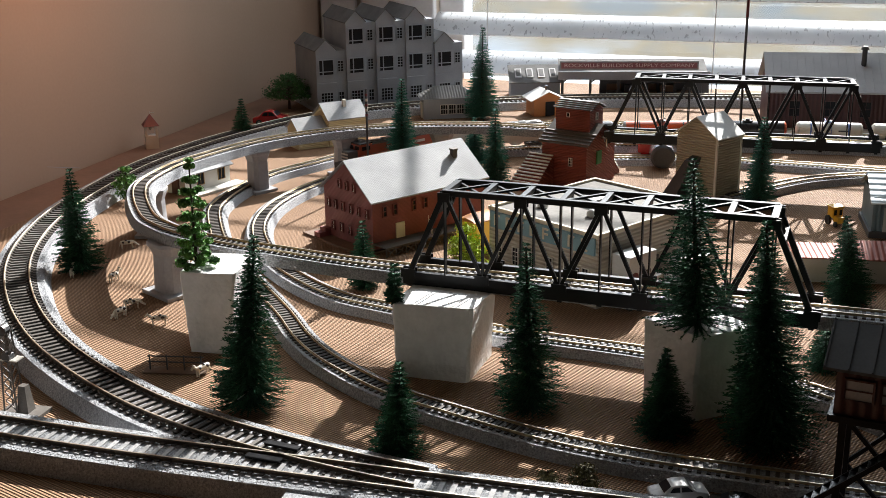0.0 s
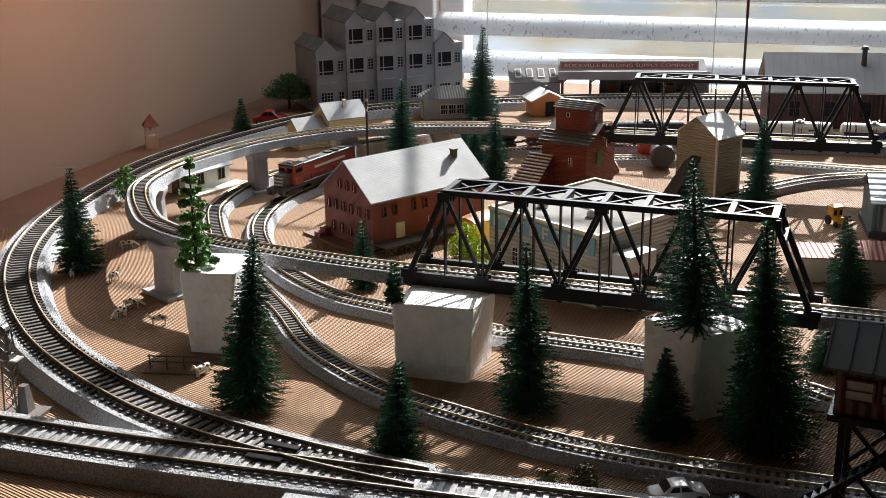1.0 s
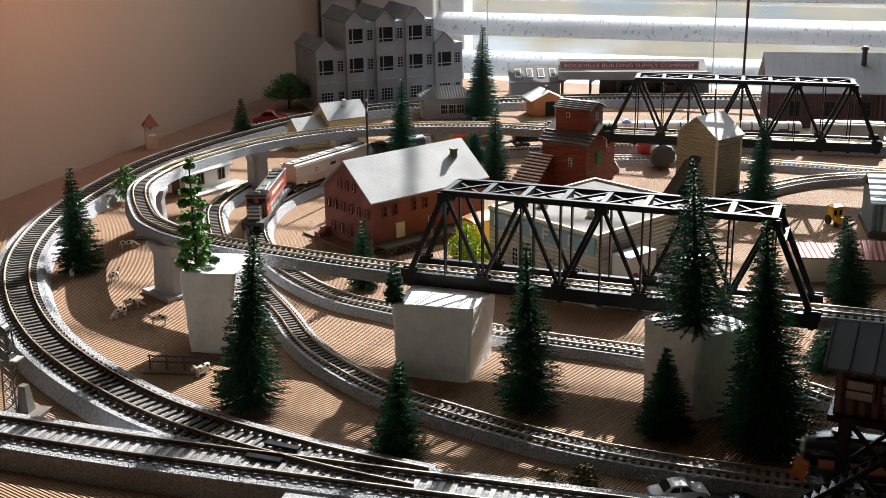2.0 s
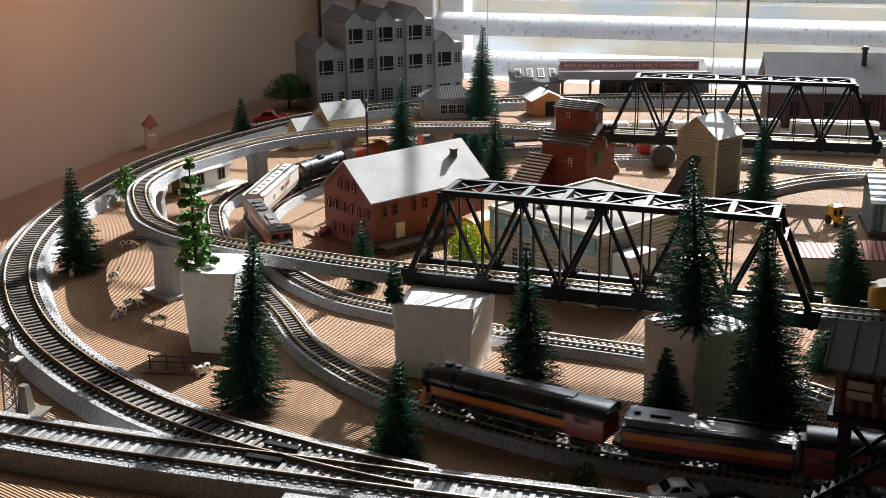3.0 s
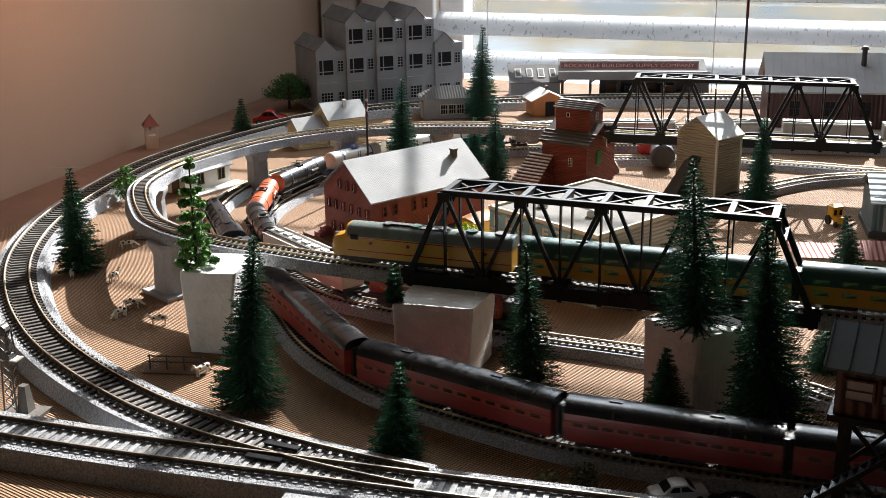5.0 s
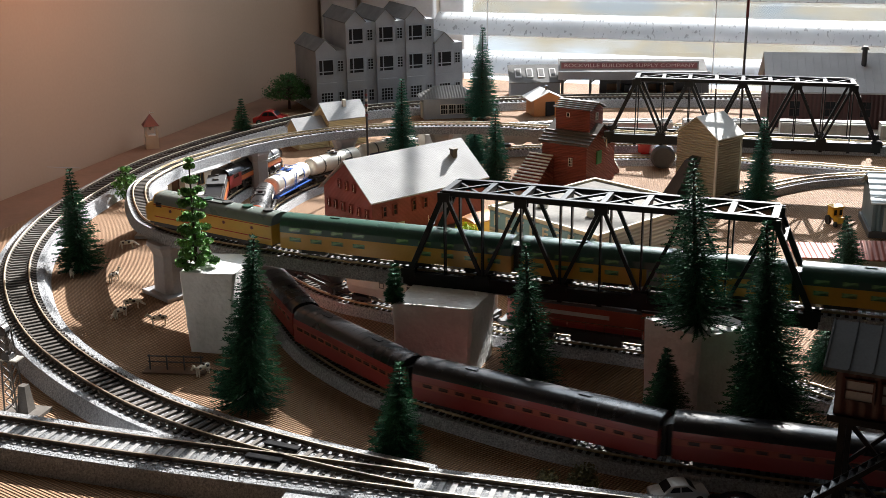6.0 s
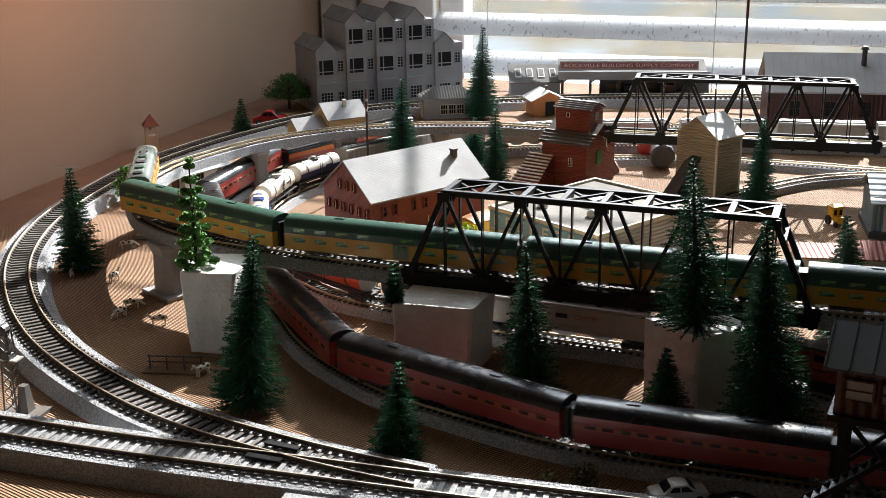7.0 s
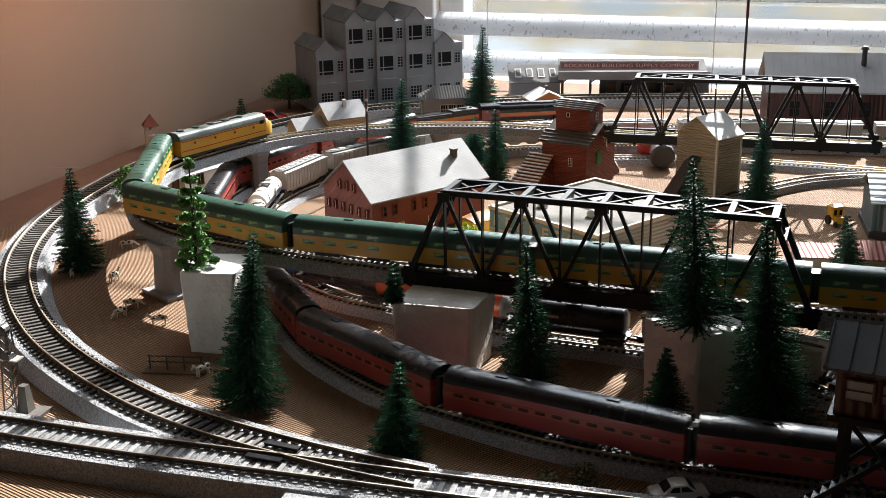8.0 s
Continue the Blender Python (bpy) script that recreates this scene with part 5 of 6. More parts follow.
part("lamp_head", Geo().tube((0, -0.004, 0.052), (0, 0.001, 0.052), 0.0032).tube((0.001, -0.004, 0.036), (0.001, 0.001, 0.036), 0.0028), M["darkgrey"], ls)
part("platform", Geo().box(0.002, 0, 0.034, 0.011, 0.008, 0.0008), M["trim"], ls)


# ---- vehicles standing about ----
def car(name, label, m, ma, l, w, h):
    th = thing(name, label, "car", m)
    prof = [(-0.5, 0.22), (-0.5, 0.5), (-0.42, 0.58), (-0.30, 0.64), (-0.17, 0.93), (-0.08, 1.0), (0.06, 1.0), (0.13, 0.95), (0.27, 0.66), (0.46, 0.55), (0.5, 0.42), (0.5, 0.2)]
    rings = []
    for t, s in ((-0.5, 0.9), (-0.44, 1.0), (0.44, 1.0), (0.5, 0.9)):
        rings.append([(x * l * (1 if s == 1 else 0.985), t * w * (0.82 if z > 0.7 else 1.0), z * h * (1 if s == 1 or z < 0.3 else 0.96)) for x, z in prof])
    part("body", Geo().loft(rings), ma, th, bevel=0.0004, smooth=True)
    for sg in (-1, 1):
        part("side_glass", Geo().add([(-0.21 * l, sg * w * 0.500, h * 0.69), (-0.15 * l, sg * w * 0.440, h * 0.90), (-0.03 * l, sg * w * 0.436, h * 0.92), (-0.03 * l, sg * w * 0.500, h * 0.69)], [(0, 1, 2, 3)]).add([(-0.005 * l, sg * w * 0.500, h * 0.69), (-0.005 * l, sg * w * 0.436, h * 0.92), (0.10 * l, sg * w * 0.436, h * 0.92), (0.20 * l, sg * w * 0.500, h * 0.69)], [(0, 1, 2, 3)]), M["window"], th)
        for x in (-0.3, 0.31):
            wl = part("wheel", Geo().tube((x * l, sg * w * 0.36, h * 0.22), (x * l, sg * w * 0.505, h * 0.22), h * 0.22, n=14), M["rubber"], th)
            part("rim", Geo().tube((x * l, sg * w * 0.5, h * 0.22), (x * l, sg * w * 0.512, h * 0.22), h * 0.12, n=12), M["silver"], wl)
    part("windscreen", Geo().add([(0.135 * l, -w * 0.36, h * 0.96), (0.135 * l, w * 0.36, h * 0.96), (0.262 * l, w * 0.41, h * 0.70), (0.262 * l, -w * 0.41, h * 0.70)], [(0, 1, 2, 3)]), M["window"], th)
    part("rear_glass", Geo().add([(-0.175 * l, -w * 0.36, h * 0.95), (-0.175 * l, w * 0.36, h * 0.95), (-0.30 * l, w * 0.41, h * 0.67), (-0.30 * l, -w * 0.41, h * 0.67)], [(0, 1, 2, 3)]), M["window"], th)
    return th


car("toy_car", "silver-white toy car parked beside the front track", pose(0.114, 0.5045, 0, 0, 0, 6), material("silver_white_paint", (0.62, 0.63, 0.64), (0.54, 0.55, 0.56), rough=0.3, bump=0), 0.029, 0.0115, 0.0102)
car("toy_car", "black toy car parked beside the front track", pose(0.141, 0.4925, 0, 0, 0, -14), M["blackpaint"], 0.030, 0.0115, 0.0085)
car("toy_car", "glossy red sports car on the mat", pose(-0.2135, 1.432, 0, 0, 0, -8), M["red"], 0.042, 0.020, 0.019)

tr = thing("box_truck", "white box truck with dark red and black side marks", "truck", pose(0.135, 0.776, 0, 0, 0, 42))
part("box", Geo().box(0, 0, 0.0230, 0.030, 0.016, 0.035), M["whiteroof"], tr, bevel=0.0006)
part("cab", Geo().box(0.020, 0, 0.012, 0.010, 0.0145, 0.016), M["whiteroof"], tr, bevel=0.001)
part("logo_mark", Geo().tube((-0.0088, -0.0079, 0.0245), (-0.0088, -0.0084, 0.0245), 0.0040, n=12), M["maroon"], tr, "round dark red mark")
for x in (-0.001, 0.006):
    part("mark_bar", Geo().box(x, -0.0082, 0.0245, 0.0046, 0.0006, 0.0066), M["blackpaint"], tr, "plain dark bar")
part("chassis", Geo().box(0.003, 0, 0.0045, 0.040, 0.010, 0.003), M["black"], tr)
for x in (-0.010, 0.018):
    for y in (-0.0058, 0.0058):
        part("wheel", Geo().tube((x, y - 0.0015, 0.0035), (x, y + 0.0015, 0.0035), 0.0035, n=14), M["rubber"], tr)
tr2 = thing("box_truck", "plain white box truck parked along the factory", "truck", pose(0.186, 0.812, 0, 0, 0, 42))
part("box", Geo().box(0, 0, 0.0155, 0.036, 0.015, 0.021), M["whiteroof"], tr2, bevel=0.0006)
part("cab", Geo().box(-0.023, 0, 0.010, 0.010, 0.0135, 0.014), M["whiteroof"], tr2, bevel=0.001)
for x in (-0.022, 0.010):
    for y in (-0.0058, 0.0058):
        part("wheel", Geo().tube((x, y - 0.0015, 0.0035), (x, y + 0.0015, 0.0035), 0.0035, n=14), M["rubber"], tr2)
part("chassis", Geo().box(-0.004, 0, 0.0045, 0.044, 0.010, 0.003), M["black"], tr2)

yc = thing("yellow_wagon", "yellow open wagon with a tarpaulin beside the factory", "wagon", pose(0.037, 0.905, 0, 0, 0, 42))
part("body", Geo().box(0, 0, 0.018, 0.052, 0.022, 0.026), M["yellow"], yc, bevel=0.0006)
for k in range(7):
    for y in (-0.0115, 0.0115):
        part("rib", Geo().box(-0.024 + k * 0.008, y, 0.018, 0.0012, 0.001, 0.026), M["yellow"], yc)
part("load", Geo().loft([[(x, y, 0.0305 + q * (1 - (y / 0.0115) ** 2)) for y in (-0.011, -0.007, 0, 0.007, 0.011)] + [(x, 0.011, 0.030), (x, -0.011, 0.030)] for x, q in ((-0.025, 0.003), (-0.012, 0.0055), (0.0, 0.0045), (0.013, 0.0058), (0.025, 0.003))]), M["orange"], yc, "ochre tarpaulin over a heaped load", smooth=True)
part("underframe", Geo().box(0, 0, 0.0035, 0.050, 0.012, 0.003), M["black"], yc)
for x in (-0.016, 0.016):
    for y in (-0.005, 0.005):
        part("wheel", Geo().tube((x, y - 0.001, 0.0028), (x, y + 0.001, 0.0028), 0.0028, n=12), M["black"], yc)

yt = thing("yellow_tractor", "small yellow tractor with a square cab", "tractor", pose(0.343, 0.972, 0, 0, 0, 10))
yt.scale = (0.76, 0.76, 0.76)
part("cab", Geo().box(0, 0, 0.0145, 0.013, 0.012, 0.012), M["yellow"], yt, bevel=0.0006)
part("roof", Geo().box(0, 0, 0.021, 0.0150, 0.0140, 0.0014), M["yellow"], yt)
part("hood", Geo().box(0, -0.009, 0.0075, 0.008, 0.012, 0.007), M["yellow"], yt, bevel=0.0006)
for x in (-0.0033, 0.0033):
    window_at(yt, pose(x, -0.0062, 0.0150), 0.0042, 0.007, M["yellow"], (1, 1), 0.0006, 0.0005)
for x in (-0.0075, 0.0075):
    part("wheel", Geo().tube((x - 0.0016, 0.001, 0.0052), (x + 0.0016, 0.001, 0.0052), 0.0052, n=16), M["rubber"], yt)
    part("wheel", Geo().tube((x * 0.8 - 0.0012, -0.013, 0.003), (x * 0.8 + 0.0012, -0.013, 0.003), 0.003, n=14), M["rubber"], yt)

tk = thing("storage_tank", "grey storage tank with a dark end on a red cradle", "tank", pose(0.232, 1.195, 0, 0, 0, -97))
part("tank", Geo().tube((-0.030, 0, 0.0135), (0.020, 0, 0.0135), 0.0125, n=24), M["silver"], tk, smooth=True)
part("tank_end", Geo().tube((0.020, 0, 0.0135), (0.0225, 0, 0.0135), 0.0126, 0.0100, n=24), material("grey_tank_end", (0.07, 0.07, 0.075), (0.03, 0.03, 0.03), rough=0.5), tk, "dark grey rounded tank end", smooth=True)
part("cradle", Geo().box(-0.020, -0.004, 0.005, 0.012, 0.034, 0.010), M["red"], tk, "red cradle")
part("hatch", Geo().tube((-0.004, 0, 0.0255), (-0.004, 0, 0.0285), 0.0035), M["silver"], tk)
part("red_box", Geo().box(-0.022, -0.016, 0.019, 0.020, 0.016, 0.018), M["red"], tk, "red housing behind the tank", bevel=0.001)


# ---- cattle ----
def cow(x, y, turn, graze, label):
    th = thing("cow", label, "cow", pose(x, y, 0, 0, 0, turn), "grazing cattle")
    th.scale = (0.86, 0.86, 0.86)
    b = Geo()
    b.loft([[(u, 0.0019 * w * math.cos(math.tau * i / 10), 0.0062 + 0.0021 * w * math.sin(math.tau * i / 10)) for i in range(10)] for u, w in ((-0.0066, 0.5), (-0.0058, 0.95), (-0.002, 1.05), (0.002, 1.0), (0.0052, 0.9), (0.0062, 0.45))])
    part("body", b, M["cow"], th, smooth=True)
    hz = 0.0028 if graze else 0.0082
    part("head", Geo().tube((0.0055, 0, 0.0068), (0.0085, 0, hz + 0.0012), 0.0011, 0.0010, 8).tube((0.0082, 0, hz + 0.0014), (0.0108, 0, hz - 0.0006), 0.0011, 0.0007, 8).box(0.0083, 0, hz + 0.0022, 0.0005, 0.0034, 0.0006), M["cow"], th)
    for u in (-0.0052, 0.0046):
        for v in (-0.0012, 0.0012):
            part("leg", Geo().tube((u, v, 0), (u, v, 0.0052), 0.0005, 0.0008, 6), M["cow"], th)
    part("tail", Geo().tube((-0.0066, 0, 0.0072), (-0.0074, 0, 0.003), 0.0003, 0.0002, 5), M["cow"], th)
    for u, v, w in ((-0.0035, 0.0016, 0.0022), (0.0015, -0.0019, 0.0020), (0.0035, 0.0017, 0.0016), (-0.004, -0.0018, 0.0018), (-0.001, 0.0, 0.0018)):
        part("patch", Geo().ball((u, v * 0.78, 0.0064 + (0.0018 if v == 0 else 0.0003)), w * 0.78, 8, 5, 0.7), M["blackpaint"], th, "black coat patch", smooth=True)
    return th


for x, y, a, gz in ((-0.264, 0.925, 20, 1), (-0.253, 0.842, 70, 0), (-0.224, 0.782, 15, 1), (-0.228, 0.764, 240, 1), (-0.197, 0.748, 190, 0), (-0.150, 0.662, 235, 0), (-0.289, 0.855, 100, 0)):
    cow(x, y, a, gz, "small black and white toy cow on the mat")


# ---- trains ----
M["up_yellow"] = material("railway_yellow_paint", (0.62, 0.34, 0.03), (0.55, 0.29, 0.025), rough=0.35, fine=900, broad=60, bump=0.05, coat=0.2)
M["up_green"] = material("dark_green_roof_paint", (0.028, 0.085, 0.062), (0.02, 0.065, 0.048), rough=0.33, fine=900, broad=60, bump=0.05)
M["up_grey"] = material("grey_green_roof_paint", (0.22, 0.25, 0.24), (0.17, 0.20, 0.19), rough=0.35, fine=900, broad=60, bump=0.05)
M["up_roof"] = material("silvery_grey_green_roof_paint", (0.16, 0.19, 0.175), (0.125, 0.15, 0.14), rough=0.3, fine=900, broad=60, bump=0.05)
M["dl_red"] = material("deep_red_coach_paint", (0.29, 0.030, 0.026), (0.24, 0.025, 0.021), rough=0.35, fine=900, broad=60, bump=0.05, coat=0.2)
M["dl_orange"] = material("orange_coach_stripe", (0.58, 0.16, 0.025), (0.50, 0.13, 0.02), rough=0.35, fine=900, broad=60, bump=0.05, coat=0.2)
M["dl_stripe"] = material("dull_orange_red_band", (0.36, 0.062, 0.028), (0.29, 0.05, 0.024), rough=0.35, fine=900, broad=60, bump=0.05, coat=0.2)
M["dl_black"] = material("satin_black_roof_paint", (0.010, 0.010, 0.013), (0.014, 0.014, 0.017), rough=0.3, fine=900, broad=12, bump=0.04)
M["under"] = material("black_underframe", (0.015, 0.015, 0.016), (0.03, 0.029, 0.028), rough=0.5)
M["wheel"] = material("steel_wheel", (0.45, 0.43, 0.41), (0.3, 0.29, 0.28), rough=0.25, metal=1.0)
# bright green patches paint glints and light shining through into the window colour
M["coach_glass"] = material("green_tinted_coach_glass", (0.36, 0.62, 0.26), (0.06, 0.15, 0.07), rough=0.05, fine=250, broad=120, bump=0, mix=0.8)
M["fr_red"] = material("brick_red_engine_paint", (0.34, 0.065, 0.03), (0.27, 0.05, 0.025), rough=0.4, fine=900, broad=60, bump=0.05)
M["fr_grey"] = material("dark_grey_engine_paint", (0.10, 0.10, 0.105), (0.07, 0.07, 0.073), rough=0.4, fine=900, broad=60, bump=0.05)
M["dl_glass"] = material("pale_coach_glass", (0.10, 0.05, 0.04), (0.035, 0.02, 0.018), rough=0.12, fine=250, broad=120, bump=0, mix=0.8)
M["tank_black"] = material("satin_black_tank", (0.02, 0.02, 0.022), (0.035, 0.035, 0.036), rough=0.3, fine=500, broad=60, bump=0.05)
M["tank_orange"] = material("orange_red_tank", (0.56, 0.10, 0.03), (0.46, 0.08, 0.025), rough=0.35, fine=500, broad=60, bump=0.05)
M["tank_white"] = material("off_white_tank", (0.72, 0.69, 0.62), (0.6, 0.57, 0.5), rough=0.35, fine=500, broad=60, bump=0.05)
M["tank_silver"] = material("silver_grey_tank", (0.42, 0.42, 0.42), (0.34, 0.34, 0.34), rough=0.32, fine=500, broad=60, bump=0.05)
M["tank_blue"] = material("bright_blue_frame", (0.03, 0.12, 0.48), (0.02, 0.09, 0.36), rough=0.35)
M["tank_navy"] = material("navy_lower_tank", (0.02, 0.03, 0.10), (0.015, 0.022, 0.07), rough=0.35)
M["hopper_white"] = material("cream_white_hopper", (0.60, 0.56, 0.50), (0.50, 0.46, 0.41), rough=0.45, fine=500, broad=50)
M["hopper_grey"] = material("light_grey_hopper", (0.46, 0.45, 0.42), (0.37, 0.36, 0.34), rough=0.45, fine=500, broad=50)
VEHICLES = []  # (thing, way, offset of its middle behind the nose, length, train)


def bogie(parent, x, base=0.0125, w=0.0105):
    b = part("bogie", Geo().box(x, 0, 0.0034, base + 0.004, w, 0.0018).box(x, -w * 0.52, 0.0030, base + 0.003, 0.0012, 0.0026).box(x, w * 0.52, 0.0030, base + 0.003, 0.0012, 0.0026).tube((x, 0, 0.004), (x, 0, 0.0062), 0.002), M["under"], parent)
    for dx in (-base / 2, base / 2):
        part("wheelset", Geo().tube((x + dx, -0.0052, 0.0026), (x + dx, -0.0040, 0.0026), 0.0026, n=14).tube((x + dx, 0.0040, 0.0026), (x + dx, 0.0052, 0.0026), 0.0026, n=14).tube((x + dx, -0.004, 0.0026), (x + dx, 0.004, 0.0026), 0.0006, n=6), M["wheel"], b)
    return b


def coach_ring(x, w, floor, eave, top, inset=0.0):
    """A coach's cross-section at x: flat sides, rounded roof."""
    h = w / 2 - inset
    return [(x, -h, floor), (x, -h, eave), (x, -h * 0.93, eave + (top - eave) * 0.45), (x, -h * 0.72, eave + (top - eave) * 0.78), (x, -h * 0.4, eave + (top - eave) * 0.95), (x, 0, top),
            (x, h * 0.4, eave + (top - eave) * 0.95), (x, h * 0.72, eave + (top - eave) * 0.78), (x, h * 0.93, eave + (top - eave) * 0.45), (x, h, eave), (x, h, floor)]


def coach(label, l, lower, upper, roof, split, glass_mat, two_rows, stripe=None, doors=0):
    """A passenger coach: lower side, upper band, roof, windows, bogies, end diaphragms."""
    th = thing("passenger_coach", label, "railway coach")
    w, fl, ev, tp = 0.0190, 0.0052, 0.0205, 0.0268
    part("body", Geo().box(0, 0, (fl + split) / 2, l, w, split - fl), lower, th)
    part("upper_side", Geo().box(0, 0, (split + ev) / 2, l, w, ev - split), upper, th)
    ring = lambda x, k=1.0: [(x, y * k, z if z > ev + 1e-6 else ev) for _, y, z in coach_ring(x, w, ev, ev, tp)]
    part("roof", Geo().loft([ring(-l / 2, 0.97), ring(-l / 2 + 0.003), ring(l / 2 - 0.003), ring(l / 2, 0.97)]), roof, th, smooth=True)
    first = None
    for k in range(15):
        x = -l / 2 + l * (k + 0.5) / 15
        if first is None:
            rib = [(0, y * 1.006, ev + (z - ev) * 1.02) for _, y, z in coach_ring(0, w, ev, ev, tp)]
            first = part("roof_seam", Geo().loft([[(-0.00025, y, z) for _, y, z in rib], [(0.00025, y, z) for _, y, z in rib]]), roof, th, m=pose(x, 0, 0))
        else:
            twin(first, th, pose(x, 0, 0))
    for x in (-l * 0.2, l * 0.27):
        part("roof_vent", Geo().box(x, 0, tp, 0.007, 0.003, 0.001), roof, th)
    if stripe:
        part("stripe", Geo().box(0, 0, 0.0148, l + 0.0003, w + 0.0005, 0.0036), stripe, th, "dull orange-red band along the windows")
    rows = ((0.0118, 0.0018), (0.0186, 0.0015)) if two_rows else ((0.0150, 0.0019),)
    pane = {}
    for r, (z, hh) in enumerate(rows):
        n = 10 if two_rows else 13
        for k in range(n):
            x = -l * 0.43 + l * 0.86 * k / (n - 1)
            if two_rows and (k in (4, 5) and r == 0 or k == 5 and r == 1):
                continue
            ww = 0.0072 if two_rows else 0.0058
            for sg in (-1, 1):
                if (r, sg) not in pane:
                    pane[r, sg] = part("window", Geo().box(0, 0, 0, ww, 0.0005, hh).box(0, -sg * 0.0002, 0, ww + 0.0012, 0.0004, hh + 0.0010), glass_mat, th, m=pose(x, sg * (w / 2 + 0.0002), z))
                else:
                    twin(pane[r, sg], th, pose(x, sg * (w / 2 + 0.0002), z))
    for sg in (-1, 1):
        if doors:
            dr = part("door", Geo().box(-l * 0.02, sg * (w / 2 + 0.0002), 0.0110, 0.0105, 0.0006, 0.0098), M["up_grey"], th, "grey double door")
            part("door_window", Geo().box(-l * 0.02 - 0.0025, sg * (w / 2 + 0.0006), 0.0135, 0.003, 0.0004, 0.003).box(-l * 0.02 + 0.0025, sg * (w / 2 + 0.0006), 0.0135, 0.003, 0.0004, 0.003), glass_mat, dr)
        part("diaphragm", Geo().box(sg * (l / 2 + 0.0012), 0, 0.0135, 0.0026, 0.0095, 0.017), M["under"], th)
    part("underframe", Geo().box(0, 0, 0.0046, l * 0.96, 0.011, 0.0018).box(-l * 0.08, 0, 0.0034, l * 0.16, 0.0125, 0.0032).box(l * 0.13, 0, 0.0036, l * 0.1, 0.0125, 0.0028), M["under"], th)
    for sg in (-1, 1):
        bogie(th, sg * l * 0.36, 0.015)
    return th


def nose_diesel(label, l):
    """A streamlined diesel with a rounded nose and a fan-studded roof."""
    th = thing("passenger_diesel", label, "locomotive")
    w, fl, ev, tp = 0.0190, 0.0055, 0.0205, 0.0265

    def rings(z0, z1, stations):
        out = []
        for x, k, top in stations:
            out.append([(x, y * k, min(max(z, z0), z1) if z < ev + 1e-6 else ev + (z - ev) * top) for _, y, z in coach_ring(x, w, z0, ev, tp)])
        return out

    nose = [(-l / 2, 1, 1), (l / 2 - 0.013, 1, 1), (l / 2 - 0.0115, 1, 0.95)]
    part("body", Geo().loft([[(x, y, max(z, fl)) for x, y, z in r] for r in rings(fl, 0.0185, nose)]), M["up_yellow"], th, smooth=True)
    part("nose", Geo().loft([[(l / 2 - 0.0115 + dx, w / 2 * k * c, fl + (hh - fl) * s) for c, s in ((-1, 0), (-1, 0.7), (-0.8, 0.92), (0, 1), (0.8, 0.92), (1, 0.7), (1, 0))] for dx, k, hh in ((0, 1, 0.0225), (0.003, 0.99, 0.0203), (0.0065, 0.95, 0.0192), (0.0098, 0.80, 0.0175), (0.0115, 0.5, 0.0145))]), M["up_yellow"], th, "rounded yellow nose", smooth=True)
    part("roof", Geo().loft([[(x, y * 1.004, ev - 0.0012 if z < ev + 1e-6 else ev + (z - ev) * 1.012) for _, y, z in coach_ring(x, w, ev, ev, tp)] for x in (-l / 2 - 0.0002, l / 2 - 0.013)]), M["up_roof"], th, "silvery grey-green roof", smooth=True)
    for k in range(5):
        part("roof_fan", Geo().tube((-l * 0.42 + k * 0.019, 0, tp - 0.0002), (-l * 0.42 + k * 0.019, 0, tp + 0.0011), 0.0042, 0.0036, 14), M["up_green"] if k % 2 else M["under"], th)
    part("exhaust", Geo().box(0.014, 0, tp + 0.0004, 0.016, 0.004, 0.0016).box(-0.004, 0.0035, tp, 0.02, 0.001, 0.001).box(-0.004, -0.0035, tp, 0.02, 0.001, 0.001), M["under"], th)
    for sg in (-1, 1):
        part("windscreen", Geo().add([(l / 2 - 0.0122, sg * 0.0008, 0.0208), (l / 2 - 0.0122, sg * 0.0078, 0.0205), (l / 2 - 0.0138, sg * 0.0070, 0.0246), (l / 2 - 0.0138, sg * 0.0008, 0.0254), (l / 2 - 0.0110, sg * 0.0008, 0.0208), (l / 2 - 0.0110, sg * 0.0078, 0.0205), (l / 2 - 0.0126, sg * 0.0070, 0.0246), (l / 2 - 0.0126, sg * 0.0008, 0.0254)], [(0, 1, 2, 3), (4, 7, 6, 5), (0, 4, 5, 1), (1, 5, 6, 2), (2, 6, 7, 3), (3, 7, 4, 0)]), M["window"], th)
        part("cab_window", Geo().box(l / 2 - 0.018, sg * w / 2, 0.0188, 0.0055, 0.0006, 0.0034), M["window"], th)
        part("belt_line", Geo().box(-0.006, sg * w / 2, 0.0098, l - 0.014, 0.0006, 0.0006).box(-0.006, sg * w / 2, 0.0185, l - 0.014, 0.0006, 0.0005), M["red"], th, "thin red line")
        for k in range(4):
            part("porthole", Geo().tube((-l * 0.36 + k * 0.026, sg * (w / 2 - 0.0004), 0.0155), (-l * 0.36 + k * 0.026, sg * (w / 2 + 0.0004), 0.0155), 0.0012, n=12), M["maroon"], th)
    part("headlight", Geo().tube((l / 2 - 0.0040, 0, 0.0172), (l / 2 - 0.0005, 0, 0.0170), 0.0016, n=12), M["silver"], th)
    part("underframe", Geo().box(-0.002, 0, 0.0048, l * 0.93, 0.0165, 0.0022).box(0, 0, 0.0032, l * 0.26, 0.0125, 0.0032), M["under"], th)
    for sg in (-1, 1):
        bogie(th, sg * l * 0.33, 0.022, 0.0125)
    return th


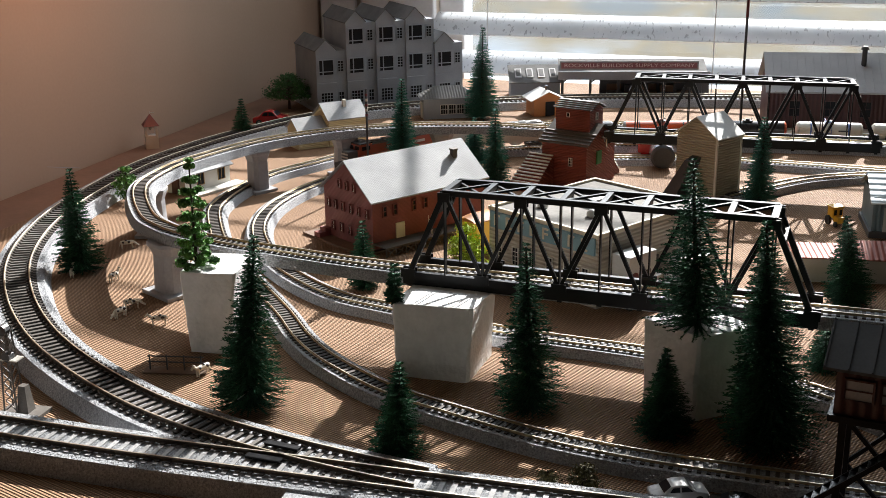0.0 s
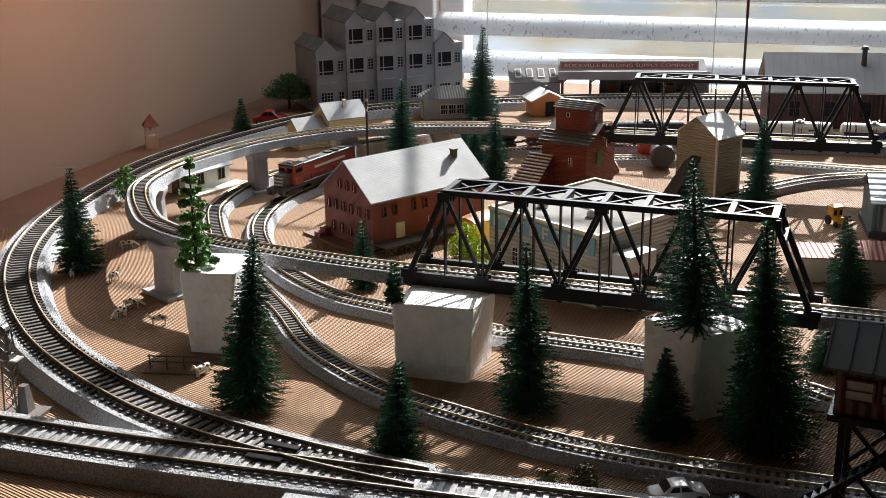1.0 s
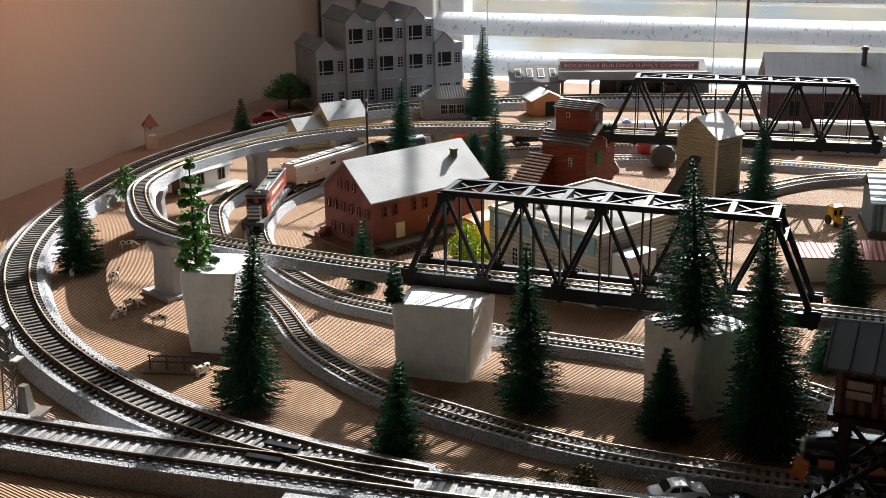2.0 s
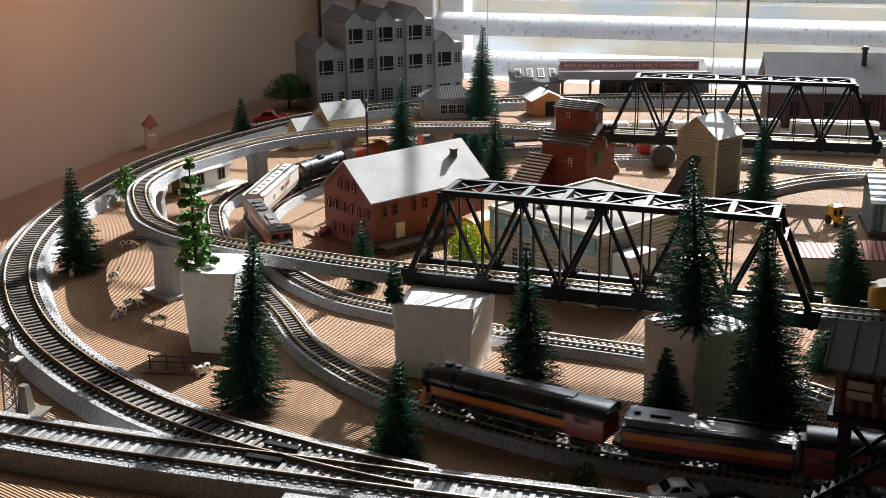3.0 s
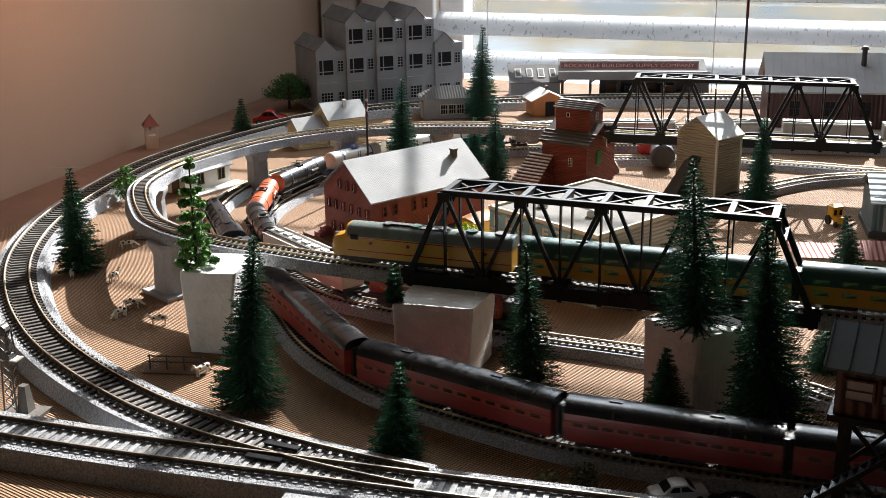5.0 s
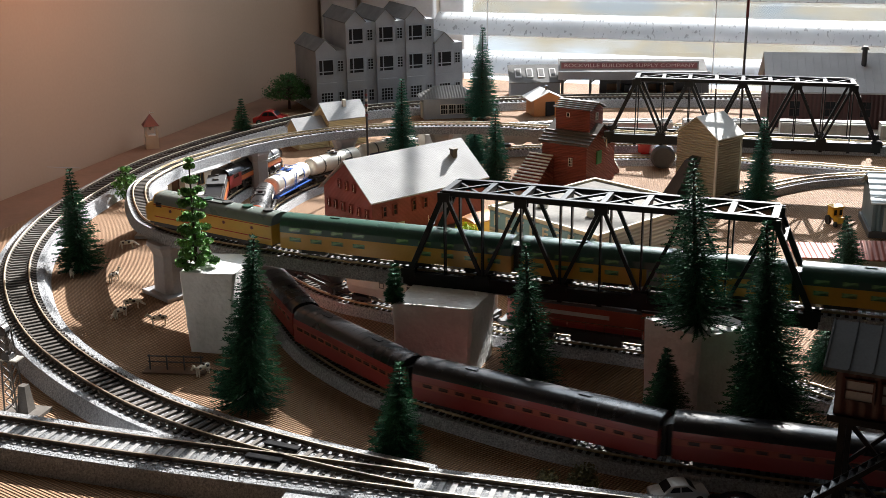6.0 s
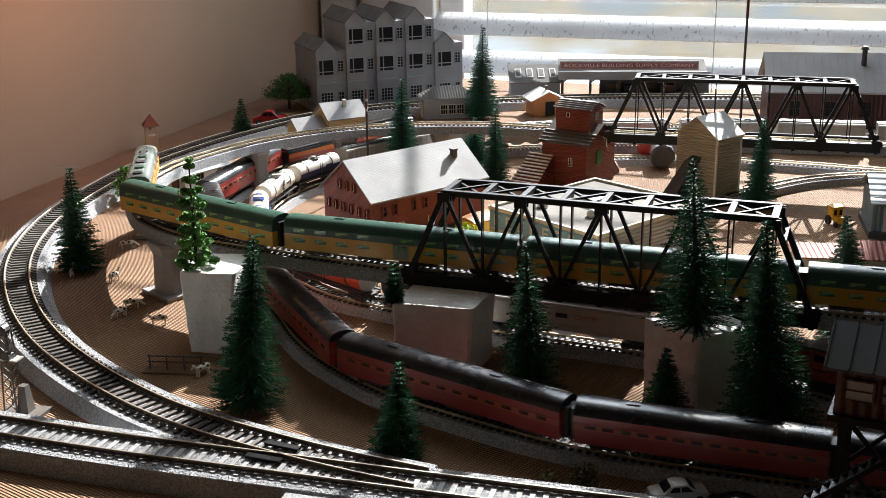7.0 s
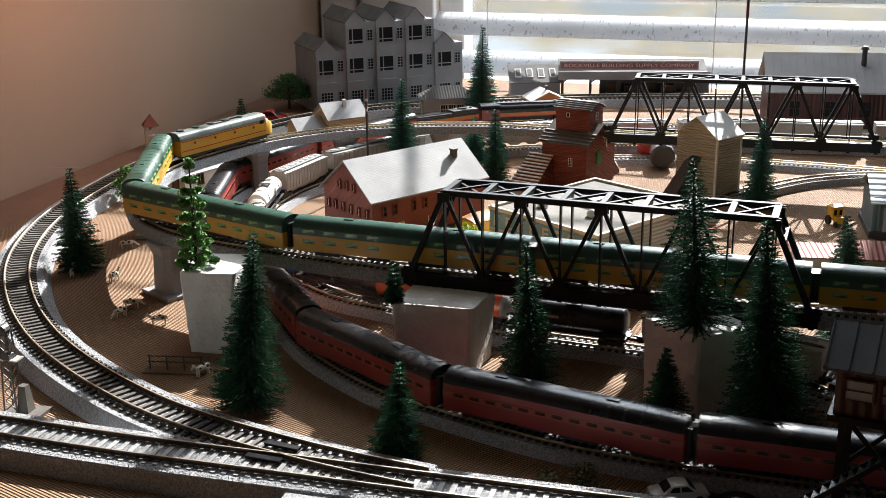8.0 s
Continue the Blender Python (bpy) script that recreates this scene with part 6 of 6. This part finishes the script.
def steam_engine(label, l):
    """A streamlined steam engine: skyline casing over the boiler, skirted sides, cab, driving wheels."""
    th = thing("steam_engine", label, "locomotive")
    n = 14
    stat = [(l / 2 - 0.004, 0.0055), (l / 2 - 0.003, 0.0072), (l / 2 - 0.012, 0.0080), (-l / 2 + 0.028, 0.0086), (-l / 2 + 0.024, 0.0086)]
    part("boiler", Geo().loft([[(x, r * math.cos(math.tau * i / n), 0.0168 + r * math.sin(math.tau * i / n)) for i in range(n)] for x, r in sorted(stat)]), M["dl_black"], th, smooth=True)
    part("casing", Geo().loft([[(x, -0.0042, 0.022), (x, -0.0036, h), (x, 0, h + 0.0007), (x, 0.0036, h), (x, 0.0042, 0.022)] for x, h in ((-l / 2 + 0.022, 0.0268), (0.0, 0.0266), (l / 2 - 0.016, 0.0258), (l / 2 - 0.008, 0.0240))]), M["dl_black"], th, smooth=True)
    part("smokebox_front", Geo().tube((l / 2 - 0.004, 0, 0.0168), (l / 2 - 0.001, 0, 0.0168), 0.0066, 0.0044, 16), M["silver"], th, "silver-grey smokebox front", smooth=True)
    part("headlight", Geo().tube((l / 2 - 0.002, 0, 0.0185), (l / 2 + 0.0012, 0, 0.0185), 0.0016, n=12), M["dl_black"], th)
    part("chimney", Geo().tube((l / 2 - 0.017, 0, 0.0258), (l / 2 - 0.017, 0, 0.0278), 0.0024, n=12).tube((l / 2 - 0.023, 0, 0.0258), (l / 2 - 0.023, 0, 0.0272), 0.0018, n=12), M["dl_black"], th)
    for sg in (-1, 1):
        part("skirt", Geo().box(-0.004, sg * 0.0086, 0.0133, l - 0.012, 0.0011, 0.0042), M["dl_orange"], th, "orange skirt panel")
        part("skirt_edge", Geo().box(-0.004, sg * 0.0087, 0.0107, l - 0.012, 0.0012, 0.0010), M["dl_red"], th)
        part("running_board", Geo().box(-0.004, sg * 0.0080, 0.0158, l - 0.012, 0.003, 0.0008), M["dl_black"], th)
        for k in range(4):
            x = -0.020 + k * 0.0132
            part("driving_wheel", Geo().tube((x, sg * 0.0042, 0.0062), (x, sg * 0.0056, 0.0062), 0.0062, n=20).tube((x, sg * 0.0056, 0.0062), (x, sg * 0.0062, 0.0062), 0.0020, n=10), M["under"], th)
        part("side_rod", Geo().box(-0.0002, sg * 0.0066, 0.0052, 0.044, 0.0007, 0.0011), M["wheel"], th, "bright steel side rod")
        part("cylinder", Geo().tube((l / 2 - 0.026, sg * 0.0076, 0.0070), (l / 2 - 0.014, sg * 0.0076, 0.0070), 0.0030, n=12), M["under"], th)
    cab = part("cab", Geo().loft([[(x, y * 1.02, max(z, 0.0078)) for _, y, z in coach_ring(x, 0.0190, 0.0078, 0.0205, 0.0262)] for x in (-l / 2 + 0.002, -l / 2 + 0.024)]), M["dl_red"], th, "red and orange cab side", smooth=True)
    part("cab_roof", Geo().loft([[(x, y * 1.04, 0.0200 if z < 0.0206 else z + 0.0004) for _, y, z in coach_ring(x, 0.0190, 0.0205, 0.0205, 0.0262)] for x in (-l / 2 + 0.001, -l / 2 + 0.025)]), M["dl_black"], cab, smooth=True)
    for sg in (-1, 1):
        part("cab_window", Geo().box(-l / 2 + 0.014, sg * 0.0097, 0.0180, 0.009, 0.0006, 0.0034), M["dl_glass"], cab)
    part("pilot", Geo().add([(l / 2 - 0.004, -0.0078, 0.0012), (l / 2 - 0.004, 0.0078, 0.0012), (l / 2 + 0.004, 0, 0.0012), (l / 2 - 0.006, -0.0078, 0.0118), (l / 2 - 0.006, 0.0078, 0.0118), (l / 2, 0, 0.0118)], [(0, 2, 1), (3, 4, 5), (0, 3, 5, 2), (2, 5, 4, 1), (1, 4, 3, 0)]), M["dl_orange"], th, "orange sloped pilot")
    for k in range(5):
        x = -l / 2 + 0.034 + k * 0.015
        part("boiler_band", Geo().tube((x, 0, 0.0168), (x + 0.0008, 0, 0.0168), 0.00885, n=20), M["under"], th)
    for sg in (-1, 1):
        part("handrail", Geo().tube((-l / 2 + 0.026, sg * 0.0089, 0.0192), (l / 2 - 0.010, sg * 0.0084, 0.0192), 0.0003, n=6), M["wheel"], th)
        part("step", Geo().box(l / 2 - 0.008, sg * 0.0075, 0.0085, 0.004, 0.002, 0.005), M["under"], th)
    part("sand_dome", Geo().ball((0.004, 0, 0.0262), 0.0026, 12, 6, 0.6), M["dl_black"], th, smooth=True)
    part("whistle", Geo().tube((-0.012, 0.0015, 0.0265), (-0.012, 0.0015, 0.0285), 0.0005, n=6), M["wheel"], th)
    part("frame", Geo().box(0, 0, 0.0075, l - 0.012, 0.0075, 0.006), M["under"], th)
    bogie(th, l / 2 - 0.020, 0.010, 0.0095)
    bogie(th, -l / 2 + 0.016, 0.010, 0.0095)
    return th


def tender(label, l):
    th = thing("tender", label, "tender")
    w = 0.0186
    part("body", Geo().box(0, 0, 0.0125, l, w, 0.0125), M["dl_black"], th, bevel=0.0007)
    for sg in (-1, 1):
        part("stripe", Geo().box(0, sg * w / 2, 0.0138, l - 0.002, 0.0006, 0.0042), M["dl_orange"], th, "orange side stripe")
        part("lower_band", Geo().box(0, sg * w / 2, 0.0096, l - 0.002, 0.0005, 0.0034), M["dl_red"], th)
    part("deck", Geo().box(-l * 0.18, 0, 0.0196, l * 0.6, w * 0.82, 0.0022), M["dl_black"], th, bevel=0.0006)
    part("coal_bunker", Geo().box(l * 0.28, 0, 0.0208, l * 0.4, w * 0.92, 0.0045), M["darkgrey"], th, "dark grey top of the fuel bunker", bevel=0.0005)
    part("hatch", Geo().box(l * 0.28, 0, 0.0236, l * 0.12, 0.005, 0.0014).tube((l * 0.42, 0, 0.023), (l * 0.42, 0, 0.0245), 0.0018), M["under"], th)
    part("ladder", Geo().box(-l / 2 - 0.0005, -0.004, 0.014, 0.0006, 0.0006, 0.015).box(-l / 2 - 0.0005, 0.004, 0.014, 0.0006, 0.0006, 0.015), M["wheel"], th)
    for sg in (-1, 1):
        part("grab_rail", Geo().tube((-l * 0.46, sg * w * 0.4, 0.0222), (l * 0.06, sg * w * 0.4, 0.0222), 0.0003, n=6), M["wheel"], th)
    part("underframe", Geo().box(0, 0, 0.0052, l * 0.96, 0.0125, 0.0022), M["under"], th)
    for sg in (-1, 1):
        bogie(th, sg * l * 0.31, 0.021)
    return th


def hood_diesel(label, l):
    """A road diesel: low nose, cab, long hood, walkways with rails."""
    th = thing("freight_diesel", label, "locomotive")
    part("deck", Geo().box(0, 0, 0.0071, l, 0.0185, 0.0026), M["under"], th)
    part("hood", Geo().box(-l * 0.12, 0, 0.0148, l * 0.70, 0.0112, 0.0132), M["fr_red"], th, "brick-red engine hood", bevel=0.0006)
    part("hood_top", Geo().box(-l * 0.12, 0, 0.0221, l * 0.70, 0.0118, 0.0022), M["fr_grey"], th, "dark grey hood roof", bevel=0.0006)
    part("hood_stripe", Geo().box(-l * 0.12, 0, 0.0102, l * 0.702, 0.0116, 0.0020), M["dl_red"], th)
    cab = part("cab", Geo().box(l * 0.29, 0, 0.0160, l * 0.125, 0.0175, 0.0156), M["fr_red"], th, bevel=0.0006)
    part("cab_roof", Geo().box(l * 0.29, 0, 0.0240, l * 0.135, 0.0180, 0.0014), M["dl_black"], cab, bevel=0.0005)
    part("nose", Geo().box(l * 0.40, 0, 0.0132, l * 0.10, 0.0105, 0.0104), M["fr_grey"], th, "grey low nose", bevel=0.0008)
    for k in range(3):
        part("nose_stripe", Geo().box(l * 0.452, 0, 0.0105 + k * 0.0028, 0.0006, 0.0102, 0.0011), M["hopper_white"], th)
    for sg in (-1, 1):
        part("windscreen", Geo().box(l * 0.354, sg * 0.0046, 0.0205, 0.0006, 0.0058, 0.0032), M["window"], cab)
        part("side_window", Geo().box(l * 0.29, sg * 0.0088, 0.0198, l * 0.08, 0.0006, 0.0034), M["window"], cab)
        rail_ = Geo().box(-l * 0.05, sg * 0.0088, 0.0138, l * 0.78, 0.0004, 0.0004)
        for k in range(9):
            rail_.box(-l * 0.43 + k * l * 0.095, sg * 0.0088, 0.0111, 0.0004, 0.0004, 0.0056)
        part("handrail", rail_, M["wheel"], th)
        part("lettering_bar", Geo().box(-l * 0.14, sg * 0.0057, 0.0168, l * 0.40, 0.0004, 0.0022), M["hopper_white"], th, "plain pale lettering bar")
        part("step", Geo().box(l * 0.48, sg * 0.0075, 0.0042, 0.004, 0.003, 0.0032), M["under"], th)
    for k in range(3):
        part("fan", Geo().tube((-l * 0.36 + k * 0.0115, 0, 0.0230), (-l * 0.36 + k * 0.0115, 0, 0.0243), 0.0044, n=14), M["under"], th)
    part("exhaust", Geo().box(l * 0.02, 0, 0.0236, 0.014, 0.0045, 0.0016).box(l * 0.14, 0, 0.0234, 0.01, 0.006, 0.0012), M["silver"], th)
    part("horn", Geo().box(l * 0.30, 0, 0.0252, 0.003, 0.004, 0.0012), M["silver"], cab)
    part("fuel_tank", Geo().box(0, 0, 0.0040, l * 0.26, 0.015, 0.0040), M["under"], th)
    for sg in (-1, 1):
        bogie(th, sg * l * 0.32, 0.021, 0.0125)
    return th


def tank_car(label, l, ma, ends=None, frame_mat=None, lower=None):
    th = thing("tank_car", label, "freight wagon")
    r, zc, n = 0.0086, 0.0162, 22
    fm = frame_mat or M["under"]
    tl = l * 0.86
    part("tank", Geo().tube((-tl / 2, 0, zc), (tl / 2, 0, zc), r, n=n), ma, th, smooth=True)
    for sg in (-1, 1):
        part("tank_end", Geo().loft([[(sg * (tl / 2 + dx), r * k * math.cos(math.tau * i / n), zc + r * k * math.sin(math.tau * i / n)) for i in range(n)] for dx, k in ((0, 1), (0.0014, 0.94), (0.0026, 0.75), (0.0034, 0.4))]), ends or ma, th, smooth=True)
        part("band", Geo().tube((sg * tl * 0.31 - 0.0007, 0, zc), (sg * tl * 0.31 + 0.0007, 0, zc), r + 0.0003, n=n), fm, th)
        part("walkway", Geo().box(0, sg * 0.0088, 0.0078, l * 0.92, 0.0018, 0.0008), fm, th)
        part("ladder", Geo().box(-0.0016, sg * (r + 0.0006), zc - 0.001, 0.0005, 0.0005, 0.014).box(0.0016, sg * (r + 0.0006), zc - 0.001, 0.0005, 0.0005, 0.014).box(0, sg * (r + 0.0006), zc + 0.002, 0.0032, 0.0004, 0.0005).box(0, sg * (r + 0.0006), zc - 0.002, 0.0032, 0.0004, 0.0005), fm, th)
        part("lettering_bar", Geo().box(-tl * 0.22, sg * (r + 0.0001), zc + 0.0008, tl * 0.16, 0.0005, 0.0016), M["hopper_white"] if ma is not M["tank_white"] else M["darkgrey"], th, "plain lettering bar")
    if lower:
        part("lower_shell", Geo().loft([[(x, (r + 0.00025) * math.cos(a), zc + (r + 0.00025) * math.sin(a)) for a in [math.pi + math.pi * i / 12 for i in range(13)]] for x in (-tl / 2, tl / 2)]), lower, th, "dark lower half of the tank", smooth=True)
    dome = part("dome", Geo().tube((0, 0, zc + r - 0.001), (0, 0, zc + r + 0.0022), 0.0024, n=14), ma, th, smooth=True)
    part("platform", Geo().box(0, 0, zc + r + 0.0004, 0.010, 0.0095, 0.0005).box(-0.0048, 0, zc + r + 0.0030, 0.0005, 0.009, 0.0005).box(0.0048, 0, zc + r + 0.0030, 0.0005, 0.009, 0.0005).box(-0.0048, -0.0044, zc + r + 0.0017, 0.0005, 0.0005, 0.003).box(0.0048, 0.0044, zc + r + 0.0017, 0.0005, 0.0005, 0.003), fm, dome)
    part("sill", Geo().box(0, 0, 0.0066, l, 0.0060, 0.0024).box(-l * 0.45, 0, 0.0066, 0.004, 0.0165, 0.002).box(l * 0.45, 0, 0.0066, 0.004, 0.0165, 0.002), fm, th)
    for sg in (-1, 1):
        bogie(th, sg * l * 0.34)
    return th


def hopper_car(label, l, ma, ribs, round_side):
    th = thing("hopper_car", label, "freight wagon")
    w, z0, ev, tp = 0.0188, 0.0068, 0.0238, 0.0262
    hull = [(-w * 0.40, z0), (-w * 0.5, z0 + 0.006), (-w * 0.5, ev - 0.001), (-w * 0.40, ev + 0.0010), (-w * 0.2, tp), (w * 0.2, tp), (w * 0.40, ev + 0.0010), (w * 0.5, ev - 0.001), (w * 0.5, z0 + 0.006), (w * 0.40, z0)]
    part("body", Geo().loft([[(x, y, z) for y, z in hull] for x in (-l * 0.46, l * 0.46)]), ma, th, bevel=0.0007)
    for sg in (-1, 1):
        if ribs:
            first = None
            for k in range(15):
                x = -l * 0.44 + l * 0.88 * k / 14
                first = part("rib", Geo().box(0, sg * w * 0.505, 0.0170, 0.0011, 0.0010, 0.0150), ma, th, m=pose(x, 0, 0)) if first is None else twin(first, th, pose(x, 0, 0)) and first
        else:
            part("lettering_bar", Geo().box(sg * l * 0.005, sg * (w * 0.5 + 0.0001), 0.0178, l * 0.065, 0.0004, 0.0028), M["darkgrey"], th, "plain dark lettering bar")
            part("side_mark", Geo().box(-sg * -l * 0.21, sg * (w * 0.5 + 0.0001), 0.0182, 0.0036, 0.0004, 0.0004).box(sg * l * 0.21, sg * (w * 0.5 + 0.0001), 0.0148, 0.0036, 0.0004, 0.0004).box(sg * l * 0.21 - 0.0017, sg * (w * 0.5 + 0.0001), 0.0165, 0.0004, 0.0004, 0.0034).box(sg * l * 0.21 + 0.0017, sg * (w * 0.5 + 0.0001), 0.0165, 0.0004, 0.0004, 0.0034), M["darkgrey"], th, "thin dark square outline")
            tx = bpy.data.curves.new("side_lettering", "FONT")
            tx.body, tx.size, tx.align_x, tx.align_y, tx.extrude = "CENTER", 0.0042, "CENTER", "CENTER", 0.00005
            tx.materials.append(M["tank_orange"])
            lt = new("side_lettering", tx)
            lt.parent, lt.matrix_basis = th, pose(-sg * l * 0.13, sg * (w * 0.5 + 0.0002), 0.0178, 90, 0, 180 if sg > 0 else 0)
        part("side_rail", Geo().box(0, sg * w * 0.5, 0.0245, l * 0.92, 0.0012, 0.0012), ma, th)
    for k in range(8):
        part("roof_hatch", Geo().box(-l * 0.38 + l * 0.76 * k / 7, 0, tp + 0.0005, l * 0.065, 0.0042, 0.0011), M["whiteroof"], th)
    part("walkway", Geo().box(0, 0.0050, tp - 0.0002, l * 0.92, 0.0022, 0.0008).box(0, -0.0050, tp - 0.0002, l * 0.92, 0.0022, 0.0008), M["darkgrey"], th)
    for k in (-1, 0, 1):
        part("chute", Geo().loft([[(k * l * 0.2 + sx * 0.009 * q, sy * 0.0075 * q, z) for sx, sy in ((-1, -1), (1, -1), (1, 1), (-1, 1))] for q, z in ((1.0, z0 + 0.0004), (0.45, 0.0030))]), ma, th)
    part("sill", Geo().box(0, 0, 0.0066, l, 0.0055, 0.0024).box(-l * 0.47, 0, 0.0075, 0.004, 0.0170, 0.004).box(l * 0.47, 0, 0.0075, 0.004, 0.0170, 0.004), M["under"], th)
    for sg in (-1, 1):
        bogie(th, sg * l * 0.38)
    return th


def coupler(th, l):
    for sg in (-1, 1):
        part("coupler", Geo().box(sg * (l / 2 + 0.0018), 0, 0.0052, 0.0045, 0.0018, 0.0022), M["under"], th)


def run_at(rows, t):
    """The place at t on a smooth curve through a few rows of time and place."""
    k = max(i for i in range(len(rows) - 1) if rows[i][0] <= t or i == 0)
    slope = lambda i: (rows[min(i + 1, len(rows) - 1)][1] - rows[max(i - 1, 0)][1]) / (rows[min(i + 1, len(rows) - 1)][0] - rows[max(i - 1, 0)][0])
    (t0, a), (t1, b) = rows[k], rows[k + 1]
    u, d = (t - t0) / (t1 - t0), t1 - t0
    return a * (2 * u ** 3 - 3 * u * u + 1) + slope(k) * d * (u ** 3 - 2 * u * u + u) + b * (3 * u * u - 2 * u ** 3) + slope(k + 1) * d * (u ** 3 - u * u)


def consist(way, mark, run, cars):
    """Couples vehicles (thing, length, gap behind) into a train that runs along the way, past a mark on it."""
    back = 0.0
    for th, l, gap in cars:
        coupler(th, l)
        VEHICLES.append((th, way, mark - back - l / 2, run, l))
        back += l + gap


# place of each train's nose from a mark on its track, at some times
UP_RUN = [(0, -0.757), (4.5, -0.002), (6.5, 0.333), (8, 0.5755)]
DL_RUN = [(0, -0.608), (8, 1.0488)]
FR_RUN = [(0, -0.040), (4.5, 0.454), (8, 0.832)]
LOCO = "streamlined yellow diesel with a silvery grey-green roof"
UP_COACH = "yellow coach with dark green roof and green-glinting windows"
DL_COACH = "deep red coach with an orange-red window band and black roof"
up = [(nose_diesel(LOCO, 0.125), 0.125, 0.005)]
for k in range(5):
    up.append((coach(UP_COACH + (" and grey doors" if k == 1 else ""), 0.163, M["up_yellow"], M["up_green"], M["up_green"], 0.0160, M["coach_glass"], True, None, k % 2), 0.163, 0.005))
consist(W_HIGH, W_HIGH.near(0.0064, 0.7102), UP_RUN, up)
dl = [(steam_engine("black streamlined steam engine with orange and red skirts", 0.117), 0.117, 0.004), (tender("long black tender with orange and red stripes", 0.0855), 0.0855, 0.004)]
for q in (0.1555, 0.1305, 0.1095, 0.1445, 0.152, 0.1255, 0.1355, 0.1455):
    dl.append((coach(DL_COACH, q, M["dl_red"], M["dl_red"], M["dl_black"], 0.0150, M["dl_glass"], False, M["dl_stripe"]), q, 0.0045))
consist(W_OUTER, W_OUTER.near(0.001, 0.595), DL_RUN, dl)
fr = [(hood_diesel("brick-red and grey road diesel with walkway rails", 0.128), 0.128, 0.005),
      (hopper_car("long cream-white covered hopper with roof hatches", 0.121, M["hopper_white"], False, True), 0.121, 0.005),
      (tank_car("satin black tank car with a walkway", 0.073, M["tank_black"]), 0.073, 0.005),
      (tank_car("orange-red tank car with pale ends", 0.090, M["tank_orange"], M["tank_silver"]), 0.090, 0.005),
      (tank_car("black tank car with a reddish end", 0.090, M["tank_black"], M["tank_orange"]), 0.090, 0.005),
      (tank_car("white tank car on a bright blue frame", 0.074, M["tank_white"], None, M["tank_blue"]), 0.074, 0.005),
      (tank_car("silver-white tank car with a dome platform", 0.073, M["tank_white"]), 0.073, 0.005),
      (tank_car("white tank car with a dark navy lower half", 0.073, M["tank_white"], M["tank_white"], None, M["tank_navy"]), 0.073, 0.005),
      (hopper_car("light grey ribbed covered hopper", 0.082, M["hopper_grey"], True, False), 0.082, 0.005),
      (hopper_car("light grey ribbed covered hopper", 0.100, M["hopper_grey"], True, False), 0.100, 0.005),
      (hopper_car("light grey ribbed covered hopper", 0.100, M["hopper_grey"], True, False), 0.100, 0.005)]
for k in range(6):
    fr.append((hopper_car("light grey ribbed covered hopper", 0.100, M["hopper_grey"], True, False), 0.100, 0.005))
fr[0][0].scale = (1, 1.04, 1.17)
fr[1][0].scale = (1, 1.02, 1.05)
consist(W_INNER, W_INNER.near(-0.124, 1.108), FR_RUN, fr)


def motions():
    """Runs every vehicle along its track: both bogies stay on the rails."""
    for th, way, mid, run, l in VEHICLES:
        rows = []
        for k in range(41):
            t = k * 0.2
            s = mid + run_at(run, t)
            a, b = way.at(s + l * 0.34), way.at(s - l * 0.34)
            c, d = (a + b) / 2, a - b
            rows.append((t, pose(c.x, c.y, way.z, 0, 0, math.degrees(math.atan2(d.y, d.x)))))
        walk(th, rows)


motions()
